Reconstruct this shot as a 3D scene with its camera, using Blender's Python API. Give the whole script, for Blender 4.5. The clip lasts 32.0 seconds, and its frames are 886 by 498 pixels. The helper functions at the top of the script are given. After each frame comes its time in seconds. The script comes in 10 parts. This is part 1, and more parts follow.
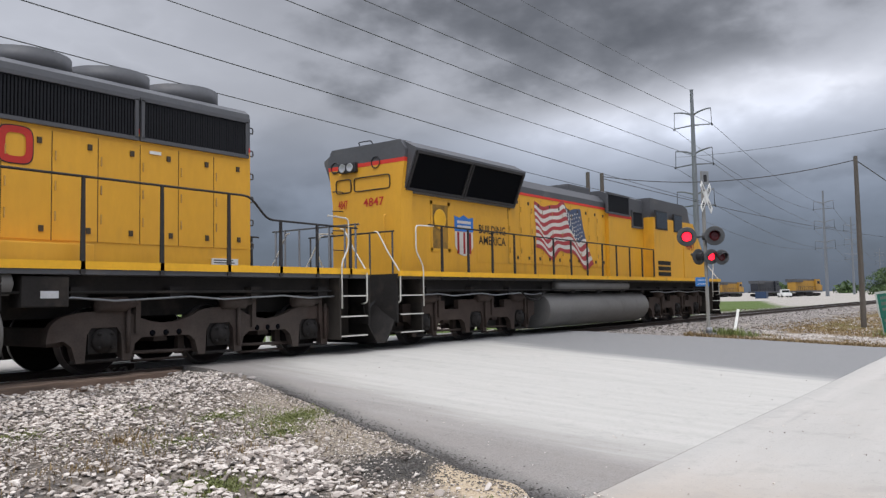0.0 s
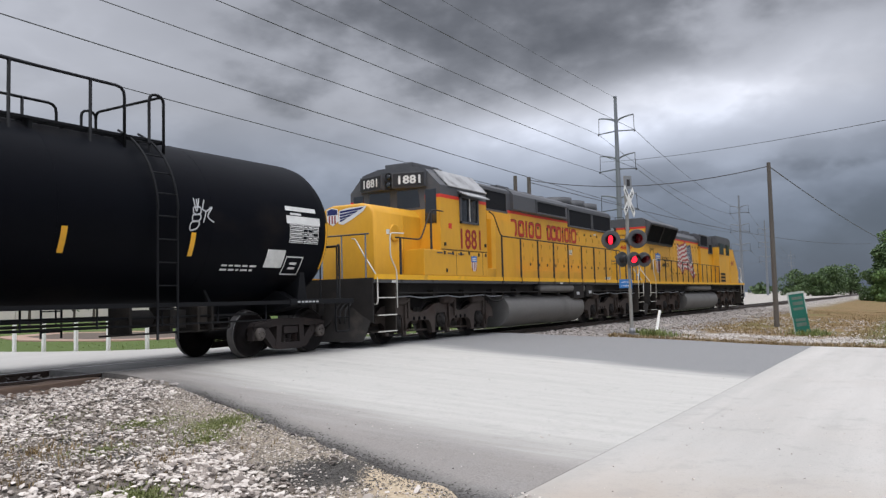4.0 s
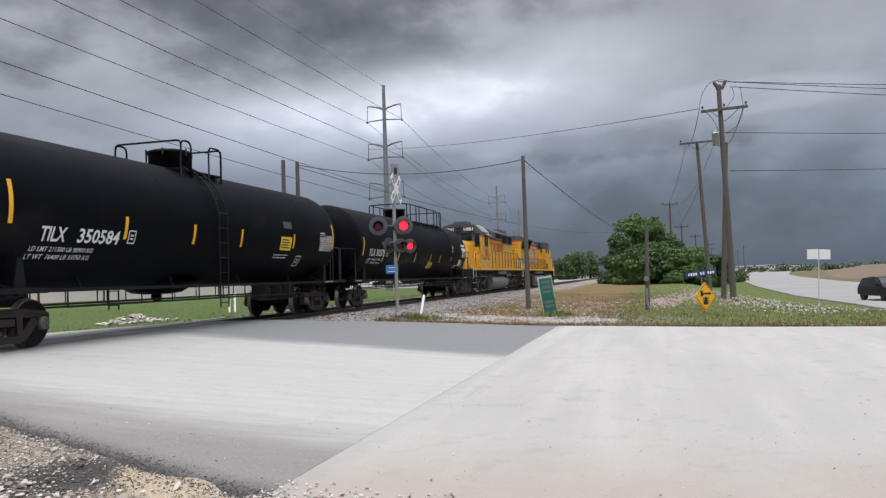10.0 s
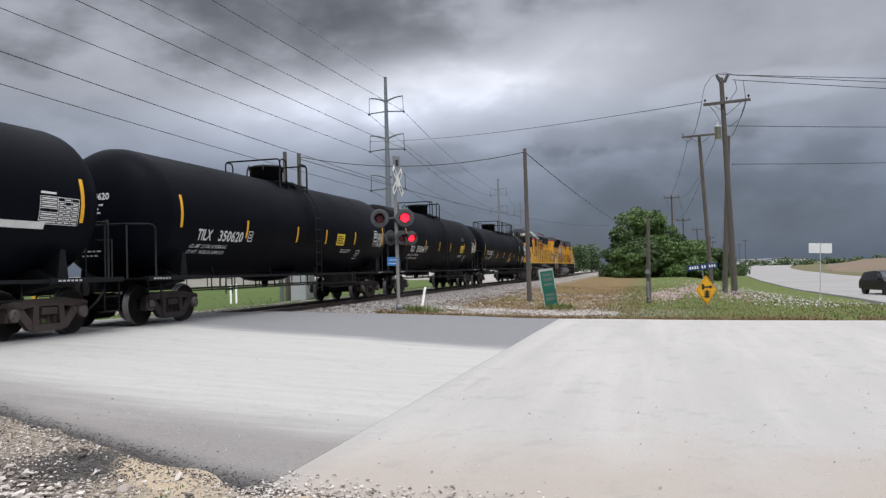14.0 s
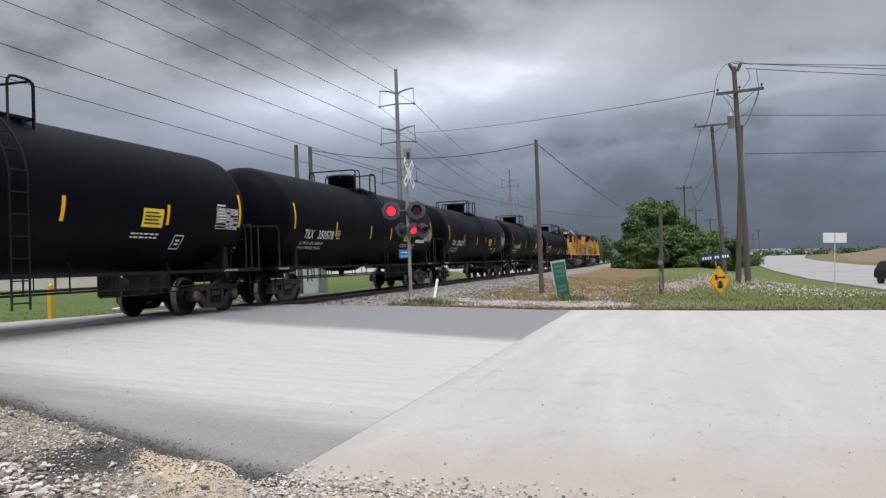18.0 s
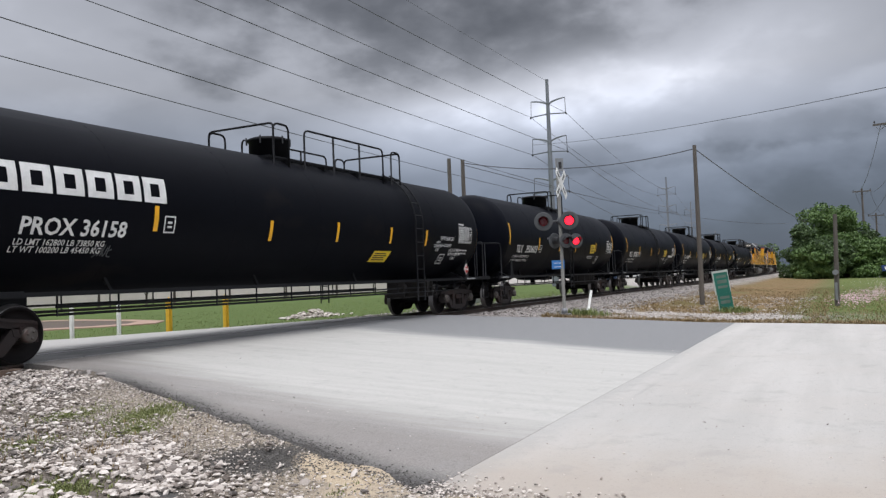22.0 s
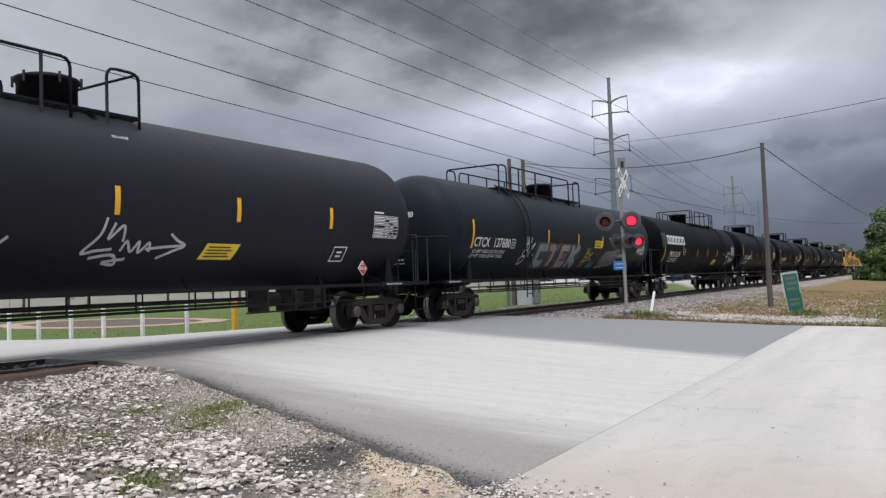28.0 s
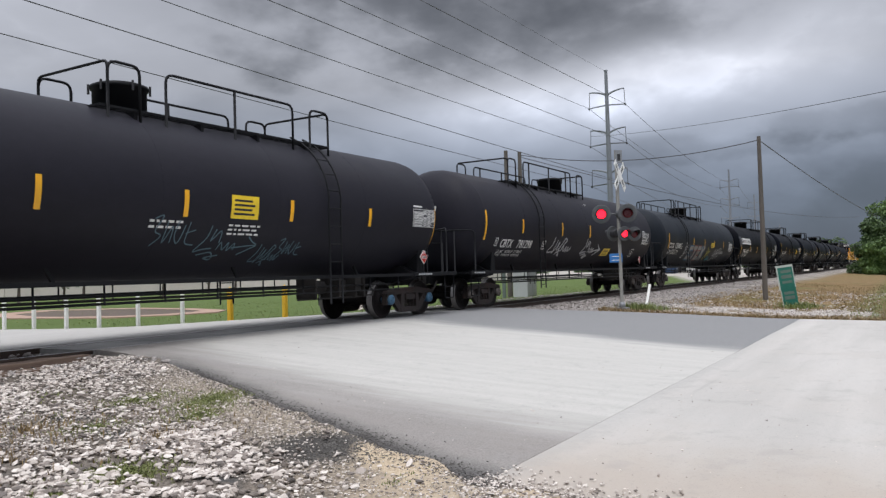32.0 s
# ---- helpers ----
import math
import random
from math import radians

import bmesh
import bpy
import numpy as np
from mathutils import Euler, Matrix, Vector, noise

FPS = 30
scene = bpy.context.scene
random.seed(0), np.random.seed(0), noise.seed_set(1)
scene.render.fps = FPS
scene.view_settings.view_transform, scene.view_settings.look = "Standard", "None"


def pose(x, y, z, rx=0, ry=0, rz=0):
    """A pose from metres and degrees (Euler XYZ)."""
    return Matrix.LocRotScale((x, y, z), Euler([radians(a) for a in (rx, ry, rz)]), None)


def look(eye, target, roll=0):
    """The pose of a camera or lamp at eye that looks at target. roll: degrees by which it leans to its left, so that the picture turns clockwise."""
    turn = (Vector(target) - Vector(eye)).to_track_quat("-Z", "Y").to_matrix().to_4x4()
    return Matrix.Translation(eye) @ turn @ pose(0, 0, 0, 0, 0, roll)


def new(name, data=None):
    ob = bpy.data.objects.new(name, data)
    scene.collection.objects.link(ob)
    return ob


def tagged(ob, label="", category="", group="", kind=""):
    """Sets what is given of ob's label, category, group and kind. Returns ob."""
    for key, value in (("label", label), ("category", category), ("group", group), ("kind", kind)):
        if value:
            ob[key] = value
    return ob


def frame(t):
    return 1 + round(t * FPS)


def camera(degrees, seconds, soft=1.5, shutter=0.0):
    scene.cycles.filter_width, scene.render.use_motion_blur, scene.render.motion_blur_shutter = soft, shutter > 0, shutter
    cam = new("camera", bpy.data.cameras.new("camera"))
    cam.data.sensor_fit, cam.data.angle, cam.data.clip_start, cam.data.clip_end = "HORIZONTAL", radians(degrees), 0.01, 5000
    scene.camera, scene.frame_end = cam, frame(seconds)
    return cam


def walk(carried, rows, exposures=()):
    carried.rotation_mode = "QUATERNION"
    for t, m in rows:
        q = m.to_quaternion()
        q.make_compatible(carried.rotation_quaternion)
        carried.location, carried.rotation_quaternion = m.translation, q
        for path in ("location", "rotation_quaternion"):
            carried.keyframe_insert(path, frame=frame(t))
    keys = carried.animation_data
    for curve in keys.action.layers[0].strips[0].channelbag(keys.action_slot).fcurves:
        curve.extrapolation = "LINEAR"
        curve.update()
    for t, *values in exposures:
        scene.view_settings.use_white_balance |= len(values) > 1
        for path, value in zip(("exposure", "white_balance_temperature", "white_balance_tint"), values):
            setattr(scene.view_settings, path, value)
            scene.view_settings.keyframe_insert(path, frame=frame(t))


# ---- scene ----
cam = camera(58.53, 32.0, 1.35)

# a person turning on the spot beside the crossing
walk(cam, [
    (0.0, pose(0, 0, 1.045, 93.55, 1.06, -53.39)),
    (0.5, pose(0, 0, 1.045, 93.50, 1.00, -54.96)),
    (1.0, pose(0, 0, 1.045, 93.54, 1.08, -55.62)),
    (1.5, pose(0, 0, 1.045, 93.63, 1.21, -55.71)),
    (2.0, pose(0, 0, 1.045, 93.70, 1.18, -55.59)),
    (2.5, pose(0, 0, 1.045, 93.78, 1.25, -55.49)),
    (4.5, pose(0, 0, 1.045, 93.48, 1.54, -60.77)),
    (5.0, pose(0, 0, 1.045, 93.27, 1.62, -63.48)),
    (5.5, pose(0, 0, 1.045, 93.07, 1.41, -66.20)),
    (6.0, pose(0, 0, 1.045, 92.89, 1.43, -68.56)),
    (6.5, pose(0, 0, 1.045, 92.72, 1.46, -70.47)),
    (7.0, pose(0, 0, 1.045, 92.56, 1.45, -72.00)),
    (7.5, pose(0, 0, 1.045, 92.46, 1.51, -73.08)),
    (8.0, pose(0, 0, 1.045, 92.39, 1.62, -73.83)),
    (8.5, pose(0, 0, 1.045, 92.36, 1.76, -74.35)),
    (9.0, pose(0, 0, 1.045, 92.28, 1.79, -74.77)),
    (9.5, pose(0, 0, 1.045, 92.21, 1.82, -75.05)),
    (10.0, pose(0, 0, 1.045, 92.14, 1.89, -75.21)),
    (10.5, pose(0, 0, 1.045, 92.08, 1.90, -75.30)),
    (11.0, pose(0, 0, 1.045, 92.03, 1.84, -75.31)),
    (11.5, pose(0, 0, 1.045, 91.99, 1.86, -75.29)),
    (12.0, pose(0, 0, 1.045, 91.91, 1.81, -75.25)),
    (12.5, pose(0, 0, 1.045, 91.82, 1.75, -75.20)),
    (13.0, pose(0, 0, 1.045, 91.72, 1.72, -75.17)),
    (13.5, pose(0, 0, 1.045, 91.63, 1.66, -75.13)),
    (14.0, pose(0, 0, 1.045, 91.59, 1.66, -75.12)),
    (14.5, pose(0, 0, 1.045, 91.56, 1.73, -75.12)),
    (16.5, pose(0, 0, 1.045, 91.25, 2.00, -75.22)),
    (17.0, pose(0, 0, 1.045, 91.18, 2.02, -75.08)),
    (17.5, pose(0, 0, 1.045, 91.09, 2.01, -74.77)),
    (18.0, pose(0, 0, 1.045, 91.05, 2.03, -74.26)),
    (18.5, pose(0, 0, 1.045, 91.04, 2.04, -73.50)),
    (19.0, pose(0, 0, 1.045, 91.07, 1.98, -72.46)),
    (19.5, pose(0, 0, 1.045, 91.17, 2.06, -71.15)),
    (20.0, pose(0, 0, 1.045, 91.31, 2.07, -69.63)),
    (20.5, pose(0, 0, 1.045, 91.52, 2.08, -68.00)),
    (21.0, pose(0, 0, 1.045, 91.75, 2.06, -66.34)),
    (21.5, pose(0, 0, 1.045, 92.01, 2.13, -64.75)),
    (22.0, pose(0, 0, 1.045, 92.26, 2.23, -63.23)),
    (22.5, pose(0, 0, 1.045, 92.48, 2.25, -61.86)),
    (23.0, pose(0, 0, 1.045, 92.65, 2.32, -60.66)),
    (23.5, pose(0, 0, 1.045, 92.76, 2.35, -59.75)),
    (24.0, pose(0, 0, 1.045, 92.79, 2.28, -59.14)),
    (24.5, pose(0, 0, 1.045, 92.82, 2.23, -58.84)),
    (25.0, pose(0, 0, 1.045, 92.82, 2.16, -58.76)),
    (25.5, pose(0, 0, 1.045, 92.82, 2.10, -58.77)),
    (27.5, pose(0, 0, 1.045, 92.58, 2.03, -58.88)),
    (28.0, pose(0, 0, 1.045, 92.46, 2.03, -58.89)),
    (28.5, pose(0, 0, 1.045, 92.34, 1.98, -58.89)),
    (29.0, pose(0, 0, 1.045, 92.24, 1.83, -58.94)),
    (29.5, pose(0, 0, 1.045, 92.16, 1.78, -58.99)),
    (30.0, pose(0, 0, 1.045, 92.10, 1.77, -59.06)),
    (30.5, pose(0, 0, 1.045, 92.05, 1.73, -59.13)),
    (31.0, pose(0, 0, 1.045, 91.98, 1.65, -59.18)),
    (31.5, pose(0, 0, 1.045, 91.92, 1.73, -59.18)),
    (32.0, pose(0, 0, 1.045, 91.84, 1.73, -59.18)),
])


# ---------------- world, sun ----------------
world = bpy.data.worlds.new("storm_sky")
scene.world = world
world.use_nodes = True
SUN_AZ, SUN_EL = radians(205), radians(66)   # direction in which the sun stands, behind the viewer


def sky_nodes():
    nt = world.node_tree
    nt.nodes.clear()
    N, L = nt.nodes.new, nt.links.new
    out, bg = N("ShaderNodeOutputWorld"), N("ShaderNodeBackground")
    tc = N("ShaderNodeTexCoord")
    sky = N("ShaderNodeTexSky")
    sky.sky_type, sky.sun_disc = "NISHITA", False
    sky.sun_elevation, sky.sun_rotation = SUN_EL, radians(90) - SUN_AZ
    sep = N("ShaderNodeSeparateXYZ")
    L(tc.outputs["Generated"], sep.inputs[0])

    def val(op, a, b=None, c=None):
        n = N("ShaderNodeMath")
        n.operation = op
        for i, v in enumerate((a, b, c)):
            if v is None:
                continue
            if isinstance(v, (int, float)):
                n.inputs[i].default_value = v
            else:
                L(v, n.inputs[i])
        return n.outputs[0]

    def noise_at(scale, detail, rough, stretch, offset=0.0):
        m = N("ShaderNodeMapping")
        m.inputs["Scale"].default_value = stretch
        m.inputs["Location"].default_value = (offset, offset * 0.7, offset * 0.3)
        L(tc.outputs["Generated"], m.inputs[0])
        n = N("ShaderNodeTexNoise")
        n.inputs["Scale"].default_value, n.inputs["Detail"].default_value, n.inputs["Roughness"].default_value = scale, detail, rough
        L(m.outputs[0], n.inputs["Vector"])
        return n.outputs["Fac"]

    def bump_at(az, el, wide, tall, warp, rim=0.0):
        """A patch of cloud round one direction, its rim torn by noise; rim: how sharply the patch ends, 0 for a soft one."""
        d = Vector((math.cos(radians(az)) * math.cos(radians(el)), math.sin(radians(az)) * math.cos(radians(el)), math.sin(radians(el))))
        side = Vector((-math.sin(radians(az)), math.cos(radians(az)), 0))
        upw = d.cross(side)

        def dot(v):
            n = N("ShaderNodeVectorMath")
            n.operation = "DOT_PRODUCT"
            L(tc.outputs["Generated"], n.inputs[0])
            n.inputs[1].default_value = v
            return n.outputs["Value"]
        a = val("DIVIDE", dot(side), math.sin(radians(wide)))
        b = val("DIVIDE", dot(upw), math.sin(radians(tall)))
        r2 = val("ADD", val("MULTIPLY", a, a), val("MULTIPLY", b, b))
        r2 = val("ADD", r2, val("MULTIPLY", val("SUBTRACT", warp, 0.5), 4.2))
        r2 = val("ADD", r2, val("MULTIPLY", val("LESS_THAN", dot(d), 0.0), 50.0))
        r2 = val("ADD", r2, val("MULTIPLY", val("SUBTRACT", fine, 0.5), 1.8))
        if rim:
            edge = N("ShaderNodeMapRange")
            edge.interpolation_type = "SMOOTHSTEP"
            edge.inputs[1].default_value, edge.inputs[2].default_value = 1 - 0.6 / rim, 1 + 0.5 / rim
            edge.inputs[3].default_value, edge.inputs[4].default_value = 1.0, 0.0
            L(val("ADD", r2, val("MULTIPLY", val("SUBTRACT", fine, 0.5), 0.7)), edge.inputs[0])
            return edge.outputs[0]
        return val("EXPONENT", val("MULTIPLY", val("MAXIMUM", r2, 0.0), -1.0))

    big = noise_at(2.6, 4, 0.5, (1, 1, 2.0))
    mid = noise_at(6.5, 4, 0.5, (1, 1, 1.9), 3.1)
    fine = noise_at(13, 6, 0.52, (1, 1, 1.9), 7.7)
    z = sep.outputs[2]
    # the bank ahead is dark, the sky behind the viewer lighter, the cloud overhead thin and bright
    ahead = val("ADD", val("MULTIPLY", sep.outputs[0], 0.75), val("MULTIPLY", sep.outputs[1], 0.45))
    lum = val("SUBTRACT", 0.65, val("MULTIPLY", val("SMOOTH_MIN", val("MAXIMUM", val("ADD", ahead, 0.45), 0.0), 1.0, 0.3), 0.28))
    crown = N("ShaderNodeMapRange")
    crown.interpolation_type = "SMOOTHSTEP"
    crown.inputs[1].default_value, crown.inputs[2].default_value, crown.inputs[4].default_value = 0.42, 0.85, OVERHEAD
    L(z, crown.inputs[0])
    lum = val("ADD", lum, val("MULTIPLY", val("SUBTRACT", big, 0.5), 0.22))
    lum = val("ADD", lum, val("MULTIPLY", val("SUBTRACT", mid, 0.5), 0.36))
    lum = val("ADD", lum, val("MULTIPLY", val("SUBTRACT", fine, 0.5), 0.20))
    rim = N("ShaderNodeMapRange")
    rim.interpolation_type = "SMOOTHSTEP"
    rim.inputs[1].default_value, rim.inputs[2].default_value, rim.inputs[3].default_value = 0.0, 0.225, 0.30
    L(z, rim.inputs[0])
    lum = val("MULTIPLY", lum, rim.outputs[0])
    for az, el, wide, tall, gain, rim in SKY_PATCHES:
        lum = val("ADD", lum, val("MULTIPLY", bump_at(az, el, wide, tall, mid, rim), gain))
    lum = val("ADD", lum, crown.outputs[0])
    lum = val("SMOOTH_MAX", lum, 0.11, 0.12)
    # colour: pale grey where thin, slate blue low down
    low = val("MULTIPLY", val("SUBTRACT", 1.0, val("MINIMUM", val("MULTIPLY", val("ABSOLUTE", z), 4.3), 1.0)), 1.0)
    mixc = N("ShaderNodeMix")
    mixc.data_type = "RGBA"
    L(low, mixc.inputs[0])
    mixc.inputs[6].default_value, mixc.inputs[7].default_value = (0.935, 0.965, 1.075, 1), (0.69, 0.89, 1.30, 1)
    scl = N("ShaderNodeVectorMath")
    scl.operation = "SCALE"
    L(mixc.outputs[2], scl.inputs[0])
    L(lum, scl.inputs["Scale"])
    # a trace of the clear sky above shows through the cloud
    blend = N("ShaderNodeMix")
    blend.data_type = "RGBA"
    blend.inputs[0].default_value = 0.008
    L(scl.outputs[0], blend.inputs[6])
    L(sky.outputs[0], blend.inputs[7])
    L(blend.outputs[2], bg.inputs["Color"])
    bg.inputs["Strength"].default_value = 1.0
    L(bg.outputs[0], out.inputs["Surface"])


# heading (0 along the rails, positive to their far side), height, half widths, gain, rim: the cloud masses
SKY_PATCHES = [
    (24, 20.2, 17, 6.4, -0.13, 0.8), (30, 21, 12, 4, -0.06, 0), (11.5, 20, 6, 2.8, -0.06, 0), (40, 16, 9, 5, 0.05, 0), (14, 13.0, 6.5, 2.1, 0.46, 0), (23, 11.6, 7, 2.0, 0.42, 0), (5, 14.5, 6, 4, 0.24, 0),
    (30, 10.2, 8, 2.5, 0.10, 0), (-10, 14, 9, 5, 0.06, 0), (63, 17, 14, 7, 0.18, 0), (46, 10.5, 13, 4, -0.06, 0), (-8, 5, 14, 4, -0.06, 0), (2, 9.2, 9, 1.2, -0.07, 1.0), (-6, 11.5, 7, 1.1, 0.08, 1.0), (12, 8.2, 8, 1.0, -0.05, 1.0),
]
OVERHEAD = 1.25
sky_nodes()

sun = new("sun", bpy.data.lights.new("sun", "SUN"))
sun.data.energy, sun.data.angle, sun.data.color = 1.35, radians(25), (1.0, 0.985, 0.97)
sun.matrix_world = look((0, 0, 60), (-60 * math.cos(SUN_AZ) / math.tan(SUN_EL), -60 * math.sin(SUN_AZ) / math.tan(SUN_EL), 0))


# ---------------- materials ----------------
def surf(name, base, rough=0.6, metal=0.0, vary=0.18, scale=1.5, dirt=None, dirt_at=0.55, dirt_scale=0.8, bump=0.0, bump_scale=40.0, coat=0.0, stretch=(1, 1, 1), spec=0.5):
    """A worn surface: base colour varied at two scales, stains of a second colour, fine relief."""
    m = bpy.data.materials.new(name)
    m.use_nodes = True
    nt = m.node_tree
    N, L = nt.nodes.new, nt.links.new
    b = nt.nodes["Principled BSDF"]
    tc = N("ShaderNodeTexCoord")
    mp = N("ShaderNodeMapping")
    mp.inputs["Scale"].default_value = stretch
    L(tc.outputs["Object"], mp.inputs[0])
    inf = N("ShaderNodeObjectInfo")
    off = N("ShaderNodeVectorMath")
    off.operation = "MULTIPLY_ADD"
    L(inf.outputs["Random"], off.inputs[0])
    off.inputs[1].default_value = (17, 11, 7)
    L(mp.outputs[0], off.inputs[2])

    def nz(sc, det=4):
        n = N("ShaderNodeTexNoise")
        n.inputs["Scale"].default_value, n.inputs["Detail"].default_value = sc, det
        n.inputs["Roughness"].default_value = 0.6
        L(off.outputs[0], n.inputs["Vector"])
        return n.outputs["Fac"]
    a, f = nz(scale), nz(scale * 13, 3)
    addn = N("ShaderNodeMath")
    addn.operation = "MULTIPLY_ADD"
    L(f, addn.inputs[0])
    addn.inputs[1].default_value = 0.5
    L(a, addn.inputs[2])
    rng = N("ShaderNodeMapRange")
    rng.inputs[1].default_value, rng.inputs[2].default_value = 0.45, 1.05
    rng.inputs[3].default_value, rng.inputs[4].default_value = 1 - vary, 1 + vary
    L(addn.outputs[0], rng.inputs[0])
    mul = N("ShaderNodeVectorMath")
    mul.operation = "SCALE"
    mul.inputs[0].default_value = base[:3]
    L(rng.outputs[0], mul.inputs["Scale"])
    col = mul.outputs[0]
    if dirt:
        d = nz(dirt_scale, 8)
        r2 = N("ShaderNodeMapRange")
        r2.inputs[1].default_value, r2.inputs[2].default_value = dirt_at, dirt_at + 0.22
        L(d, r2.inputs[0])
        mx = N("ShaderNodeMix")
        mx.data_type = "RGBA"
        L(r2.outputs[0], mx.inputs[0])
        L(col, mx.inputs[6])
        mx.inputs[7].default_value = (*dirt, 1)
        col = mx.outputs[2]
    L(col, b.inputs["Base Color"])
    b.inputs["Roughness"].default_value, b.inputs["Metallic"].default_value = rough, metal
    b.inputs["Specular IOR Level"].default_value = spec
    rr = N("ShaderNodeMapRange")
    rr.inputs[3].default_value, rr.inputs[4].default_value = max(rough - 0.12, 0.02), min(rough + 0.15, 1)
    L(a, rr.inputs[0])
    L(rr.outputs[0], b.inputs["Roughness"])
    if coat:
        b.inputs["Coat Weight"].default_value = coat
        b.inputs["Coat Roughness"].default_value = 0.25
    if bump:
        n = nz(bump_scale, 5)
        bp = N("ShaderNodeBump")
        bp.inputs["Strength"].default_value, bp.inputs["Distance"].default_value = 0.6, bump
        L(n, bp.inputs["Height"])
        L(bp.outputs[0], b.inputs["Normal"])
    return m


def glow(name, color, power):
    m = bpy.data.materials.new(name)
    m.use_nodes = True
    b = m.node_tree.nodes["Principled BSDF"]
    b.inputs["Base Color"].default_value = (*color, 1)
    b.inputs["Emission Color"].default_value = (*color, 1)
    b.inputs["Emission Strength"].default_value = power
    return m


M_YELLOW = surf("loco_yellow", (0.68, 0.345, 0.024), 0.45, 0, 0.10, 0.8, (0.40, 0.215, 0.03), 0.58, 1.3, 0.002, 3, 0.0, (1, 1, 0.35))
M_SILLYEL = surf("sill_yellow", (0.80, 0.42, 0.015), 0.45, 0, 0.12, 1.2, (0.2, 0.13, 0.06), 0.6, 1.6)
M_LGREY = surf("loco_grey", (0.075, 0.077, 0.084), 0.5, 0, 0.2, 1.2, (0.16, 0.15, 0.14), 0.58, 0.9)
M_RED = surf("stripe_red", (0.62, 0.035, 0.02), 0.5, 0, 0.12, 2)
M_HANDRAIL = surf("handrail_grime", (0.036, 0.034, 0.034), 0.7, 0, 0.25, 4, spec=0.25)
M_STEPPLATE = surf("step_plate_grime", (0.042, 0.036, 0.031), 0.8, 0, 0.3, 2, (0.075, 0.06, 0.048), 0.52, 1.5, spec=0.25)
M_LATCH = surf("latch_grime", (0.05, 0.035, 0.018), 0.7, 0, 0.3, 6)
# yellow darkened to carry the shade of the engine bay; door hinges share it
M_OCHRE = surf("shaded_ochre", (0.32, 0.17, 0.02), 0.6, 0, 0.3, 3, (0.08, 0.05, 0.02), 0.5, 2.5)
M_WORDRED = surf("word_red", (0.46, 0.022, 0.012), 0.5, 0, 0.15, 4)
M_TRUCKR = surf("truck_rust_brown", (0.058, 0.043, 0.036), 0.85, 0, 0.3, 2.2, (0.07, 0.052, 0.042), 0.55, 1.5, 0.004, 25, spec=0.2)
M_SLAT = surf("slat_dark_steel", (0.011, 0.012, 0.015), 0.6, 0.2, 0.3, 6, spec=0.3)
M_GRILLE = surf("radiator_black", (0.003, 0.0035, 0.005), 0.7, 0, 0.3, 3, spec=0.05)
M_UNDER = surf("running_gear_grime", (0.022, 0.020, 0.019), 0.8, 0, 0.35, 2.5, (0.055, 0.046, 0.038), 0.55, 1.7, 0.006, 14, spec=0.2)
M_TRUCK = surf("cast_steel_dusty", (0.062, 0.049, 0.042), 0.8, 0, 0.35, 2.2, (0.048, 0.030, 0.024), 0.50, 1.5, 0.004, 25, spec=0.3)
M_TRUCKB = surf("cast_steel_dark", (0.026, 0.020, 0.019), 0.75, 0, 0.35, 2.2, (0.052, 0.027, 0.021), 0.52, 1.3, 0.004, 25, spec=0.35)
M_FUEL = surf("fuel_tank_dust", (0.135, 0.130, 0.122), 0.6, 0, 0.18, 0.8, (0.075, 0.068, 0.060), 0.52, 0.9, 0.003, 6)
M_WHEEL = surf("wheel_brown_steel", (0.0105, 0.0085, 0.0085), 0.6, 0.1, 0.3, 4, (0.020, 0.013, 0.012), 0.55, 2, spec=0.15)
M_TREAD = surf("polished_tread", (0.20, 0.19, 0.185), 0.38, 0.85, 0.25, 5)
M_BEARING = surf("bearing_steel", (0.12, 0.105, 0.095), 0.5, 0.5, 0.25, 6, (0.10, 0.03, 0.015), 0.6, 4)
M_BLACK = surf("tank_black", (0.0026, 0.0034, 0.0062), 0.46, 0, 0.22, 0.5, (0.0095, 0.0085, 0.0088), 0.60, 0.35, 0.0015, 1.5, 0.0, (0.6, 1, 1), spec=0.05)
M_BLACKB = surf("tank_black_worn", (0.0032, 0.0038, 0.0060), 0.5, 0, 0.22, 0.5, (0.017, 0.014, 0.012), 0.56, 0.5, 0.0015, 1.5, 0.0, (0.6, 1, 1), spec=0.05)
M_BLUEBLK = surf("tank_slate_black", (0.0105, 0.0140, 0.0195), 0.50, 0, 0.18, 0.5, (0.018, 0.019, 0.021), 0.58, 0.4, 0.0015, 1.5, 0.0, (0.6, 1, 1), spec=0.14)
M_BROWNBLK = surf("tank_brown_black", (0.0165, 0.0160, 0.0220), 0.52, 0, 0.2, 0.6, (0.024, 0.0205, 0.0215), 0.57, 0.5, 0.0015, 1.5, 0.0, (0.6, 1, 1), spec=0.14)
M_RAIL_PAINT = surf("black_pipe", (0.006, 0.0065, 0.008), 0.6, 0, 0.3, 4, spec=0.2)
M_WHITE = surf("white_stencil", (0.66, 0.66, 0.64), 0.6, 0, 0.2, 5)
M_WHITEPIPE = surf("white_grab_iron", (0.60, 0.58, 0.53), 0.5, 0, 0.12, 6)
M_REFL = surf("yellow_reflector", (0.80, 0.40, 0.01), 0.35, 0, 0.12, 5)
M_PLACARD = surf("yellow_placard", (0.78, 0.55, 0.02), 0.45, 0, 0.12, 5)
M_INK = surf("black_ink", (0.015, 0.015, 0.017), 0.6, 0, 0.1, 5)
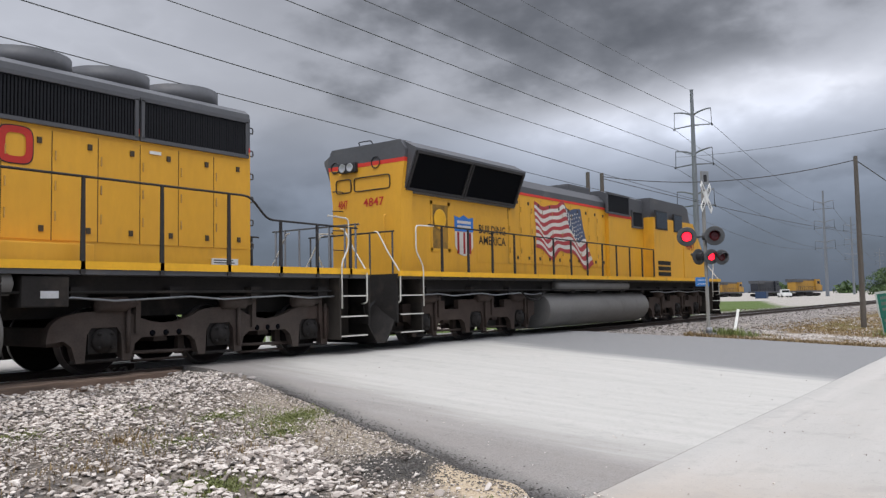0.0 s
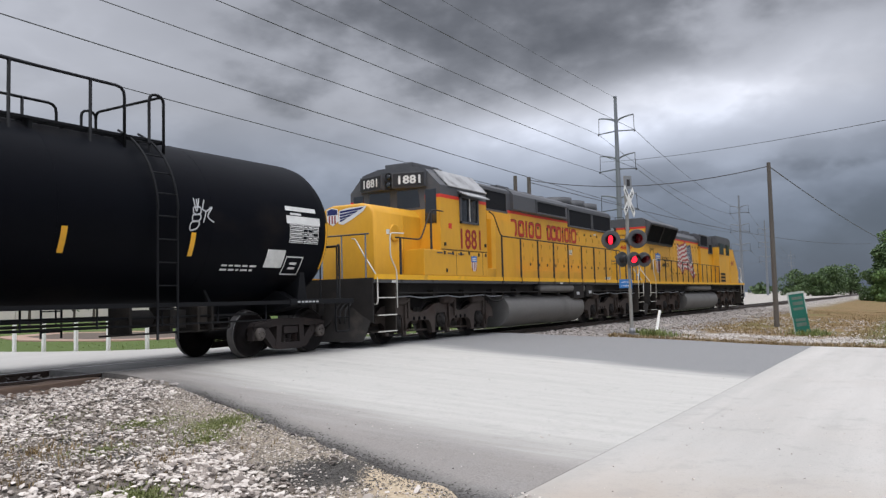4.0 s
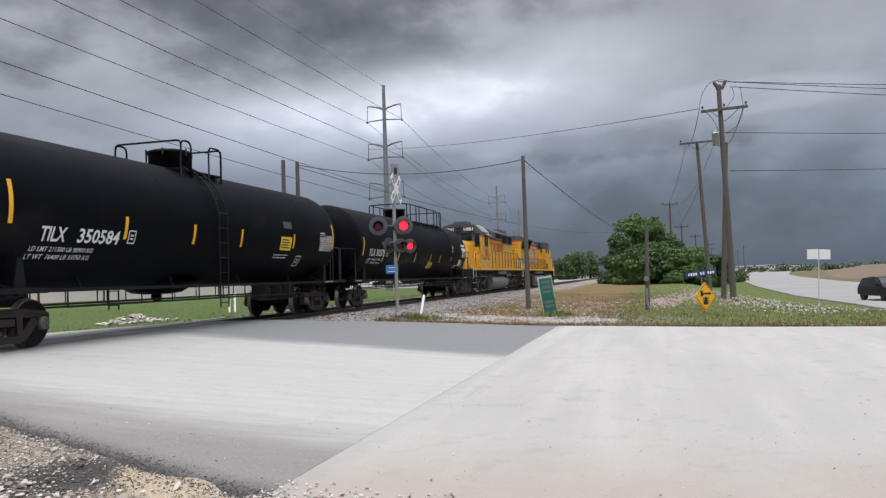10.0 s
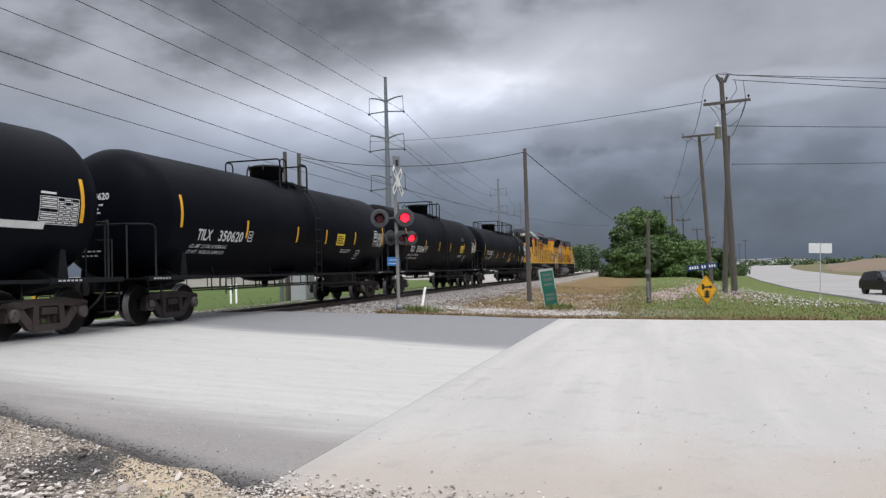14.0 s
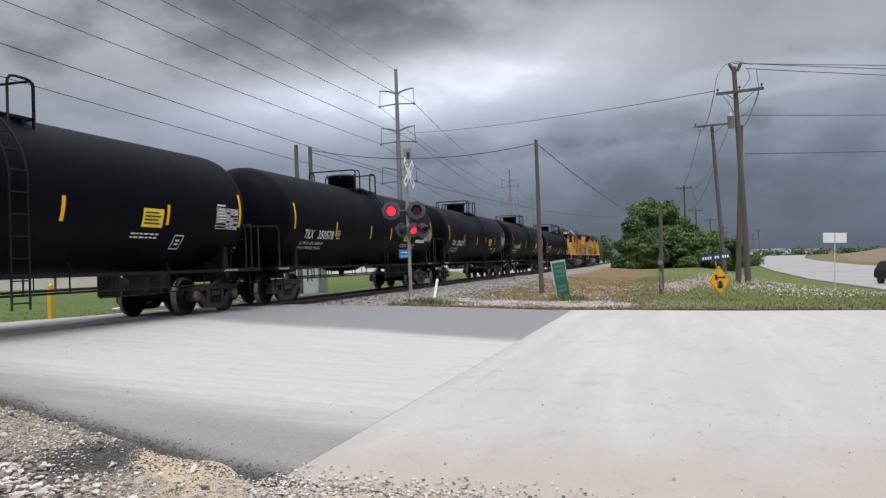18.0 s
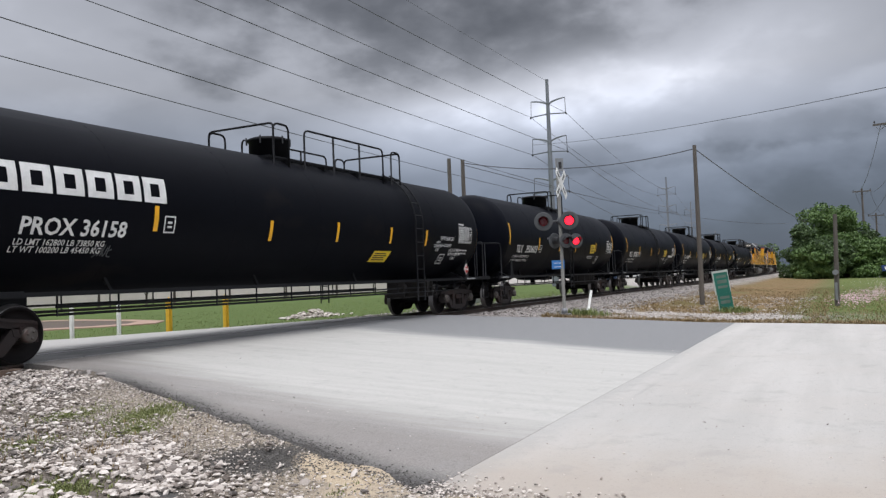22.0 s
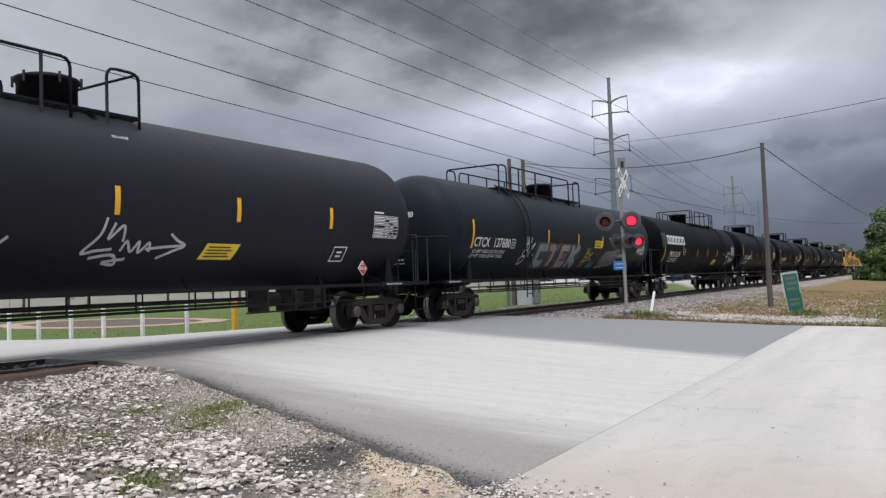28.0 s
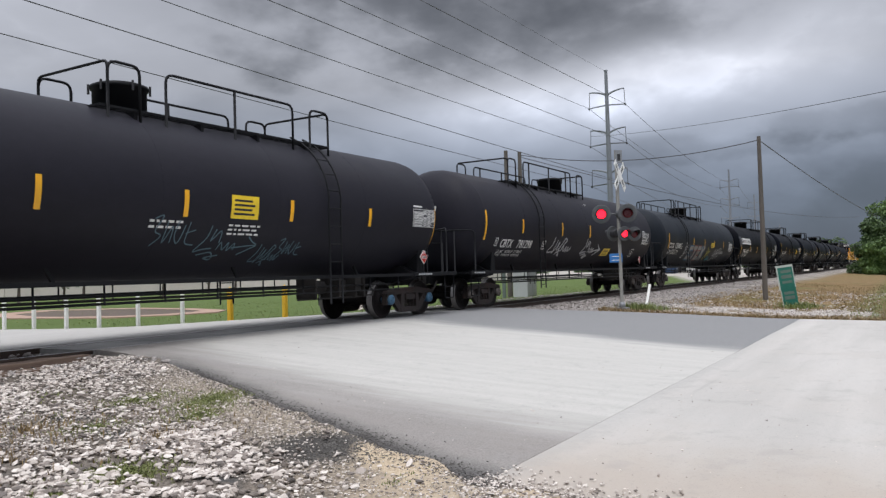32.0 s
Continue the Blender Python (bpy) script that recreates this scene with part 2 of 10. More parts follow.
M_GLASS = surf("cab_glass", (0.012, 0.015, 0.018), 0.06, 0, 0.1, 2, spec=0.8)
M_BLUE = surf("shield_blue", (0.03, 0.16, 0.50), 0.5, 0, 0.12, 3)
M_NAVY = surf("wing_navy", (0.012, 0.02, 0.12), 0.5, 0, 0.12, 3)
M_FLAGW = surf("flag_white", (0.60, 0.57, 0.52), 0.55, 0, 0.18, 2, (0.4, 0.33, 0.2), 0.6, 2)
M_FLAGR = surf("flag_red", (0.36, 0.04, 0.045), 0.55, 0, 0.2, 2)
M_FLAGB = surf("flag_blue", (0.05, 0.075, 0.14), 0.55, 0, 0.2, 2)
M_SILVER = surf("scuffed_metal", (0.40, 0.40, 0.40), 0.55, 0.3, 0.25, 2.5, (0.17, 0.165, 0.16), 0.50, 2.2, 0.003, 30)
M_DKRED = surf("dark_red_paint", (0.30, 0.015, 0.015), 0.5, 0, 0.15, 4)
M_GRAFW = surf("graffiti_white", (0.46, 0.47, 0.48), 0.7, 0, 0.25, 6)
M_GRAFB = surf("graffiti_blue", (0.030, 0.115, 0.215), 0.7, 0, 0.25, 6)
M_GRAFR = surf("graffiti_red", (0.235, 0.052, 0.050), 0.7, 0, 0.3, 6)
M_GRAFY = surf("graffiti_yellow", (0.40, 0.36, 0.06), 0.7, 0, 0.25, 6)
M_GRAFD = surf("patched_black", (0.021, 0.023, 0.028), 0.5, 0, 0.15, 3)
M_GRAFP = surf("graffiti_ground", (0.028, 0.045, 0.06), 0.7, 0, 0.4, 3, (0.05, 0.022, 0.02), 0.5, 1.2)
M_GRAFL = surf("graffiti_letter_grey", (0.25, 0.245, 0.23), 0.7, 0, 0.3, 3, (0.11, 0.11, 0.115), 0.55, 2)
M_GRAFC = surf("graffiti_cyan", (0.05, 0.28, 0.33), 0.7, 0, 0.25, 6)
M_GRAFS = surf("graffiti_steel_blue", (0.075, 0.13, 0.16), 0.7, 0, 0.3, 6)
M_GRAFG = surf("graffiti_grey", (0.06, 0.063, 0.067), 0.7, 0, 0.35, 6)
M_RAIL = surf("rail_steel", (0.085, 0.062, 0.05), 0.6, 0.5, 0.25, 5)
M_RAILTOP = surf("rail_head", (0.38, 0.37, 0.36), 0.3, 1.0, 0.15, 5)
M_TIE = surf("creosote_tie", (0.055, 0.043, 0.034), 0.85, 0, 0.3, 3, (0.11, 0.09, 0.07), 0.55, 2, 0.01, 20, 0, (0.3, 3, 3))
M_OLDWOOD = surf("weathered_timber", (0.175, 0.120, 0.088), 0.85, 0, 0.3, 2, (0.06, 0.045, 0.035), 0.52, 1.5, 0.012, 18, 0, (0.25, 3, 3))
M_POLEWOOD = surf("pole_wood", (0.105, 0.092, 0.080), 0.85, 0, 0.25, 2, (0.085, 0.068, 0.055), 0.55, 0.8, 0.008, 20, 0, (3, 3, 0.25))
M_GALV = surf("galvanised_steel", (0.26, 0.27, 0.28), 0.5, 0.6, 0.18, 2, (0.17, 0.17, 0.17), 0.6, 0.6)
M_POLESTEEL = surf("pole_steel_grey", (0.20, 0.215, 0.235), 0.6, 0.3, 0.12, 0.8)
M_WIRE = surf("wire", (0.075, 0.077, 0.083), 0.6, 0.2, 0.1, 1)
M_SIGNALGREY = surf("signal_grey", (0.085, 0.088, 0.09), 0.55, 0.2, 0.2, 4)
M_MAST = surf("mast_weathered", (0.15, 0.145, 0.13), 0.6, 0.1, 0.2, 3, (0.09, 0.08, 0.06), 0.55, 1.5)
M_YARDYEL = surf("yard_yellow", (0.42, 0.225, 0.03), 0.6, 0, 0.25, 0.6, (0.12, 0.08, 0.04), 0.55, 0.5)
M_HIGHWAY = surf("highway_concrete", (0.315, 0.30, 0.28), 0.9, 0, 0.14, 0.15, (0.27, 0.25, 0.225), 0.52, 0.08)
M_SIGNALBLK = surf("signal_black", (0.03, 0.03, 0.032), 0.6, 0, 0.2, 4)
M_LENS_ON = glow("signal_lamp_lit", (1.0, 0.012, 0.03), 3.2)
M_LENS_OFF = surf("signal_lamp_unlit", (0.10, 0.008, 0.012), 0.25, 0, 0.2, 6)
M_GREEN = surf("sign_green", (0.008, 0.135, 0.095), 0.5, 0, 0.15, 2)
M_SIGNFADE = surf("sign_faded_bar", (0.11, 0.155, 0.125), 0.6, 0, 0.3, 4)
M_SIGNEDGE = surf("sign_pale_edge", (0.42, 0.46, 0.42), 0.6, 0, 0.25, 4)
M_DIAMOND = surf("sign_amber", (0.85, 0.42, 0.01), 0.45, 0, 0.08, 2)
M_SIGNWHITE = surf("sign_white", (0.78, 0.78, 0.76), 0.5, 0, 0.06, 2)
M_SIGNBLUE = surf("sign_blue", (0.03, 0.16, 0.42), 0.5, 0, 0.1, 3)
M_SIGNNAVY = surf("sign_navy", (0.02, 0.05, 0.16), 0.5, 0, 0.1, 3)
M_POSTWHITE = surf("post_white", (0.72, 0.72, 0.68), 0.6, 0, 0.12, 4)
M_POSTYEL = surf("post_yellow", (0.74, 0.42, 0.03), 0.5, 0, 0.15, 4)
M_CABINET = surf("cabinet_grey", (0.50, 0.51, 0.51), 0.5, 0.2, 0.08, 1)
M_CARBLACK = surf("car_black", (0.005, 0.0055, 0.007), 0.35, 0, 0.1, 1, coat=0.15, spec=0.3)
M_CHROME = surf("chrome", (0.7, 0.7, 0.7), 0.15, 1.0, 0.05, 1)
M_TYRE = surf("tyre", (0.015, 0.015, 0.016), 0.85, 0, 0.2, 5)
M_HEADLAMP = surf("headlamp_glass", (0.42, 0.43, 0.45), 0.12, 0.3, 0.05, 2)


# ---------------- mesh helpers ----------------
def mesh_of(name, bm, mats, smooth=False):
    me = bpy.data.meshes.new(name)
    bm.to_mesh(me)
    bm.free()
    for m in (mats if isinstance(mats, (list, tuple)) else [mats]):
        me.materials.append(m)
    if smooth:
        me.polygons.foreach_set("use_smooth", [True] * len(me.polygons))
        me.set_sharp_from_angle(angle=radians(35))
    return me


def part(name, bm, material, parent=None, label="", smooth=False, m=None):
    """Link a bmesh (or a ready mesh) as one mesh object under a thing or a part."""
    me = mesh_of(name, bm, material, smooth) if isinstance(bm, bmesh.types.BMesh) else bm
    ob = new(name, me)
    if parent:
        ob.parent = parent
    if m is not None:
        ob.matrix_basis = m
    if label:
        ob["label"] = label
    return ob


def thing(name, label, category, group="", kind="", m=None):
    ob = new(name)
    ob.empty_display_size = 0.3
    if m is not None:
        ob.matrix_basis = m
    return tagged(ob, label, category, group, kind)


def setting(name, bm, material, label="", category="", smooth=False):
    ob = part(name, bm, material, None, label, smooth)
    return tagged(ob, label, category, "", "structure")


def box(bm, x0, x1, y0, y1, z0, z1, mi=0, bevel=0.0):
    vs = [bm.verts.new((x, y, z)) for x in (x0, x1) for y in (y0, y1) for z in (z0, z1)]
    fs = [bm.faces.new([vs[i] for i in q]) for q in ((0, 1, 3, 2), (4, 6, 7, 5), (0, 4, 5, 1), (2, 3, 7, 6), (0, 2, 6, 4), (1, 5, 7, 3))]
    for f in fs:
        f.material_index = mi
    if bevel:
        es = list({e for f in fs for e in f.edges})
        r = bmesh.ops.bevel(bm, geom=es, offset=bevel, segments=2, profile=0.7, affect="EDGES")
        for f in r["faces"]:
            f.material_index = mi
    return vs


def basis(d):
    d = Vector(d).normalized()
    a = Vector((0, 0, 1)) if abs(d.z) < 0.9 else Vector((1, 0, 0))
    s = d.cross(a).normalized()
    return s, d.cross(s).normalized()


def tube(bm, pts, r, seg=6, mi=0, closed=False, cap=True):
    """A round bar along points; r may be one radius or one for each point."""
    pts = [Vector(p) for p in pts]
    n = len(pts)
    rings = []
    for i, p in enumerate(pts):
        a = pts[i - 1] if (i > 0 or closed) else p
        b = pts[(i + 1) % n] if (i < n - 1 or closed) else p
        d = b - a
        if d.length < 1e-9:
            d = Vector((0, 0, 1))
        s, t = basis(d)
        if rings and i > 0:
            s = (s0 - d.normalized() * s0.dot(d.normalized())).normalized()
            t = d.normalized().cross(s)
        s0 = s
        rr = r[i] if isinstance(r, (list, tuple)) else r
        rings.append([bm.verts.new(p + (s * math.cos(2 * math.pi * k / seg) + t * math.sin(2 * math.pi * k / seg)) * rr) for k in range(seg)])
    for i in range(n if closed else n - 1):
        A, Bq = rings[i], rings[(i + 1) % n]
        for k in range(seg):
            f = bm.faces.new((A[k], A[(k + 1) % seg], Bq[(k + 1) % seg], Bq[k]))
            f.material_index, f.smooth = mi, True
    if cap and not closed:
        for R in (rings[0], rings[-1]):
            f = bm.faces.new(R)
            f.material_index = mi
    return rings


def bend(pts, r=0.12, steps=3):
    """Round off the corners of a bar's path."""
    pts = [Vector(p) for p in pts]
    out = [pts[0]]
    for a, b, c in zip(pts, pts[1:], pts[2:]):
        q = min(r, (b - a).length * 0.45, (c - b).length * 0.45)
        p0, p1 = b + (a - b).normalized() * q, b + (c - b).normalized() * q
        for k in range(steps + 1):
            t = k / steps
            out.append(p0 * (1 - t) ** 2 + b * 2 * t * (1 - t) + p1 * t * t)
    return out + [pts[-1]]


def lathe(bm, profile, axis="y", seg=32, mi=0, centre=(0, 0, 0), smooth=True):
    """Turn (along, radius) pairs round an axis through centre."""
    c = Vector(centre)
    rings = []
    for a, r in profile:
        ring = []
        for k in range(seg):
            ca, sa = math.cos(2 * math.pi * k / seg) * r, math.sin(2 * math.pi * k / seg) * r
            v = {"x": (a, ca, sa), "y": (ca, a, sa), "z": (ca, sa, a)}[axis]
            ring.append(bm.verts.new(c + Vector(v)))
        rings.append(ring)
    for j, (A, Bq) in enumerate(zip(rings, rings[1:])):
        for k in range(seg):
            f = bm.faces.new((A[k], A[(k + 1) % seg], Bq[(k + 1) % seg], Bq[k]))
            f.material_index, f.smooth = (mi[j] if isinstance(mi, (list, tuple)) else mi), smooth
    for R, q in ((rings[0], 0), (rings[-1], -1)):
        f = bm.faces.new(R)
        f.material_index = mi[q] if isinstance(mi, (list, tuple)) else mi
    bmesh.ops.recalc_face_normals(bm, faces=bm.faces[:])
    return rings


def slab(bm, outline, y0, y1, mi=0, plane="xz"):
    """An outline in x and z (or x and y) given thickness along the third axis."""
    if plane == "xz":
        A, Bq = [bm.verts.new((x, y0, z)) for x, z in outline], [bm.verts.new((x, y1, z)) for x, z in outline]
    elif plane == "xy":
        A, Bq = [bm.verts.new((x, y, y0)) for x, y in outline], [bm.verts.new((x, y, y1)) for x, y in outline]
    else:
        A, Bq = [bm.verts.new((y0, x, z)) for x, z in outline], [bm.verts.new((y1, x, z)) for x, z in outline]
    fs = [bm.faces.new(A), bm.faces.new(Bq[::-1])]
    n = len(A)
    for i in range(n):
        fs.append(bm.faces.new((A[i], Bq[i], Bq[(i + 1) % n], A[(i + 1) % n])))
    for f in fs:
        f.material_index = mi
    bmesh.ops.recalc_face_normals(bm, faces=fs)
    return fs


TEXTS = {}


def letters(s, height, bold=0.0):
    """Vertices and faces of a line of text, its left foot at the origin, capitals that high."""
    key = (s, bold)
    if key not in TEXTS:
        cu = bpy.data.curves.new("t", "FONT")
        cu.body, cu.size, cu.fill_mode, cu.offset, cu.resolution_u = s, 1.0, "FRONT", bold, 2
        ob = bpy.data.objects.new("t", cu)
        me = bpy.data.meshes.new_from_object(ob)
        TEXTS[key] = ([v.co.copy() for v in me.vertices], [tuple(p.vertices) for p in me.polygons])
        bpy.data.objects.remove(ob)
        bpy.data.meshes.remove(me)
        bpy.data.curves.remove(cu)
    vs, fs = TEXTS[key]
    k = height / 0.70
    return [Vector((v.x * k, v.y * k, 0)) for v in vs], fs


def put_letters(bm, s, height, place, width=None, mi=0, bold=0.0):
    """Write text through place(u, v), which maps the sheet of paper onto a surface. width: total width to stretch it to."""
    vs, fs = letters(s, height, bold)
    if not vs:
        return
    w = max(v.x for v in vs)
    k = width / w if width else 1.0
    made = [bm.verts.new(place(v.x * k, v.y)) for v in vs]
    for f in fs:
        try:
            q = bm.faces.new([made[i] for i in f])
            q.material_index = mi
        except ValueError:
            pass


def patch(bm, u0, u1, v0, v1, place, mi=0, nu=1, nv=4, slant=0.0):
    """A thin sheet between the given bounds, laid on a surface through place()."""
    g = [[bm.verts.new(place(u0 + (u1 - u0) * i / nu + slant * j / nv, v0 + (v1 - v0) * j / nv)) for i in range(nu + 1)] for j in range(nv + 1)]
    for j in range(nv):
        for i in range(nu):
            f = bm.faces.new((g[j][i], g[j][i + 1], g[j + 1][i + 1], g[j + 1][i]))
            f.material_index = mi


def ribbon(bm, pts, w, place, mi=0):
    """A painted stroke w wide through (u, v) points."""
    P = [Vector((p[0], p[1])) for p in pts]
    prev = None
    for i, p in enumerate(P):
        d = (P[min(i + 1, len(P) - 1)] - P[max(i - 1, 0)])
        if d.length < 1e-6:
            continue
        nrm = Vector((-d.y, d.x)).normalized() * w / 2
        cur = (bm.verts.new(place(*(p + nrm))), bm.verts.new(place(*(p - nrm))))
        if prev:
            f = bm.faces.new((prev[0], cur[0], cur[1], prev[1]))
            f.material_index = mi
        prev = cur


# ---------------- the lie of the land ----------------
TRACK = 12.2      # the line of the rails' middle; their heads are at height 0


def smoothstep(a, b, x):
    t = min(max((x - a) / (b - a), 0), 1)
    return t * t * (3 - 2 * t)


def land(x, y):
    """Height of the ground: the crossing is level with the rails, the land on both sides lower."""
    if y < 3:
        z = -0.5
    elif y < 11:
        z = -0.5 * (11 - y) / 8
    elif y < 13.6:
        z = 0.0
    else:
        z = -0.12 * min((y - 13.6) / 4.5, 1)
    if y < -3 and x > 24:
        z -= 1.0 * smoothstep(24, 55, x) * smoothstep(-3, -10, y)
    inside = 7.4 < x < 21.6
    if 10.6 < y < 14.0 and not inside:
        z = min(z, -0.22)
    return z


def ground_sheet():
    xs = sorted(set([-3000, -900, -300, -120, -60, -30] + [round(-20 + 0.8 * i, 2) for i in range(90)] + [52 + 4 * i for i in range(30)] + [180, 220, 280, 360, 500, 800, 1400, 3000]))
    ys = sorted(set([-3000, -900, -300, -120, -60, -40, -30] + [round(-24 + 0.6 * i, 2) for i in range(80)] + [24.5, 26, 28, 31, 35, 40, 46, 54, 64, 80, 110, 160, 260, 500, 1000, 3000]))
    bm = bmesh.new()
    g = []
    for y in ys:
        row = []
        for x in xs:
            z = land(x, y)
            if abs(x) < 200 and abs(y) < 80:
                z += 0.035 * (noise.noise(Vector((x * 0.35, y * 0.35, 0))) - 0.1)
            z -= 0.07
            if -12 < y < 2.6 and 5.2 < x < 21.5 or 2.6 <= y < 11.2 and 8.3 < x < 20.5:
                z -= 0.06
            row.append(bm.verts.new((x, y, z)))
        g.append(row)
    for j in range(len(ys) - 1):
        for i in range(len(xs) - 1):
            bm.faces.new((g[j][i], g[j][i + 1], g[j + 1][i + 1], g[j + 1][i]))
    return setting("ground", bm, M_GROUND, "grassy and stony ground beside the railway", "ground", True)


def land_material():
    """Bare stony dirt, dry grass, lawn and gravel, each in its own stretch of the plan, mixed along torn edges."""
    m = bpy.data.materials.new("land")
    m.use_nodes = True
    nt = m.node_tree
    N, L = nt.nodes.new, nt.links.new
    b = nt.nodes["Principled BSDF"]
    b.inputs["Roughness"].default_value = 0.95
    b.inputs["Specular IOR Level"].default_value = 0.2
    tc = N("ShaderNodeTexCoord")
    sep = N("ShaderNodeSeparateXYZ")
    L(tc.outputs["Object"], sep.inputs[0])

    def val(op, a, bq=None, c=None):
        n = N("ShaderNodeMath")
        n.operation = op
        for i, v in enumerate((a, bq, c)):
            if v is None:
                continue
            if isinstance(v, (int, float)):
                n.inputs[i].default_value = v
            else:
                L(v, n.inputs[i])
        return n.outputs[0]

    def nz(sc, det=5):
        n = N("ShaderNodeTexNoise")
        n.inputs["Scale"].default_value, n.inputs["Detail"].default_value, n.inputs["Roughness"].default_value = sc, det, 0.65
        L(tc.outputs["Object"], n.inputs["Vector"])
        return n.outputs["Fac"]

    def ramp(v, a, bq):
        n = N("ShaderNodeMapRange")
        n.inputs[1].default_value, n.inputs[2].default_value = a, bq
        L(v, n.inputs[0])
        return n.outputs[0]

    def mix(f, c0, c1):
        n = N("ShaderNodeMix")
        n.data_type = "RGBA"
        L(f, n.inputs[0])
        for i, c in ((6, c0), (7, c1)):
            if isinstance(c, tuple):
                n.inputs[i].default_value = (*c, 1)
            else:
                L(c, n.inputs[i])
        return n.outputs[2]
    X, Y = sep.outputs[0], sep.outputs[1]
    wob = val("MULTIPLY", val("SUBTRACT", nz(0.5, 6), 0.5), 3.4)
    Xw, Yw = val("ADD", X, wob), val("ADD", Y, wob)
    n1, n2, n3 = nz(0.25), nz(2.2), nz(26, 3)
    lawn = mix(n2, (0.068, 0.112, 0.026), (0.118, 0.150, 0.048))
    weeds = mix(ramp(n2, 0.35, 0.7), (0.080, 0.115, 0.028), (0.165, 0.175, 0.060))
    dry = mix(ramp(n2, 0.3, 0.7), (0.150, 0.097, 0.043), (0.245, 0.168, 0.083))
    dry = mix(val("MULTIPLY", ramp(n1, 0.50, 0.66), 0.7), dry, (0.120, 0.120, 0.042))
    stony = mix(ramp(n3, 0.35, 0.62), (0.16, 0.132, 0.105), (0.44, 0.405, 0.36))
    stony = mix(ramp(n2, 0.50, 0.66), stony, (0.085, 0.08, 0.075))
    # far fields
    col = mix(ramp(n1, 0.40, 0.62), (0.115, 0.120, 0.050), (0.185, 0.145, 0.090))
    # lawn on the far side of the rails
    col = mix(ramp(Yw, 13.6, 14.6), col, lawn)
    col = mix(val("MULTIPLY", ramp(Yw, 60, 75), ramp(X, 60, 90)), col, (0.50, 0.47, 0.42))
    yard = mix(ramp(n2, 0.3, 0.7), (0.30, 0.275, 0.24), (0.44, 0.41, 0.37))
    col = mix(val("MULTIPLY", ramp(Xw, 112, 120), ramp(Yw, 13.6, 14.6)), col, yard)
    wedge = val("SUBTRACT", val("MULTIPLY_ADD", X, 0.29, -3.2), Yw)
    col = mix(val("MULTIPLY", val("MULTIPLY", ramp(X, 58, 70), ramp(wedge, -0.5, 1.0)), ramp(Yw, 13.6, 14.6)), col, yard)
    # ballast and pale gravel strip along the near side of the rails
    near = val("SUBTRACT", 1.0, ramp(Yw, 13.4, 14.4))
    col = mix(val("MULTIPLY", near, ramp(Yw, 6.4, 8.0)), col, stony)
    # dry verge, then weeds towards the road
    verge = val("MULTIPLY", val("SUBTRACT", 1.0, ramp(Yw, 6.8, 8.2)), ramp(Yw, 0.2, 2.4))
    col = mix(val("MULTIPLY", verge, val("SUBTRACT", 1.0, ramp(X, 120, 160))), col, dry)
    green = val("MULTIPLY", val("SUBTRACT", 1.0, ramp(Yw, 0.2, 2.4)), ramp(Yw, -20, -17))
    col = mix(green, col, weeds)
    # washed gravel at the foot of the crossing
    foot = val("SUBTRACT", 1.0, ramp(Xw, 28.5, 31.0))
    foot = val("MULTIPLY", foot, val("MULTIPLY", ramp(Yw, -2.0, 0.5), near))
    col = mix(val("MULTIPLY", foot, ramp(n2, 0.35, 0.6)), col, stony)
    # stony ground round the viewer
    here = val("MULTIPLY", val("SUBTRACT", 1.0, ramp(Xw, 12, 14)), near)
    soil = mix(ramp(n3, 0.35, 0.65), (0.085, 0.072, 0.06), (0.24, 0.205, 0.17))
    soil = mix(ramp(nz(1.3, 6), 0.52, 0.66), soil, (0.07, 0.068, 0.066))
    # grit of a paler tone runs along the edge of the asphalt, with a tarry patch in it
    off = val("SUBTRACT", val("MULTIPLY_ADD", Y, 0.395, 4.0), val("ADD", X, val("MULTIPLY", wob, 0.22)))
    strip = val("MULTIPLY", val("SUBTRACT", 1.0, ramp(off, 0.35, 1.5)), val("SUBTRACT", 1.0, ramp(Yw, 8.0, 9.5)))
    grit = mix(ramp(n3, 0.38, 0.62), (0.16, 0.135, 0.105), (0.40, 0.34, 0.265))
    pale = val("MULTIPLY", val("SUBTRACT", 1.0, ramp(Yw, 3.4, 4.6)), ramp(nz(1.7, 5), 0.36, 0.52))
    grit = mix(pale, grit, (0.46, 0.375, 0.27))
    dx, dy = val("SUBTRACT", X, 5.36), val("SUBTRACT", Y, 4.50)
    spot = val("ADD", val("MULTIPLY", val("MULTIPLY", dx, dx), 4.0), val("MULTIPLY", val("MULTIPLY", dy, dy), 3.0))
    spot = val("SUBTRACT", 1.0, ramp(val("ADD", spot, val("MULTIPLY", wob, 0.35)), 0.35, 1.1))
    grit = mix(val("MULTIPLY", spot, 0.9), grit, mix(ramp(n3, 0.45, 0.65), (0.055, 0.053, 0.052), (0.15, 0.14, 0.125)))
    ey = val("SUBTRACT", Y, 3.76)
    ex = val("SUBTRACT", val("SUBTRACT", X, 5.36), val("MULTIPLY", ey, 0.4))
    heap = val("ADD", val("MULTIPLY", val("MULTIPLY", ex, ex), 14.0), val("MULTIPLY", val("MULTIPLY", ey, ey), 3.4))
    heap = val("SUBTRACT", 1.0, ramp(val("ADD", heap, val("MULTIPLY", wob, 0.4)), 0.5, 1.2))
    grit = mix(heap, grit, mix(ramp(n3, 0.35, 0.65), (0.42, 0.33, 0.225), (0.56, 0.46, 0.33)))
    sand = mix(strip, soil, grit)
    col = mix(here, col, sand)
    L(col, b.inputs["Base Color"])
    bp = N("ShaderNodeBump")
    bp.inputs["Strength"].default_value, bp.inputs["Distance"].default_value = 0.8, 0.03
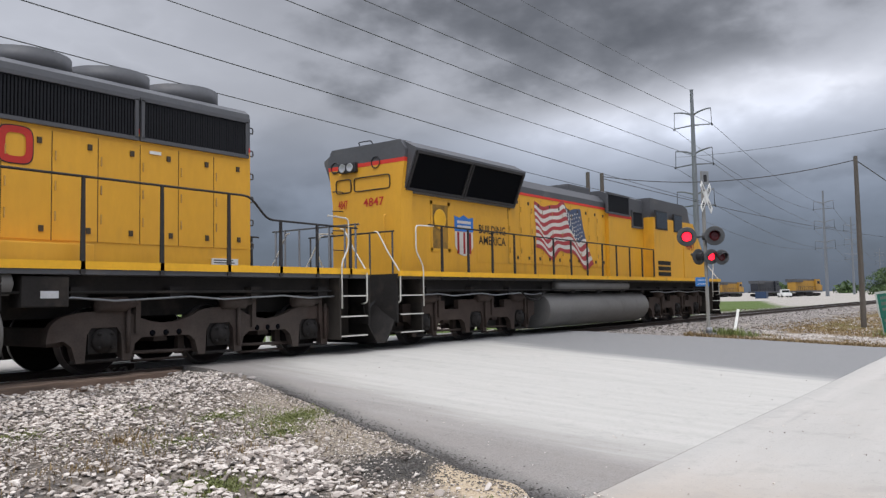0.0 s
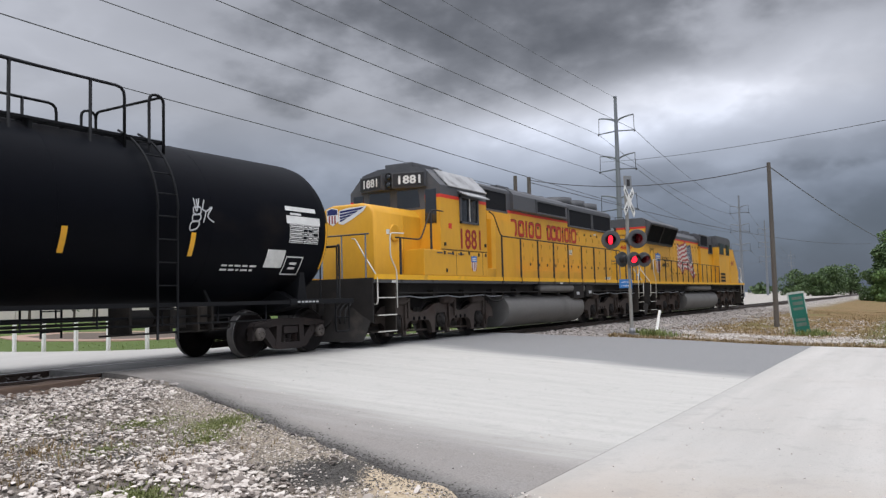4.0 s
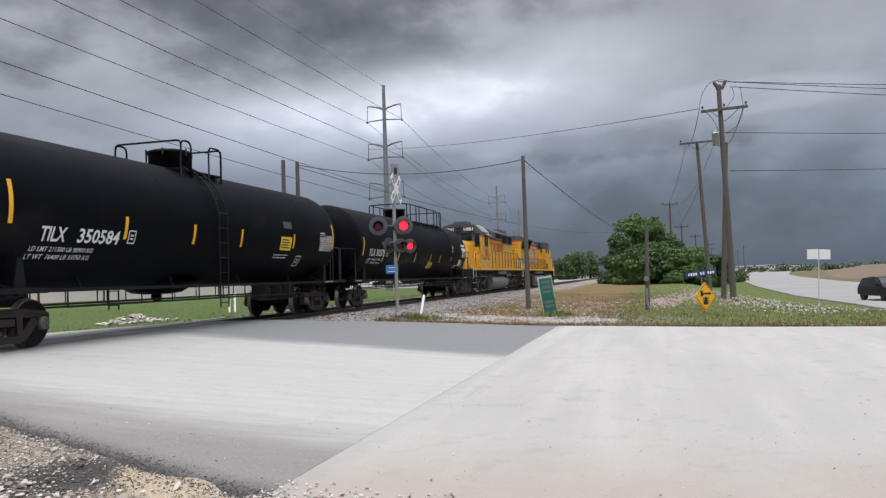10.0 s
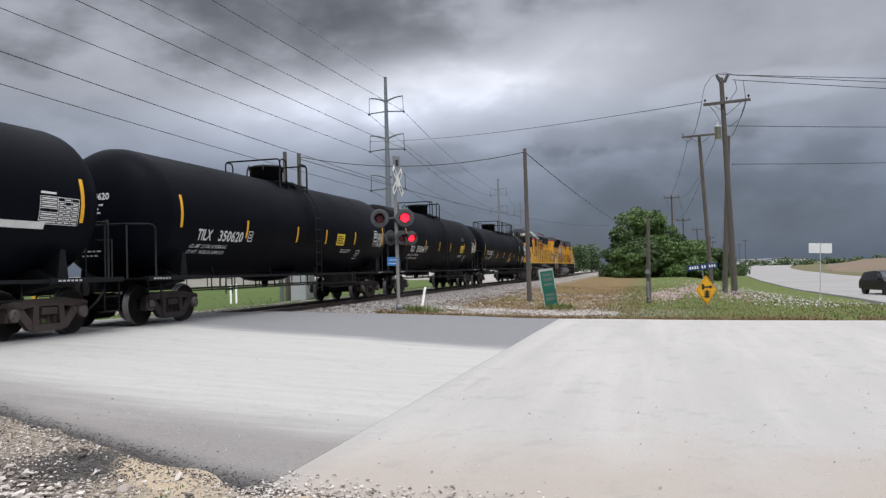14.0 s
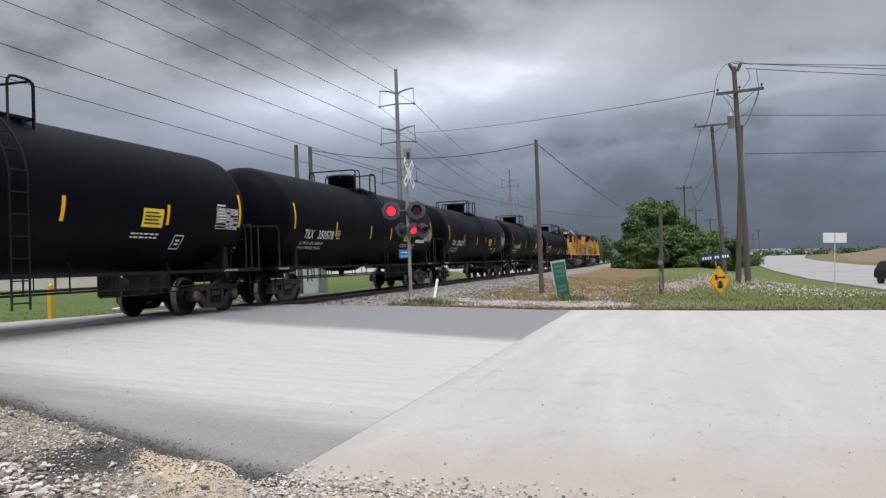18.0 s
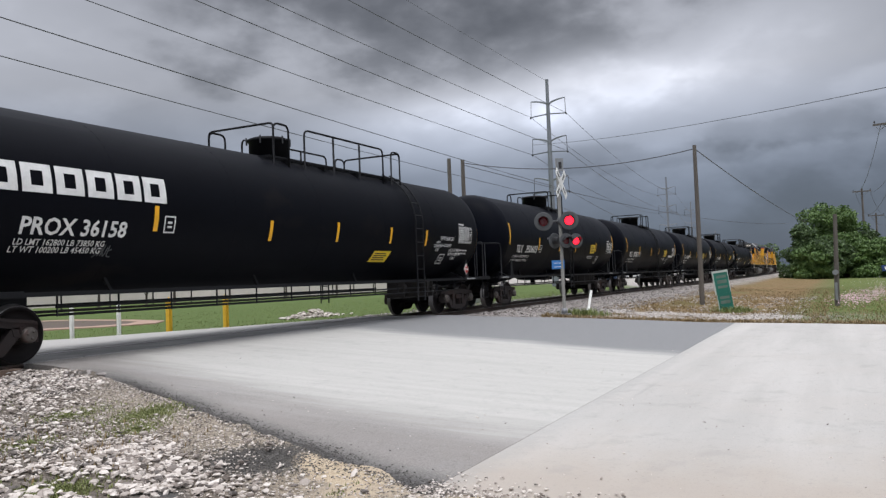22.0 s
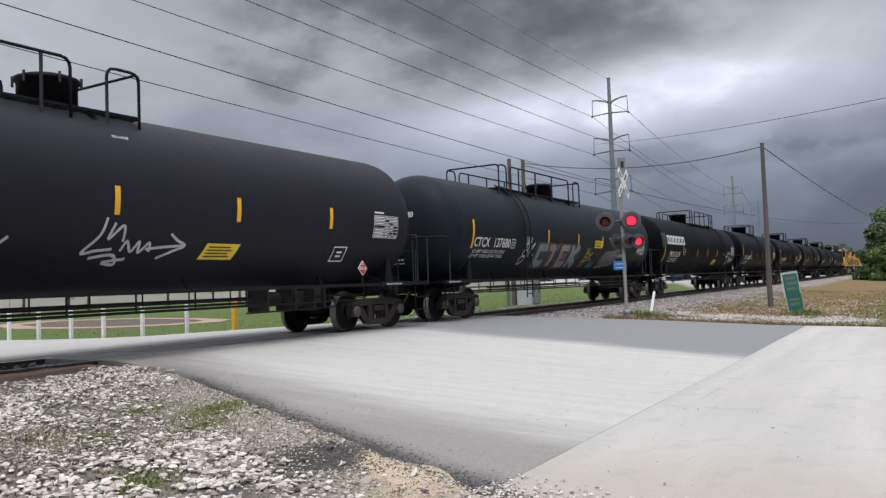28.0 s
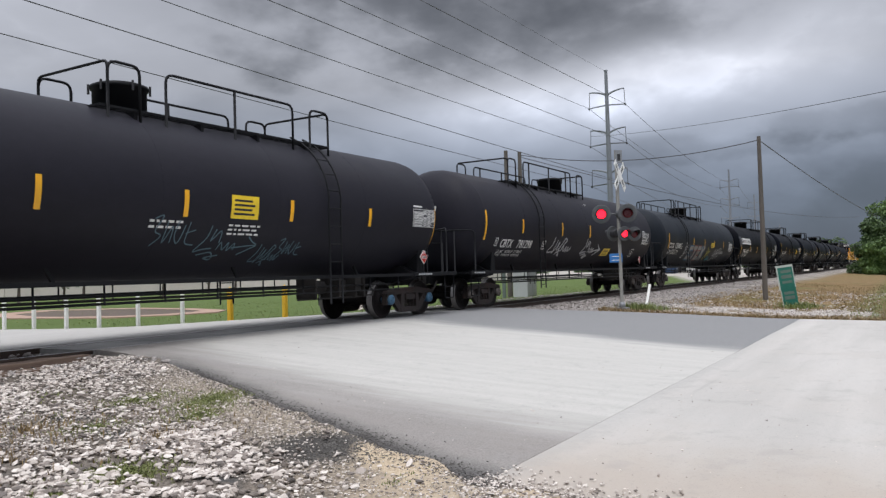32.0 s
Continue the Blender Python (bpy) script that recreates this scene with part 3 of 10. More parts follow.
    L(nz(30, 4), bp.inputs["Height"])
    L(bp.outputs[0], b.inputs["Normal"])
    return m


def road_material(name, dusty):
    """Worn paving: fine chips, long wheel streaks, pale dust in the lanes, dark edges where given."""
    m = bpy.data.materials.new(name)
    m.use_nodes = True
    nt = m.node_tree
    N, L = nt.nodes.new, nt.links.new
    b = nt.nodes["Principled BSDF"]
    b.inputs["Roughness"].default_value = 0.9
    b.inputs["Specular IOR Level"].default_value = 0.06
    tc = N("ShaderNodeTexCoord")

    def nz(sc, det=5, stretch=(1, 1, 1), rot=0):
        mp = N("ShaderNodeMapping")
        mp.inputs["Scale"].default_value = stretch
        mp.inputs["Rotation"].default_value = (0, 0, radians(rot))
        L(tc.outputs["Object"], mp.inputs[0])
        n = N("ShaderNodeTexNoise")
        n.inputs["Scale"].default_value, n.inputs["Detail"].default_value, n.inputs["Roughness"].default_value = sc, det, 0.6
        L(mp.outputs[0], n.inputs["Vector"])
        return n.outputs["Fac"]

    def val(op, a, bq=None, c=None):
        n = N("ShaderNodeMath")
        n.operation = op
        for i, v in enumerate((a, bq, c)):
            if v is None:
                continue
            if isinstance(v, (int, float)):
                n.inputs[i].default_value = v
            else:
                L(v, n.inputs[i])
        return n.outputs[0]

    def ramp(v, a, bq):
        n = N("ShaderNodeMapRange")
        n.interpolation_type = "SMOOTHSTEP"
        n.inputs[1].default_value, n.inputs[2].default_value = a, bq
        L(v, n.inputs[0])
        return n.outputs[0]

    def mix(f, c0, c1):
        n = N("ShaderNodeMix")
        n.data_type = "RGBA"
        L(f, n.inputs[0])
        for i, c in ((6, c0), (7, c1)):
            if isinstance(c, tuple):
                n.inputs[i].default_value = (*c, 1)
            else:
                L(c, n.inputs[i])
        return n.outputs[2]
    sep = N("ShaderNodeSeparateXYZ")
    L(tc.outputs["Object"], sep.inputs[0])
    X, Y = sep.outputs[0], sep.outputs[1]
    grain = nz(60, 5)
    cloud = nz(0.55, 6)
    if dusty:
        streak = nz(4.5, 7, (1.0, 0.07, 1), 8)
        # across the road: dark shoulder, dusty lanes, dark shoulder
        wob = val("MULTIPLY", val("SUBTRACT", cloud, 0.5), 0.7)
        bow = val("MULTIPLY", val("POWER", val("MAXIMUM", val("SUBTRACT", Y, 6.5), 0.0), 1.6), 0.08)
        left = val("ADD", val("SUBTRACT", val("SUBTRACT", X, val("MULTIPLY_ADD", Y, 0.176, 6.65)), bow), val("MULTIPLY_ADD", val("SUBTRACT", streak, 0.5), 1.25, wob))
        right = val("ADD", val("SUBTRACT", val("MULTIPLY_ADD", Y, 0.12, 14.75), X), wob)
        lanes = val("MULTIPLY", ramp(left, -0.85, 1.05), ramp(val("ADD", right, val("MULTIPLY", val("SUBTRACT", streak, 0.5), 1.4)), -0.7, 0.7))
        tar = mix(ramp(grain, 0.3, 0.7), (0.175, 0.163, 0.151), (0.330, 0.309, 0.288))
        tar = mix(val("MULTIPLY", ramp(cloud, 0.35, 0.7), 0.6), tar, (0.275, 0.251, 0.231))
        tar = mix(ramp(X, 11.0, 14.0), tar, mix(ramp(grain, 0.3, 0.7), (0.178, 0.178, 0.178), (0.280, 0.279, 0.277)))
        edge = val("SUBTRACT", 1.0, ramp(val("ADD", val("SUBTRACT", X, val("MULTIPLY_ADD", Y, 0.395, 4.0)), val("MULTIPLY", wob, 0.5)), 0.02, 0.62))
        edge = val("MULTIPLY", edge, val("SUBTRACT", 1.0, ramp(Y, 8.5, 10.5)))
        tar = mix(val("MULTIPLY", edge, 0.88), tar, mix(ramp(grain, 0.45, 0.7), (0.045, 0.044, 0.044), (0.12, 0.115, 0.11)))
        dust = mix(ramp(streak, 0.3, 0.75), (0.450, 0.436, 0.404), (0.490, 0.475, 0.442))
        rails = val("MULTIPLY", ramp(Y, 10.0, 11.2), 0.45)
        lanes = val("MULTIPLY", lanes, val("SUBTRACT", 1.0, rails))
        col = mix(val("MULTIPLY", lanes, val("MULTIPLY_ADD", ramp(streak, 0.10, 0.45), 0.22, 0.78)), tar, dust)
        col = mix(val("MULTIPLY", ramp(grain, 0.56, 0.74), 0.55), col, (0.26, 0.25, 0.24))
        col = mix(val("MULTIPLY", ramp(nz(22, 5), 0.57, 0.70), 0.38), col, (0.24, 0.235, 0.225))
        col = mix(val("MULTIPLY", ramp(nz(3.2, 7), 0.55, 0.70), 0.22), col, (0.27, 0.262, 0.25))
    else:
        streak = nz(1.2, 5, (0.10, 1.0, 1), -20)
        base = mix(ramp(streak, 0.3, 0.75), (0.424, 0.406, 0.378), (0.505, 0.484, 0.452))
        base = mix(val("MULTIPLY", ramp(cloud, 0.48, 0.72), 0.45), base, (0.45, 0.42, 0.385))
        near = val("SUBTRACT", 1.0, ramp(val("ADD", X, val("MULTIPLY", val("SUBTRACT", cloud, 0.5), 5.0)), 5.6, 8.2))
        base = mix(val("MULTIPLY", near, 0.8), base, (0.40, 0.345, 0.29))
        skid = nz(0.9, 3, (0.06, 1.6, 1), -14)
        base = mix(val("MULTIPLY", ramp(skid, 0.66, 0.72), 0.35), base, (0.27, 0.26, 0.25))
        base = mix(val("MULTIPLY", ramp(nz(2.6, 7), 0.54, 0.70), 0.28), base, (0.30, 0.285, 0.265))
        base = mix(val("MULTIPLY", ramp(nz(20, 5), 0.57, 0.70), 0.35), base, (0.27, 0.258, 0.24))
        seam = val("MULTIPLY_ADD", val("SUBTRACT", nz(9, 4), 0.5), 0.5, Y)
        base = mix(val("MULTIPLY", ramp(seam, 2.45, 2.85), 0.5), base, (0.36, 0.35, 0.33))
        col = mix(val("MULTIPLY", ramp(grain, 0.55, 0.74), 0.55), base, (0.25, 0.24, 0.225))
    L(col, b.inputs["Base Color"])
    bp = N("ShaderNodeBump")
    bp.inputs["Strength"].default_value, bp.inputs["Distance"].default_value = 0.5, 0.006
    L(grain, bp.inputs["Height"])
    L(bp.outputs[0], b.inputs["Normal"])
    return m


M_GROUND = land_material()
M_ROAD = road_material("dusty_asphalt", True)
M_CONCRETE = road_material("worn_concrete", False)
M_STONE = surf("limestone_ballast", (0.50, 0.47, 0.44), 0.85, 0, 0.2, 9, bump=0.004, bump_scale=60)


def stone_tone(m):
    """Each stone of a heap takes a grey, a buff or a dark tone of its own."""
    nt = m.node_tree
    N, L = nt.nodes.new, nt.links.new
    b = nt.nodes["Principled BSDF"]
    g = N("ShaderNodeNewGeometry")
    cr = N("ShaderNodeValToRGB")
    e = cr.color_ramp.elements
    e[0].position, e[0].color = 0.0, (0.115, 0.10, 0.09, 1)
    e[1].position, e[1].color = 1.0, (0.71, 0.645, 0.585, 1)
    for p, c in ((0.20, (0.25, 0.21, 0.18, 1)), (0.45, (0.475, 0.418, 0.368, 1)), (0.78, (0.60, 0.54, 0.485, 1))):
        q = e.new(p)
        q.color = c
    L(g.outputs["Random Per Island"], cr.inputs[0])
    L(cr.outputs[0], b.inputs["Base Color"])


stone_tone(M_STONE)
M_BALLASTROCK = surf("grey_ballast", (0.30, 0.272, 0.252), 0.9, 0, 0.45, 9, (0.19, 0.168, 0.152), 0.5, 2.0, 0.004, 60)
M_PALEROCK = surf("pale_gravel", (0.44, 0.40, 0.36), 0.9, 0, 0.4, 9, (0.27, 0.24, 0.215), 0.5, 2.0, 0.004, 60)
ground_sheet()


def paving(name, left, right, y0, y1, material, label, category, step=0.7, lift=0.0, depth=0.25):
    """A paved strip between two edges x = left(y), right(y), following the land, with a raised lip all round."""
    bm = bmesh.new()
    ny, nx = max(int((y1 - y0) / step), 2), 14
    top, bot = [], []
    for j in range(ny + 1):
        y = y0 + (y1 - y0) * j / ny
        a, c = left(y), right(y)
        row, low = [], []
        for i in range(nx + 1):
            x = a + (c - a) * i / nx
            z = lift + 0.012 * noise.noise(Vector((x * 0.3, y * 0.3, 5)))
            zz = (-0.5 if y < 3 else -0.5 * (11 - y) / 8 if y < 11 else 0 if y < 13.6 else -0.12 * min((y - 13.6) / 4.5, 1))
            row.append(bm.verts.new((x, y, zz + z)))
            low.append(bm.verts.new((x, y, zz + z - depth)))
        top.append(row)
        bot.append(low)
    for j in range(ny):
        for i in range(nx):
            bm.faces.new((top[j][i], top[j][i + 1], top[j + 1][i + 1], top[j + 1][i]))
    loop = top[0] + [r[-1] for r in top[1:]] + top[-1][-2::-1] + [r[0] for r in top[-2:0:-1]]
    lowl = bot[0] + [r[-1] for r in bot[1:]] + bot[-1][-2::-1] + [r[0] for r in bot[-2:0:-1]]
    n = len(loop)
    for i in range(n):
        bm.faces.new((loop[i], lowl[i], lowl[(i + 1) % n], loop[(i + 1) % n]))
    for v in [v for v in bm.verts if not v.link_faces]:
        bm.verts.remove(v)
    bmesh.ops.recalc_face_normals(bm, faces=bm.faces[:])
    return setting(name, bm, material, label, category, True)


def lerp_table(rows):
    ys, xs = [r[0] for r in rows], [r[1] for r in rows]
    return lambda y: float(np.interp(y, ys, xs)) + 0.06 * noise.noise(Vector((y * 1.7, xs[0], 0)))


ROAD_L = lerp_table([(2.8, 5.15), (3.22, 5.28), (4.1, 5.6), (5.08, 6.0), (6.1, 6.45), (7.1, 6.93), (8.36, 7.4), (9.78, 7.87), (11.45, 8.1)])
ROAD_R = lerp_table([(2.8, 24.1), (4.4, 23.6), (7.5, 23.0), (9.5, 21.9), (11.45, 21.4)])
paving("road", ROAD_L, ROAD_R, 2.805, 11.38, M_ROAD, "dusty grey asphalt road rising to the rails", "road")
CONC_L = lerp_table([(-40, -4), (-12, 2.0), (-4, 4.2), (0, 4.8), (2.8, 5.25)])
CONC_R = lerp_table([(-40, 20.0), (-20, 20.5), (-9, 21.4), (-5.3, 21.9), (-3.3, 22.3), (-0.5, 23.0), (2.8, 24.1)])
paving("concrete_lot", CONC_L, CONC_R, -26, 2.8, M_CONCRETE, "pale worn concrete paving with wheel marks", "pavement", 1.0)
FAR_L = lerp_table([(13, 4.0), (20, 2.5), (30, 1), (60, -6)])
FAR_R = lerp_table([(13, 21.2), (14, 19.6), (16.6, 16.2), (17.6, 14.4), (19, 13.3), (21.5, 12.6), (30, 11), (60, 5)])
paving("far_road", FAR_L, FAR_R, 13.02, 60, M_CONCRETE, "pale dusty road leading off beyond the rails", "road", 0.8, 0.01)


def highway():
    near = [(8, -8.8, -0.47), (20, -9.0, -0.47), (30, -9.6, -0.6), (42, -10.8, -1.1), (55, -12.6, -1.44), (76, -12.2, -1.46), (114, -13.8, -1.46), (168, -17.6, -1.46), (290, -31, -1.4), (420, -47, -1.2), (600, -72, -0.9)]
    far = [(8, -26, -0.47), (20, -25, -0.47), (30, -24.5, -0.6), (42, -25, -1.1), (55, -26, -1.44), (80, -27, -1.46), (140, -29.5, -1.46), (215, -36, -1.46), (290, -45, -1.4), (420, -66, -1.2), (600, -98, -0.9)]
    bm = bmesh.new()
    A = [bm.verts.new(p) for p in near]
    C = [bm.verts.new(p) for p in far]
    Am = [bm.verts.new((x, y + 0.05, z - 0.4)) for x, y, z in near]
    for i in range(len(A) - 1):
        bm.faces.new((A[i], A[i + 1], C[i + 1], C[i]))
        bm.faces.new((A[i], Am[i], Am[i + 1], A[i + 1]))
    bmesh.ops.recalc_face_normals(bm, faces=bm.faces[:])
    return setting("highway", bm, M_HIGHWAY, "pale concrete highway curving away past the fields", "road")


def mound():
    """Graded bare earth rising beyond the highway."""
    bm = bmesh.new()
    xs, ys = np.linspace(70, 520, 46), np.linspace(-260, -28, 30)
    g = []
    for y in ys:
        row = []
        for x in xs:
            edge = -27.5 - max(x - 80, 0) * 0.085 - max(x - 215, 0) * 0.11
            rise = smoothstep(edge - 1, edge - 26, y) * smoothstep(70, 110, x)
            row.append(bm.verts.new((x, y, -1.75 + 2.75 * rise + 0.35 * rise * noise.noise(Vector((x * 0.04, y * 0.04, 3))))))
        g.append(row)
    for j in range(len(ys) - 1):
        for i in range(len(xs) - 1):
            bm.faces.new((g[j][i], g[j][i + 1], g[j + 1][i + 1], g[j + 1][i]))
    m = surf("bare_earth", (0.185, 0.128, 0.085), 0.95, 0, 0.25, 0.05, (0.155, 0.140, 0.070), 0.5, 0.03)
    return setting("field_mound", bm, m, "bare brown earth rising beside the highway", "earth bank", True)


mound()
highway()


def shoulder():
    """Grit banked against the ragged edge of the asphalt, running out over the stony ground."""
    bm = bmesh.new()
    rows = []
    for j in range(101):
        y = -3.2 + 13.5 * j / 100
        e = min(4.0 + 0.395 * y, 7.9) if y > 2.6 else CONC_L(y) - 0.12
        zr = -0.5 if y < 3 else -0.5 * (11 - y) / 8
        lip = 0.05 + 0.22 * noise.noise(Vector((y * 1.6, 4, 0))) + 0.12 * noise.noise(Vector((y * 7.3, 9, 0)))
        row = []
        for k, (d, h) in enumerate(((lip, 0.010), (lip - 0.07, 0.016), (-0.25, -0.004), (-0.6, -0.035), (-1.1, -0.075), (-1.7, -0.14))):
            row.append(bm.verts.new((e + d, y, zr + h + (0.012 * noise.noise(Vector((e + d, y, 3)) * 2.5) if k > 1 else 0))))
        rows.append(row)
    for A, Bv in zip(rows, rows[1:]):
        for k in range(5):
            bm.faces.new((A[k], A[k + 1], Bv[k + 1], Bv[k]))
    bmesh.ops.recalc_face_normals(bm, faces=bm.faces[:])
    return setting("road_shoulder", bm, M_GROUND, "sandy grit banked along the edge of the asphalt", "shoulder", True)


shoulder()


# ---------------- rails, ties, ballast ----------------
def rail_profile():
    return [(-0.07, -0.17), (0.07, -0.17), (0.07, -0.15), (0.012, -0.13), (0.012, -0.045), (0.036, -0.035), (0.036, -0.004), (0.028, 0.0), (-0.028, 0.0), (-0.036, -0.004), (-0.036, -0.035), (-0.012, -0.045), (-0.012, -0.13), (-0.07, -0.15)]


for nm, yy in (("near_rail", TRACK - 0.75), ("far_rail", TRACK + 0.75)):
    bm = bmesh.new()
    slab(bm, [(yy + a, b) for a, b in rail_profile()], -120, 900, 0, "yz")
    for f in bm.faces:
        if f.calc_center_median().z > -0.003:
            f.material_index = 1
    rail = setting(nm, bm, [M_RAIL, M_RAILTOP], "rusty steel rail with a bright worn head", "rail")

bm = bmesh.new()
prof = [(TRACK - 3.3, -0.62), (TRACK - 1.75, -0.16), (TRACK - 0.9, -0.155), (TRACK + 0.9, -0.155), (TRACK + 1.75, -0.16), (TRACK + 3.3, -0.62)]
slab(bm, prof, -120, 7.9, 0, "yz")
slab(bm, prof, 21.5, 900, 0, "yz")
M_BALLAST = surf("ballast_bed", (0.25, 0.226, 0.206), 0.95, 0, 0.4, 6, (0.14, 0.125, 0.11), 0.5, 1.2, 0.05, 18)
setting("ballast_bed", bm, M_BALLAST, "bed of crushed grey stone under the rails", "ballast")

# level crossing surface: tar between and beside the rails, with dark flangeways
bm = bmesh.new()
for y0, y1 in ((11.38, 11.40), (TRACK - 0.66, TRACK + 0.62), (TRACK + 0.83, 13.03)):
    box(bm, 8.05, 21.3, y0, y1, -0.3, -0.004)
box(bm, 8.05, 21.3, 11.385, TRACK - 0.80, -0.3, -0.003)
M_XING = surf("crossing_tar", (0.20, 0.194, 0.185), 0.9, 0, 0.3, 1.2, (0.33, 0.32, 0.30), 0.52, 0.5, 0.004, 60)
setting("crossing_deck", bm, M_XING, "dark tar crossing surface between the rails", "crossing")


# ---------------- the train: shared running gear ----------------
def wheel_mesh(r, name, cap=None):
    """A wheelset: two flanged dished wheels, axle and bearing caps, turning about its own y axis."""
    bm = bmesh.new()
    for s in (-1, 1):
        prof = [(0.66, 0.10), (0.66, 0.17), (0.695, 0.20), (0.70, r - 0.085), (0.683, r - 0.06), (0.683, r + 0.012), (0.695, r + 0.026), (0.712, r + 0.02), (0.722, r), (0.812, r - 0.006), (0.822, r - 0.016), (0.824, r - 0.06), (0.79, r - 0.075), (0.765, 0.21), (0.80, 0.17), (0.83, 0.16), (0.83, 0.10)]
        lathe(bm, [(s * a, q) for a, q in prof], "y", 36, [0, 0, 0, 0, 0, 1, 1, 1, 1, 1, 0, 0, 0, 0, 0, 0])
        lathe(bm, [(s * 0.83, 0.085), (s * 0.99, 0.085), (s * 0.99, 0.125), (s * 1.12, 0.125), (s * 1.14, 0.10), (s * 1.14, 0.02)], "y", 16, 2)
        for k in range(3):
            a = 2 * math.pi * k / 3
            lathe(bm, [(s * 1.14, 0.022), (s * 1.16, 0.022), (s * 1.16, 0.004)], "y", 6, 2, (0.06 * math.cos(a), 0, 0.06 * math.sin(a)))
    lathe(bm, [(-0.7, 0.085), (0.7, 0.085)], "y", 12, 0)
    return mesh_of(name, bm, [M_WHEEL, M_TREAD, cap or M_BEARING])


WHEEL = wheel_mesh(0.457, "wheelset")
WHEEL_B = wheel_mesh(0.457, "wheelset_blue_caps", surf("bearing_blue", (0.045, 0.12, 0.20), 0.5, 0, 0.3, 6))
WHEEL_L = wheel_mesh(0.508, "wheelset_large")


def sideframe_mesh(s, mat, name):
    """A cast side frame: upper chord, sloped legs, column guides and the spring seat, with its windows open."""
    bm = bmesh.new()
    y0, y1 = s * 0.93, s * 1.07
    top = [(-1.06, 0.61), (-0.98, 0.68), (-0.62, 0.715), (-0.42, 0.745), (0.42, 0.745), (0.62, 0.715), (0.98, 0.68), (1.06, 0.61), (1.06, 0.52), (0.72, 0.555), (0.40, 0.60), (-0.40, 0.60), (-0.72, 0.555), (-1.06, 0.52)]
    slab(bm, top, y0, y1)
    slab(bm, [(-1.03, 0.655), (-0.62, 0.695), (-0.42, 0.725), (0.42, 0.725), (0.62, 0.695), (1.03, 0.655), (1.03, 0.625), (0.62, 0.665), (0.42, 0.695), (-0.42, 0.695), (-0.62, 0.665), (-1.03, 0.625)], s * 1.06, s * 1.095)
    for q in (-1, 1):
        slab(bm, [(q * 1.06, 0.60), (q * 1.06, 0.34), (q * 1.00, 0.33), (q * 0.99, 0.50), (q * 0.80, 0.50), (q * 0.78, 0.42), (q * 0.66, 0.44), (q * 0.62, 0.58)], y0, y1)
        slab(bm, [(q * 0.79, 0.47), (q * 0.70, 0.57), (q * 0.62, 0.56), (q * 0.42, 0.33), (q * 0.36, 0.26), (q * 0.40, 0.14), (q * 0.50, 0.17)], s * 0.95, s * 1.06)
        slab(bm, [(q * 0.25, 0.61), (q * 0.39, 0.61), (q * 0.42, 0.25), (q * 0.28, 0.25)], s * 0.94, s * 1.075)
        box(bm, q * 0.89 - 0.14, q * 0.89 + 0.14, y0 * 0.99, s * 1.085, 0.50, 0.585)
    slab(bm, [(-0.44, 0.26), (0.44, 0.26), (0.40, 0.15), (0.28, 0.125), (-0.28, 0.125), (-0.40, 0.15)], y0, y1)
    bmesh.ops.recalc_face_normals(bm, faces=bm.faces[:])
    return mesh_of(name, bm, mat)


def spring_mesh(mat):
    bm = bmesh.new()
    pts = [(0.060 * math.cos(a * 0.55), 0.060 * math.sin(a * 0.55), 0.262 + 0.165 * a / 50) for a in range(0, 51)]
    tube(bm, pts, 0.0105, 5)
    return mesh_of("spring", bm, mat)


def bolster_mesh(mat):
    bm = bmesh.new()
    slab(bm, [(-1.09, 0.44), (-0.9, 0.43), (-0.5, 0.36), (0.5, 0.36), (0.9, 0.43), (1.09, 0.44), (1.09, 0.57), (0.5, 0.70), (-0.5, 0.70), (-1.09, 0.57)], -0.20, 0.20, 0, "yz")
    lathe(bm, [(0.66, 0.20), (0.78, 0.20)], "z", 20)
    for q in (-1, 1):                     # brake beams
        tube(bm, [(q * 0.42, -0.7, 0.36), (q * 0.42, 0.7, 0.36)], 0.045, 6)
        for s in (-1, 1):
            box(bm, q * 0.42 - 0.05 + q * 0.03, q * 0.42 + 0.05 + q * 0.03, s * 0.76 - 0.06, s * 0.76 + 0.06, 0.28, 0.50)
    return mesh_of("bolster", bm, mat)


GEAR = {}
for key, mat in (("brown", M_TRUCKB), ("dusty", M_TRUCK)):
    GEAR[key] = {"side": {s: sideframe_mesh(s, mat, "side_frame") for s in (-1, 1)}, "spring": spring_mesh(mat), "bolster": bolster_mesh(mat)}
ROLLING = []          # (wheelset, its place on its truck, radius)


def freight_truck(car, x, tone, wheel=None):
    g = GEAR[tone]
    tr = part("truck", g["bolster"], None, car, "four-wheeled cast steel truck", m=pose(x, 0, 0))
    for s in (-1, 1):
        part("side_frame", g["side"][s], None, tr)
        for q in (-0.17, 0.0, 0.17):
            part("spring", g["spring"], None, tr, m=pose(q, s * 1.0, 0))
    for q in (-1, 1):
        w = part("wheelset", wheel or WHEEL, None, tr, m=pose(q * 0.889, 0, 0.457))
        ROLLING.append((w, q * 0.889, 0.457))
    return tr


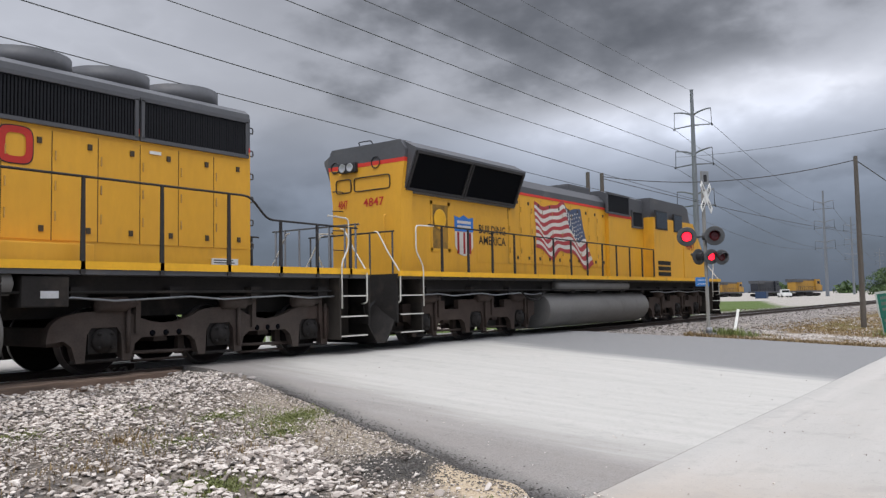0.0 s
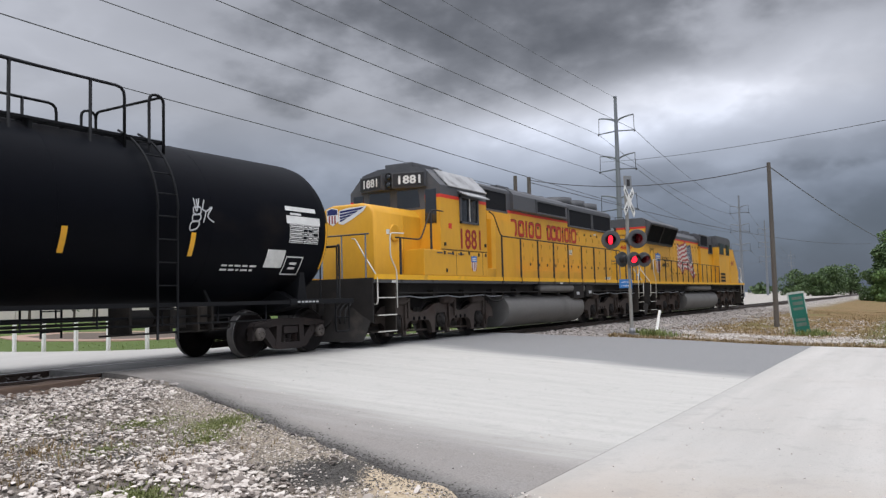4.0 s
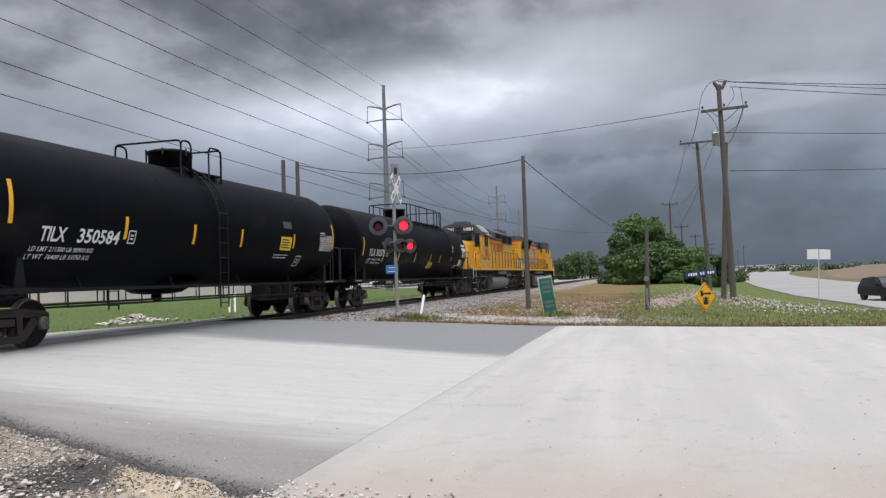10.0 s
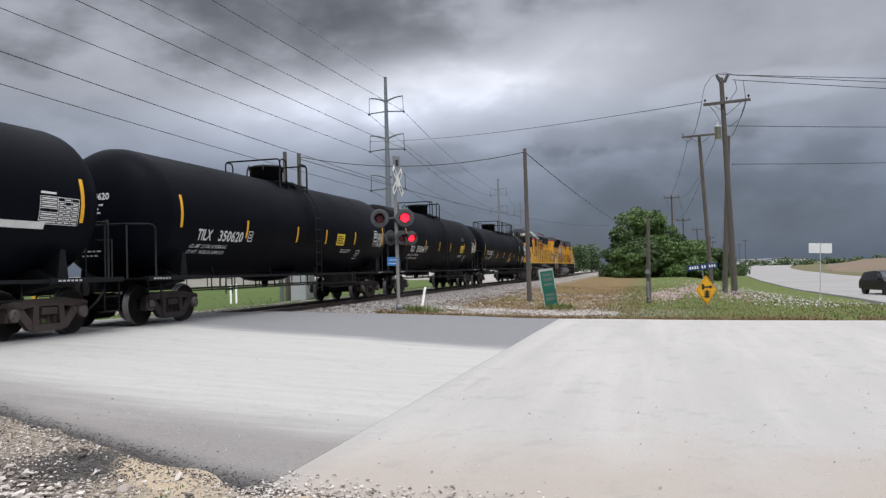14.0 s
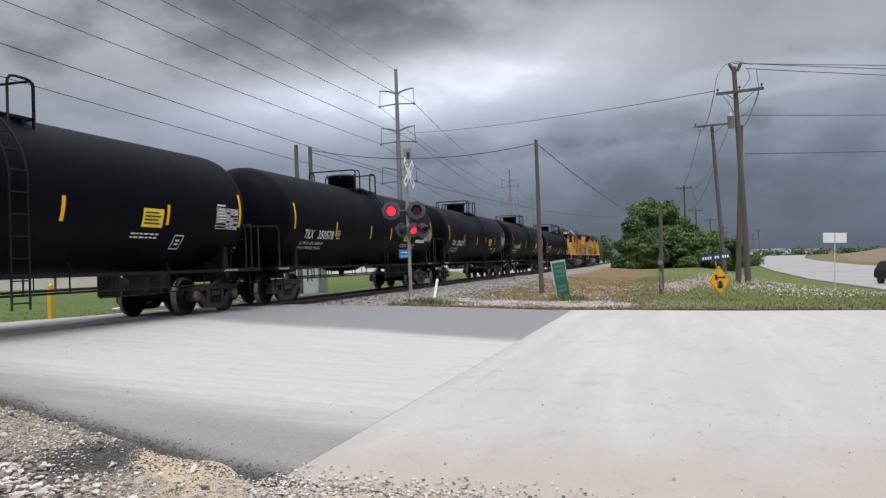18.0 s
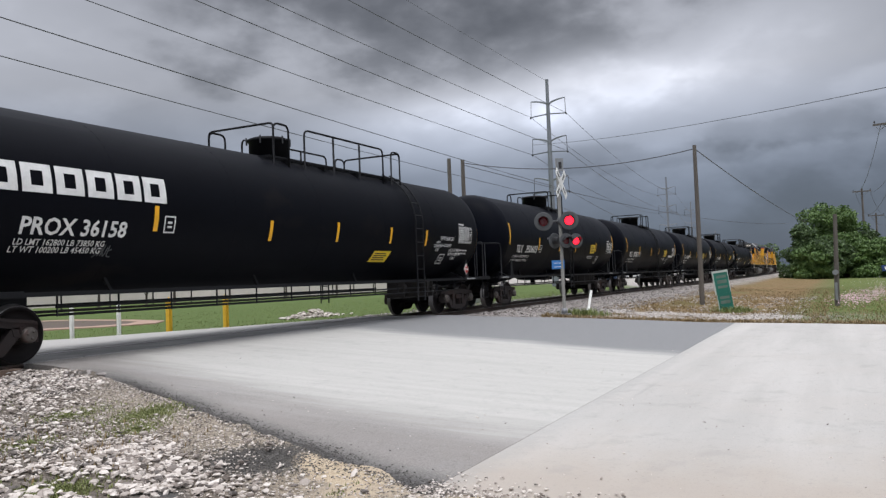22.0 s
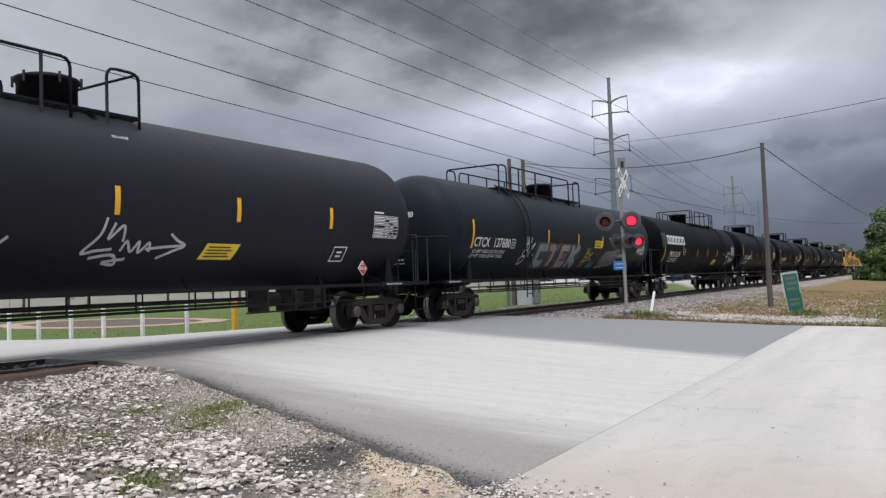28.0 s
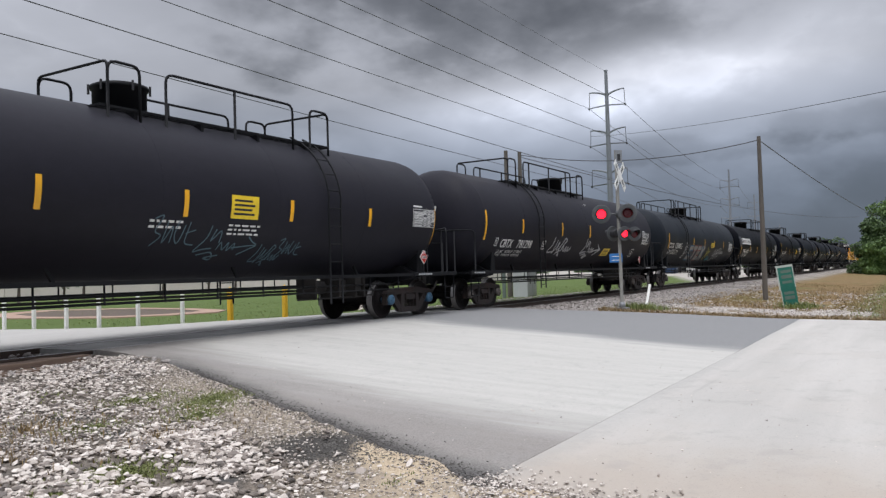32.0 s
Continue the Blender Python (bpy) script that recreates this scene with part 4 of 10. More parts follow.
def coupler(car, x, d):
    """Knuckle coupler, drawbar and hoses at one end; d is the way it points."""
    bm = bmesh.new()
    box(bm, min(x - d * 1.1, x - d * 0.25), max(x - d * 1.1, x - d * 0.25), -0.08, 0.08, 0.80, 0.95, 0, 0.02)
    slab(bm, [(x - d * 0.30, -0.10), (x - d * 0.30, 0.12), (x - d * 0.05, 0.20), (x + d * 0.07, 0.14), (x + d * 0.03, 0.02), (x - d * 0.06, -0.02), (x - d * 0.04, -0.16), (x - d * 0.2, -0.18)], 0.73, 1.02, 0, "xy")
    tube(bm, bend([(x - d * 0.5, -0.35, 0.85), (x - d * 0.25, -0.38, 0.62), (x - d * 0.02, -0.30, 0.42)], 0.15), 0.028, 6)
    bmesh.ops.recalc_face_normals(bm, faces=bm.faces[:])
    return part("coupler", bm, M_UNDER, car, "rusty knuckle coupler with hose")


# ---------------- tank cars ----------------
def stuff(ob):
    ob["kind"] = "stuff"
    return ob


# strokes of the sprayed tags, each through a few turning points of a unit box
TAGS = {
    "script": [((0.16, 1.0), (0.12, 0.6), (0.0, 0.22), (0.10, 0.18), (0.24, 0.22)), ((0.30, 0.85), (0.26, 0.5), (0.22, 0.12), (0.34, 0.5), (0.40, 0.75), (0.38, 0.30), (0.46, 0.42)), ((0.46, 0.42), (0.52, 0.62), (0.46, 0.3), (0.56, 0.3), (0.60, 0.6), (0.58, 0.25)),
               ((0.52, 0.62), (0.62, 0.95), (0.72, 0.85), (0.62, 0.6), (0.70, 0.25), (0.76, 0.5), (0.80, 0.22), (0.86, 0.5), (0.90, 0.25), (1.0, 0.5)), ((0.36, 0.10), (0.46, 0.20), (0.58, 0.0), (0.50, 0.06))],
    "arrow": [((0.18, 1.0), (0.14, 0.62), (0.02, 0.25), (0.14, 0.30), (0.28, 0.34)), ((0.26, 0.9), (0.22, 0.55), (0.34, 0.85), (0.36, 0.5)), ((0.10, 0.14), (0.3, 0.22), (0.36, 0.02), (0.24, 0.06), (0.44, 0.14)), ((0.36, 0.30), (0.40, 0.52), (0.46, 0.3), (0.52, 0.52), (0.54, 0.28), (0.62, 0.50), (0.64, 0.30)),
              ((0.60, 0.36), (0.80, 0.42), (1.0, 0.46)), ((0.82, 0.72), (0.90, 0.58), (1.0, 0.46), (0.90, 0.34), (0.74, 0.16))],
    "swash": [((0.0, 0.9), (0.18, 1.0), (0.06, 0.55), (0.20, 0.4), (0.04, 0.1)), ((0.30, 0.85), (0.28, 0.2), (0.42, 0.7), (0.44, 0.2)), ((0.55, 0.9), (0.50, 0.45), (0.62, 0.2), (0.70, 0.75)), ((0.80, 0.85), (0.78, 0.25), (1.0, 0.15)), ((0.74, 0.5), (0.96, 0.62))],
    "totem": [((0.18, 1.0), (0.26, 0.62), (0.40, 1.0)), ((0.30, 0.98), (0.30, 0.70)), ((0.14, 0.72), (0.42, 0.74), (0.40, 0.56), (0.16, 0.54), (0.14, 0.72)), ((0.10, 0.50), (0.40, 0.52), (0.36, 0.36), (0.10, 0.34), (0.10, 0.50)), ((0.06, 0.30), (0.34, 0.32), (0.28, 0.14), (0.02, 0.06), (0.0, 0.2), (0.06, 0.30)),
              ((0.60, 0.98), (0.50, 0.70), (0.62, 0.62), (0.52, 0.30)), ((0.62, 0.62), (0.90, 0.78), (0.70, 0.5), (0.96, 0.34))],
}


def islands(bm):
    """Each connected piece of a flat mesh as a mesh of its own."""
    out, left = [], set(bm.verts)
    while left:
        todo, got = [next(iter(left))], set()
        while todo:
            v = todo.pop()
            if v in got:
                continue
            got.add(v)
            todo += [e.other_vert(v) for e in v.link_edges]
        left -= got
        one = bmesh.new()
        at = {v: one.verts.new(v.co) for v in sorted(got, key=lambda v: v.index)}
        for f in {f for v in got for f in v.link_faces}:
            one.faces.new([at[v] for v in f.verts])
        out.append(one)
    bm.free()
    return sorted(out, key=lambda b: min(v.co.x for v in b.verts))


def swept(st, n=7):
    """A smooth line through the points of a stroke."""
    P = [Vector(st[0])] + [Vector(p) for p in st] + [Vector(st[-1])]
    out = []
    for a, b, c, d in zip(P, P[1:], P[2:], P[3:]):
        for i in range(n):
            t = i / n
            out.append(0.5 * ((2 * b) + (c - a) * t + (2 * a - 5 * b + 4 * c - d) * t * t + (3 * b - a - 3 * c + d) * t ** 3))
    return [tuple(v) for v in out + [P[-1]]]


def tank_car(c):
    """One tank car, built about its own middle. c holds its sizes, all in metres along the train."""
    R, ZC = c["R"], c["ZC"]
    mid = (c["c0"] + c["c1"]) / 2
    car = thing("tank_car", c["label"], "tank car", "tank cars of the train")
    X = lambda q: q - mid
    t0, t1 = X(c["e0"]), X(c["e1"])
    mat = c["mat"]
    # shell with dished ends and weld seams
    bm = bmesh.new()
    hd = R * 0.52
    prof = []
    for k in range(9):
        a = math.pi / 2 * k / 8
        prof.append((t0 + hd * (1 - math.sin(a) ** 0.86), max(R * math.cos(a) ** 0.86, 0.02)))
    prof = prof[::-1]
    seams = [t0 + hd + (t1 - t0 - 2 * hd) * k / 6 for k in range(7)]
    prof += [(q, R) for q in seams]
    for k in range(1, 9):
        a = math.pi / 2 * k / 8
        prof.append((t1 - hd * (1 - max(math.sin(a), 0.0) ** 0.86), max(R * max(math.cos(a), 0.0) ** 0.86, 0.02)))
    prof = sorted(prof[:9], key=lambda p: p[0]) + prof[9:]
    lathe(bm, prof, "x", 64, 0, (0, 0, ZC))
    shell = part("tank", bm, mat, car, c.get("tank_label", ""), True)
    weld = bmesh.new()
    tube(weld, [(0, R * math.cos(a), ZC + R * math.sin(a)) for a in np.linspace(0, 2 * math.pi, 49)[:-1]], 0.0035, 4, closed=True)
    weld_mesh = mesh_of("weld_seam", weld, mat)
    for q in seams[1:-1]:
        part("weld_seam", weld_mesh, None, shell, m=pose(q, 0, 0))

    def on(u, z, lift=0.006, side=-1):
        """A point of the shell's side at u along the train and height z."""
        x = u - mid
        tip = max(x - (t1 - hd), (t0 + hd) - x, 0.0) / hd
        q = R * max(1 - min(tip, 0.97) ** 2.33, 0.02) ** 0.43      # the radius shrinks over the dished ends
        s = min(max((z - ZC) / q, -0.995), 0.995)
        y = math.sqrt(1 - s * s) * q
        x = u - mid
        n = Vector((0, y, z - ZC)).normalized()
        return Vector((x, side * (y + n.y * lift), ZC + (z - ZC) + n.z * lift))

    # number and capacity on the trailing head
    def on_head(y, z):
        r = min(math.hypot(y, z - ZC) / R, 0.97)
        return Vector((t0 + hd * (1 - (1 - r ** 2.33) ** 0.43) - 0.012, y, z))
    if c.get("head"):
        bm = bmesh.new()
        put_letters(bm, c["head"], 0.15, lambda p, q: on_head(0.62 - p, 2.88 + q), 1.02, 0, 0.02)
        stuff(part("small_lettering", bm, M_WHITE, car, "small white stencilled lettering"))
        rnd = random.Random(len(c["head"]) + int(R * 100))
        for k, z in enumerate((2.74, 2.65, 2.56, 1.70, 1.60)):
            bm = bmesh.new()
            p = 0.45
            while p > (-0.15 if k < 3 else 0.0):
                w = 0.05 + 0.09 * rnd.random()
                patch(bm, p, p - w, z, z + 0.035, on_head, 0, 1, 1)
                p -= w + 0.04
            stuff(part("small_print", bm, M_WHITE, car))
    # stub sills, bolsters, saddle plates
    for d, xt, xe in ((-1, X(c["b0"]), X(c["c0"])), (1, X(c["b1"]), X(c["c1"]))):
        bm = bmesh.new()
        xin = xt - d * 1.5
        a0, a1 = sorted((xin, xe - d * 0.35))
        box(bm, a0, a1, -0.2, 0.2, 0.78, 1.05, 0, 0.015)
        slab(bm, [(-1.28, 0.98), (-1.28, 1.12), (-0.9, 1.30), (0.9, 1.30), (1.28, 1.12), (1.28, 0.98), (0.3, 0.80), (-0.3, 0.80)], xt - 0.22, xt + 0.22, 0, "yz")
        part("body_bolster", bm, M_RAIL_PAINT, car)
        for s in (-1, 1):          # saddle gusset plates against the shell
            bm = bmesh.new()
            slab(bm, [(xt - 0.15, 1.05), (xt + 0.15, 1.05), (xt + 0.06, 1.66), (xt - 0.06, 1.66)], s * 1.36, s * 1.40)
            slab(bm, [(s * 0.5, 1.0), (s * 1.38, 1.0), (s * 1.38, 1.64), (s * 1.20, 1.50)], xt - 0.02, xt + 0.02, 0, "yz")
            part("saddle", bm, M_RAIL_PAINT, car)
        # end platform with grating, end rail and grab irons
        bm = bmesh.new()
        p0, p1 = sorted((xe - d * 0.42, xe - d * 1.45))
        box(bm, p0, p1, -1.42, 1.42, 1.05, 1.09, 0, 0.008)
        for s in (-1, 1):
            q0, q1 = sorted((xe - d * 0.42, xt - d * 0.5))
            box(bm, q0, q1, s * 1.50 - 0.05, s * 1.50 + 0.05, 1.02, 1.12, 0, 0.01)
            # sill step
            tube(bm, bend([(xe - d * 0.50, s * 1.48, 1.05), (xe - d * 0.50, s * 1.48, 0.42), (xe - d * 0.95, s * 1.48, 0.42), (xe - d * 0.95, s * 1.48, 1.05)], 0.06), 0.018, 5)
            tube(bm, [(xe - d * 0.50, s * 1.48, 0.72), (xe - d * 0.95, s * 1.48, 0.72)], 0.016, 5)
        part("end_platform", bm, M_RAIL_PAINT, car)
        bm = bmesh.new()                   # stencil on the side of the sill
        q0 = min(xe - d * 0.6, xt - d * 0.3)
        for k in range(6):
            box(bm, q0 + 0.11 * k, q0 + 0.11 * k + 0.07, -1.556, -1.552, 1.05, 1.085)
        stuff(part("small_print", bm, M_GRAFW, car))
        for s in (-1, 1):
            bm = bmesh.new()
            tube(bm, bend([(xe - d * 0.80, s * 1.47, 1.09), (xe - d * 0.80, s * 1.47, 2.28), (xe - d * 0.36, s * 1.05, 2.28), (xe - d * 0.34, 0, 2.28)], 0.15), 0.026, 6)
            tube(bm, [(xe - d * 0.36, s * 1.05, 1.09), (xe - d * 0.36, s * 1.05, 2.26)], 0.022, 6)
            tube(bm, [(xe - d * 0.42, s * 0.62, 1.09), (xe - d * 0.42, s * 0.62, 1.95), (xe - d * 0.42, s * 0.25, 1.95)], 0.020, 6)
            part("handrail", bm, M_RAIL_PAINT, car)
        coupler(car, xe, d)
    # running rail along the flank with its lower pipe and droppers
    for s in (-1, 1):
        bm = bmesh.new()
        x0, x1 = X(c["b0"]) + 0.3, X(c["b1"]) - 0.3
        box(bm, x0, x1, s * 1.50 - 0.035, s * 1.50 + 0.035, 1.03, 1.10)
        tube(bm, [(x0 + 0.8, s * 1.46, 0.74), (x1 - 0.8, s * 1.46, 0.74)], 0.017, 5)
        if c.get("low_pipe"):
            tube(bm, [(x0 + 0.9, s * 1.30, 0.86), (x1 - 0.9, s * 1.30, 0.86)], 0.022, 5)
        part("side_rail", bm, M_RAIL_PAINT, car)
        n = max(int((x1 - x0) / 1.15), 4)
        drop = bmesh.new()
        tube(drop, [(0, 0, 0.72), (0, 0, 1.06)], 0.017, 5)
        dm = mesh_of("dropper", drop, M_RAIL_PAINT)
        brc = bmesh.new()
        slab(brc, [(-0.03, 1.05), (0.03, 1.05), (-0.25, 1.50), (-0.32, 1.52)], -0.03, 0.03)
        bmm = mesh_of("brace", brc, M_RAIL_PAINT)
        for k in range(n):
            xx = x0 + 0.8 + (x1 - x0 - 1.6) * k / (n - 1)
            part("dropper", dm, None, car, m=pose(xx, s * 1.46, 0))
        for k in range(4):
            xx = x0 + (x1 - x0) * (k + 0.6) / 4
            yy = math.sqrt(max(R * R - (1.28 - ZC) ** 2, 0.1))
            part("brace", bmm, None, car, m=pose(xx, s * (yy + 0.03), 0))
    # brake cylinder, valve gear and outlet under the belly
    bm = bmesh.new()
    xg = X(c["b1"]) - 3.1
    lathe(bm, [(-0.35, 0.02), (-0.34, 0.15), (0.28, 0.15), (0.33, 0.1)], "x", 16, 0, (xg - 0.55, -0.95, 0.84))
    box(bm, xg + 0.05, xg + 0.40, -1.12, -0.80, 0.66, 0.98, 0, 0.03)
    box(bm, xg + 0.55, xg + 0.72, -1.30, -1.05, 0.72, 1.03, 0, 0.02)
    for q in (-0.9, -0.1, 0.48, 0.8):
        box(bm, xg + q - 0.025, xg + q + 0.025, -1.34, -0.8, 0.60, 1.06)
    tube(bm, bend([(xg + 0.4, -1.0, 0.74), (xg + 0.9, -1.2, 0.62), (xg + 1.35, -1.2, 0.62), (xg + 1.5, -1.0, 0.8)], 0.1), 0.02, 5)
    tube(bm, [(xg - 1.4, -1.25, 0.60), (xg + 0.8, -1.25, 0.60)], 0.016, 5)
    tube(bm, [(X(c["b0"]) + 1.0, -0.5, 0.78), (X(c["b1"]) - 1.0, -0.5, 0.78)], 0.025, 5)
    tube(bm, [(X(c["b0"]) + 1.0, 0.35, 0.70), (X(c["b1"]) - 1.0, 0.35, 0.70)], 0.022, 5)
    part("brake_gear", bm, M_UNDER, car)
    if c.get("sump"):
        bm = bmesh.new()
        lathe(bm, [(ZC - R - 0.16, 0.30), (ZC - R - 0.12, 0.62), (ZC - R + 0.14, 1.05)], "z", 28, 0, (X(c["sump"]), 0, 0))
        lathe(bm, [(ZC - R - 0.34, 0.09), (ZC - R - 0.12, 0.12)], "z", 14, 0, (X(c["sump"]), 0, 0))
        part("outlet", bm, mat, car)
    # ladder over the shell
    for s in (-1, 1):
        xl = X(c["lad"])
        bm = bmesh.new()
        arc = [on(c["lad"], z, 0.12, s) for z in np.linspace(ZC - R * 0.45, ZC + R * 0.93, 14)]
        arc = [Vector((v.x, s * (R + 0.10), z)) for v, z in [(arc[0], 0.50), (arc[0], 1.1), (arc[0], ZC)]] + [v for v in arc if v.z > ZC + 0.05]
        for q in (-0.20, 0.20):
            tube(bm, [v + Vector((q, 0, 0)) for v in arc], 0.022, 5)
        part("ladder", bm, M_RAIL_PAINT, car)
        L = [0]
        for a, b in zip(arc, arc[1:]):
            L.append(L[-1] + (b - a).length)
        rm = bmesh.new()
        tube(rm, [(-0.20, 0, 0), (0.20, 0, 0)], 0.014, 5)
        rungs = mesh_of("rung", rm, M_RAIL_PAINT)
        for k in range(int(L[-1] / 0.38)):
            q = 0.12 + 0.38 * k
            j = max(i for i in range(len(L)) if L[i] <= q)
            j = min(j, len(arc) - 2)
            p = arc[j].lerp(arc[j + 1], (q - L[j]) / (L[j + 1] - L[j]))
            part("rung", rungs, None, car, m=pose(*p))
    # manway dome, platform and its railing on top
    dx0, dx1 = c["dome"]
    bm = bmesh.new()
    zt = ZC + R
    rad = c.get("dome_r", 0.50)
    cx = X((dx0 + dx1) / 2)
    lathe(bm, [(zt - 0.25, rad * 0.93), (zt + 0.40, rad * 0.93), (zt + 0.40, rad), (zt + 0.46, rad), (zt + 0.50, rad * 0.8), (zt + 0.53, 0.1)], "z", 28, 0, (cx, 0, 0))
    dome = part("manway_dome", bm, M_RAIL_PAINT, car)
    for k in range(6):
        a = 2 * math.pi * (k + 0.3) / 6
        bm = bmesh.new()
        tube(bm, [(0, 0, -0.10), (0, 0, 0.08)], 0.022, 6)
        part("eye_bolt", bm, M_RAIL_PAINT, dome, m=pose(cx + math.cos(a) * (rad + 0.02), math.sin(a) * (rad + 0.02), zt + 0.42))
    px0, px1 = X(c["plat"][0]), X(c["plat"][1])
    w = 0.95
    hi, top = zt + 0.0, zt + c.get("rail_h", 0.61)
    for s in (-1, 1):
        bm = bmesh.new()
        a0, a1 = px0 - 0.15, px1 + 0.05
        y0, y1 = sorted((s * (w - 0.04), s * (w - 0.34)))
        for k in range(4):               # long bars of the walkway grating
            yy = y0 + (y1 - y0) * k / 3
            box(bm, a0, a1, yy - 0.018, yy + 0.018, zt - 0.16, zt - 0.12)
        nn = max(int((a1 - a0) / 0.35), 3)
        for k in range(nn + 1):
            xx = a0 + (a1 - a0) * k / nn
            box(bm, xx - 0.012, xx + 0.012, y0, y1, zt - 0.165, zt - 0.14)
        part("top_platform", bm, M_RAIL_PAINT, car)
        brk = bmesh.new()
        slab(brk, [(0.90, -0.13), (0.55, -0.13), (0.62, -0.24), (0.90, -0.30)], -0.03, 0.03, 0, "yz")
        bk = mesh_of("bracket", brk, M_RAIL_PAINT)
        for k in range(4):
            part("bracket", bk, None, car, m=pose(a0 + (a1 - a0) * (k + 0.5) / 4, 0, zt, 0, 0, 0 if s > 0 else 180))
        for u0, u1, posts in c["rails"]:
            bm = bmesh.new()
            b0, b1 = X(u0), X(u1)
            tube(bm, bend([(b0, s * w, hi - 0.38), (b0, s * w, top), (b1, s * w, top), (b1, s * w, hi - 0.38)], 0.16), 0.026, 6)
            for q in posts:
                tube(bm, [(X(q), s * w, hi - 0.38), (X(q), s * w, top)], 0.028, 5)
            part("top_railing", bm, M_RAIL_PAINT, car)
    for a in (px0, px1):
        bm = bmesh.new()
        tube(bm, bend([(a, -w, hi - 0.2), (a, -w, top), (a, w, top), (a, w, hi - 0.2)], 0.12), 0.026, 6)
        part("end_railing", bm, M_RAIL_PAINT, car)
    # trucks
    for q in ("b0", "b1"):
        freight_truck(car, X(c[q]), c.get("tone", "brown"), c.get("wheel"))
    # markings
    for u, z0, z1 in c["strips"]:
        bm = bmesh.new()
        patch(bm, u - 0.05, u + 0.05, z0, z1, on, 0, 1, 5)
        part("reflector", bm, M_REFL, car, "yellow reflective strip")
    for kind, *a in c["marks"]:
        bm = bmesh.new()
        if kind == "text":
            s, u, z, h, w = a
            put_letters(bm, s, h, lambda p, q: on(u + p + 0.06 * q, z + q, 0.012), w, 0, 0.022 if h > 0.2 else 0.008)
            if h > 0.2:
                for piece in islands(bm):
                    part("letter", piece, M_WHITE, car, "white stencilled letter")
            else:
                stuff(part("small_lettering", bm, M_WHITE, car, "small white stencilled lettering"))
        elif kind == "lines":          # small lines that cannot be read
            u, z, w, h, n = a
            rnd = random.Random(int(u * 100))
            for k in range(n):
                p = 0.0
                while p < w * (0.75 + 0.25 * rnd.random()):
                    q = min(0.06 + 0.12 * rnd.random(), w - p)
                    patch(bm, u + p, u + p + q, z - k * h * 1.9, z - k * h * 1.9 + h * 0.8, on, 0, 1, 1)
                    p += q + 0.045
            stuff(part("small_print", bm, M_WHITE, car))
        elif kind == "grid":           # the ruled test-date table
            u, z, w, h = a
            for k in range(8):
                patch(bm, u, u + w, z + h * k / 7 - 0.006, z + h * k / 7 + 0.006, on, 0, 4, 1)
            for p in (0, 0.45, 0.62, 0.80, 1.0):
                patch(bm, u + w * p - 0.006, u + w * p + 0.006, z, z + h, on, 0, 1, 4)
            rnd = random.Random(int(u * 10))
            for k in range(7):
                for p0, p1 in ((0.03, 0.42), (0.48, 0.59), (0.65, 0.77), (0.83, 0.97)):
                    if rnd.random() < 0.8:
                        patch(bm, u + w * p0, u + w * p1, z + h * (k + 0.3) / 7, z + h * (k + 0.68) / 7, on, 0, 1, 1)
            patch(bm, u + 0.02, u + w * 0.4, z + h + 0.05, z + h + 0.09, on, 0, 1, 1)
            part("date_table", bm, M_WHITE, car, "white ruled table")
        elif kind == "placard":
            u, z, w, h, slant = a
            patch(bm, u, u + w, z, z + h, on, 0, 2, 3, slant)
            pl = part("placard", bm, M_PLACARD, car, "yellow notice")
            bm = bmesh.new()
            for k in range(4):
                patch(bm, u + w * 0.1 + slant * (0.2 + 0.18 * k), u + w * (0.85 - 0.1 * (k % 2)) + slant * (0.2 + 0.18 * k), z + h * (0.16 + 0.19 * k), z + h * (0.25 + 0.19 * k), lambda p, q: on(p, q, 0.010), 0, 1, 1)
            part("print", bm, M_INK, pl)
        elif kind == "frame":          # a small ruled box
            u, z, w, h = a
            for b0, b1, b2, b3 in ((0, w, 0, 0.025), (0, w, h - 0.025, h), (0, 0.025, 0, h), (w - 0.025, w, 0, h), (w * 0.3, w * 0.7, h * 0.3, h * 0.42), (w * 0.3, w * 0.7, h * 0.55, h * 0.68)):
                patch(bm, u + b0, u + b1, z + b2, z + b3, on, 0, 1, 2)
            part("box_mark", bm, M_WHITE, car)
        elif kind == "block":
            u, z, w, h, m = a
            patch(bm, u, u + w, z, z + h, on, 0, 3, 5)
            part("painted_block", bm, m, car)
        elif kind == "diamond":        # hazard placard in its holder at the side of the sill
            u, z, r, *side = a
            yy = side[0] if side else -1.50
            at = lambda p, q, d: Vector((u - mid + p * r, yy - d, z + q * r))
            slab(bm, [(u - mid - 0.04, z - r - 0.22), (u - mid + 0.04, z - r - 0.22), (u - mid + 0.04, z), (u - mid - 0.04, z)], yy + 0.016, yy + 0.03)
            part("placard_holder", bm, M_RAIL_PAINT, car)
            bm = bmesh.new()
            slab(bm, [(u - mid + p * r, z + q * r) for p, q in ((0, -1), (1, 0), (0, 1), (-1, 0))], yy, yy + 0.012)
            dm = part("hazard_placard", bm, M_SIGNWHITE, car, "red hazard placard edged in white")
            for q in (-1, 1):
                bm = bmesh.new()
                bm.faces.new([bm.verts.new(at(p * 0.90, q * h * 0.90, 0.004)) for p, h in ((-0.78, 0.22), (0.78, 0.22), (0.0, 1.0))])
                part("red_field", bm, M_WORDRED, dm)
            for q in (-1, 1):
                bm = bmesh.new()
                bm.faces.new([bm.verts.new(at(q * p, h, 0.004)) for p, h in ((0.90, 0.0), (0.66, 0.24), (0.60, 0.0), (0.66, -0.24))])
                part("red_field", bm, M_WORDRED, dm)
            bm = bmesh.new()
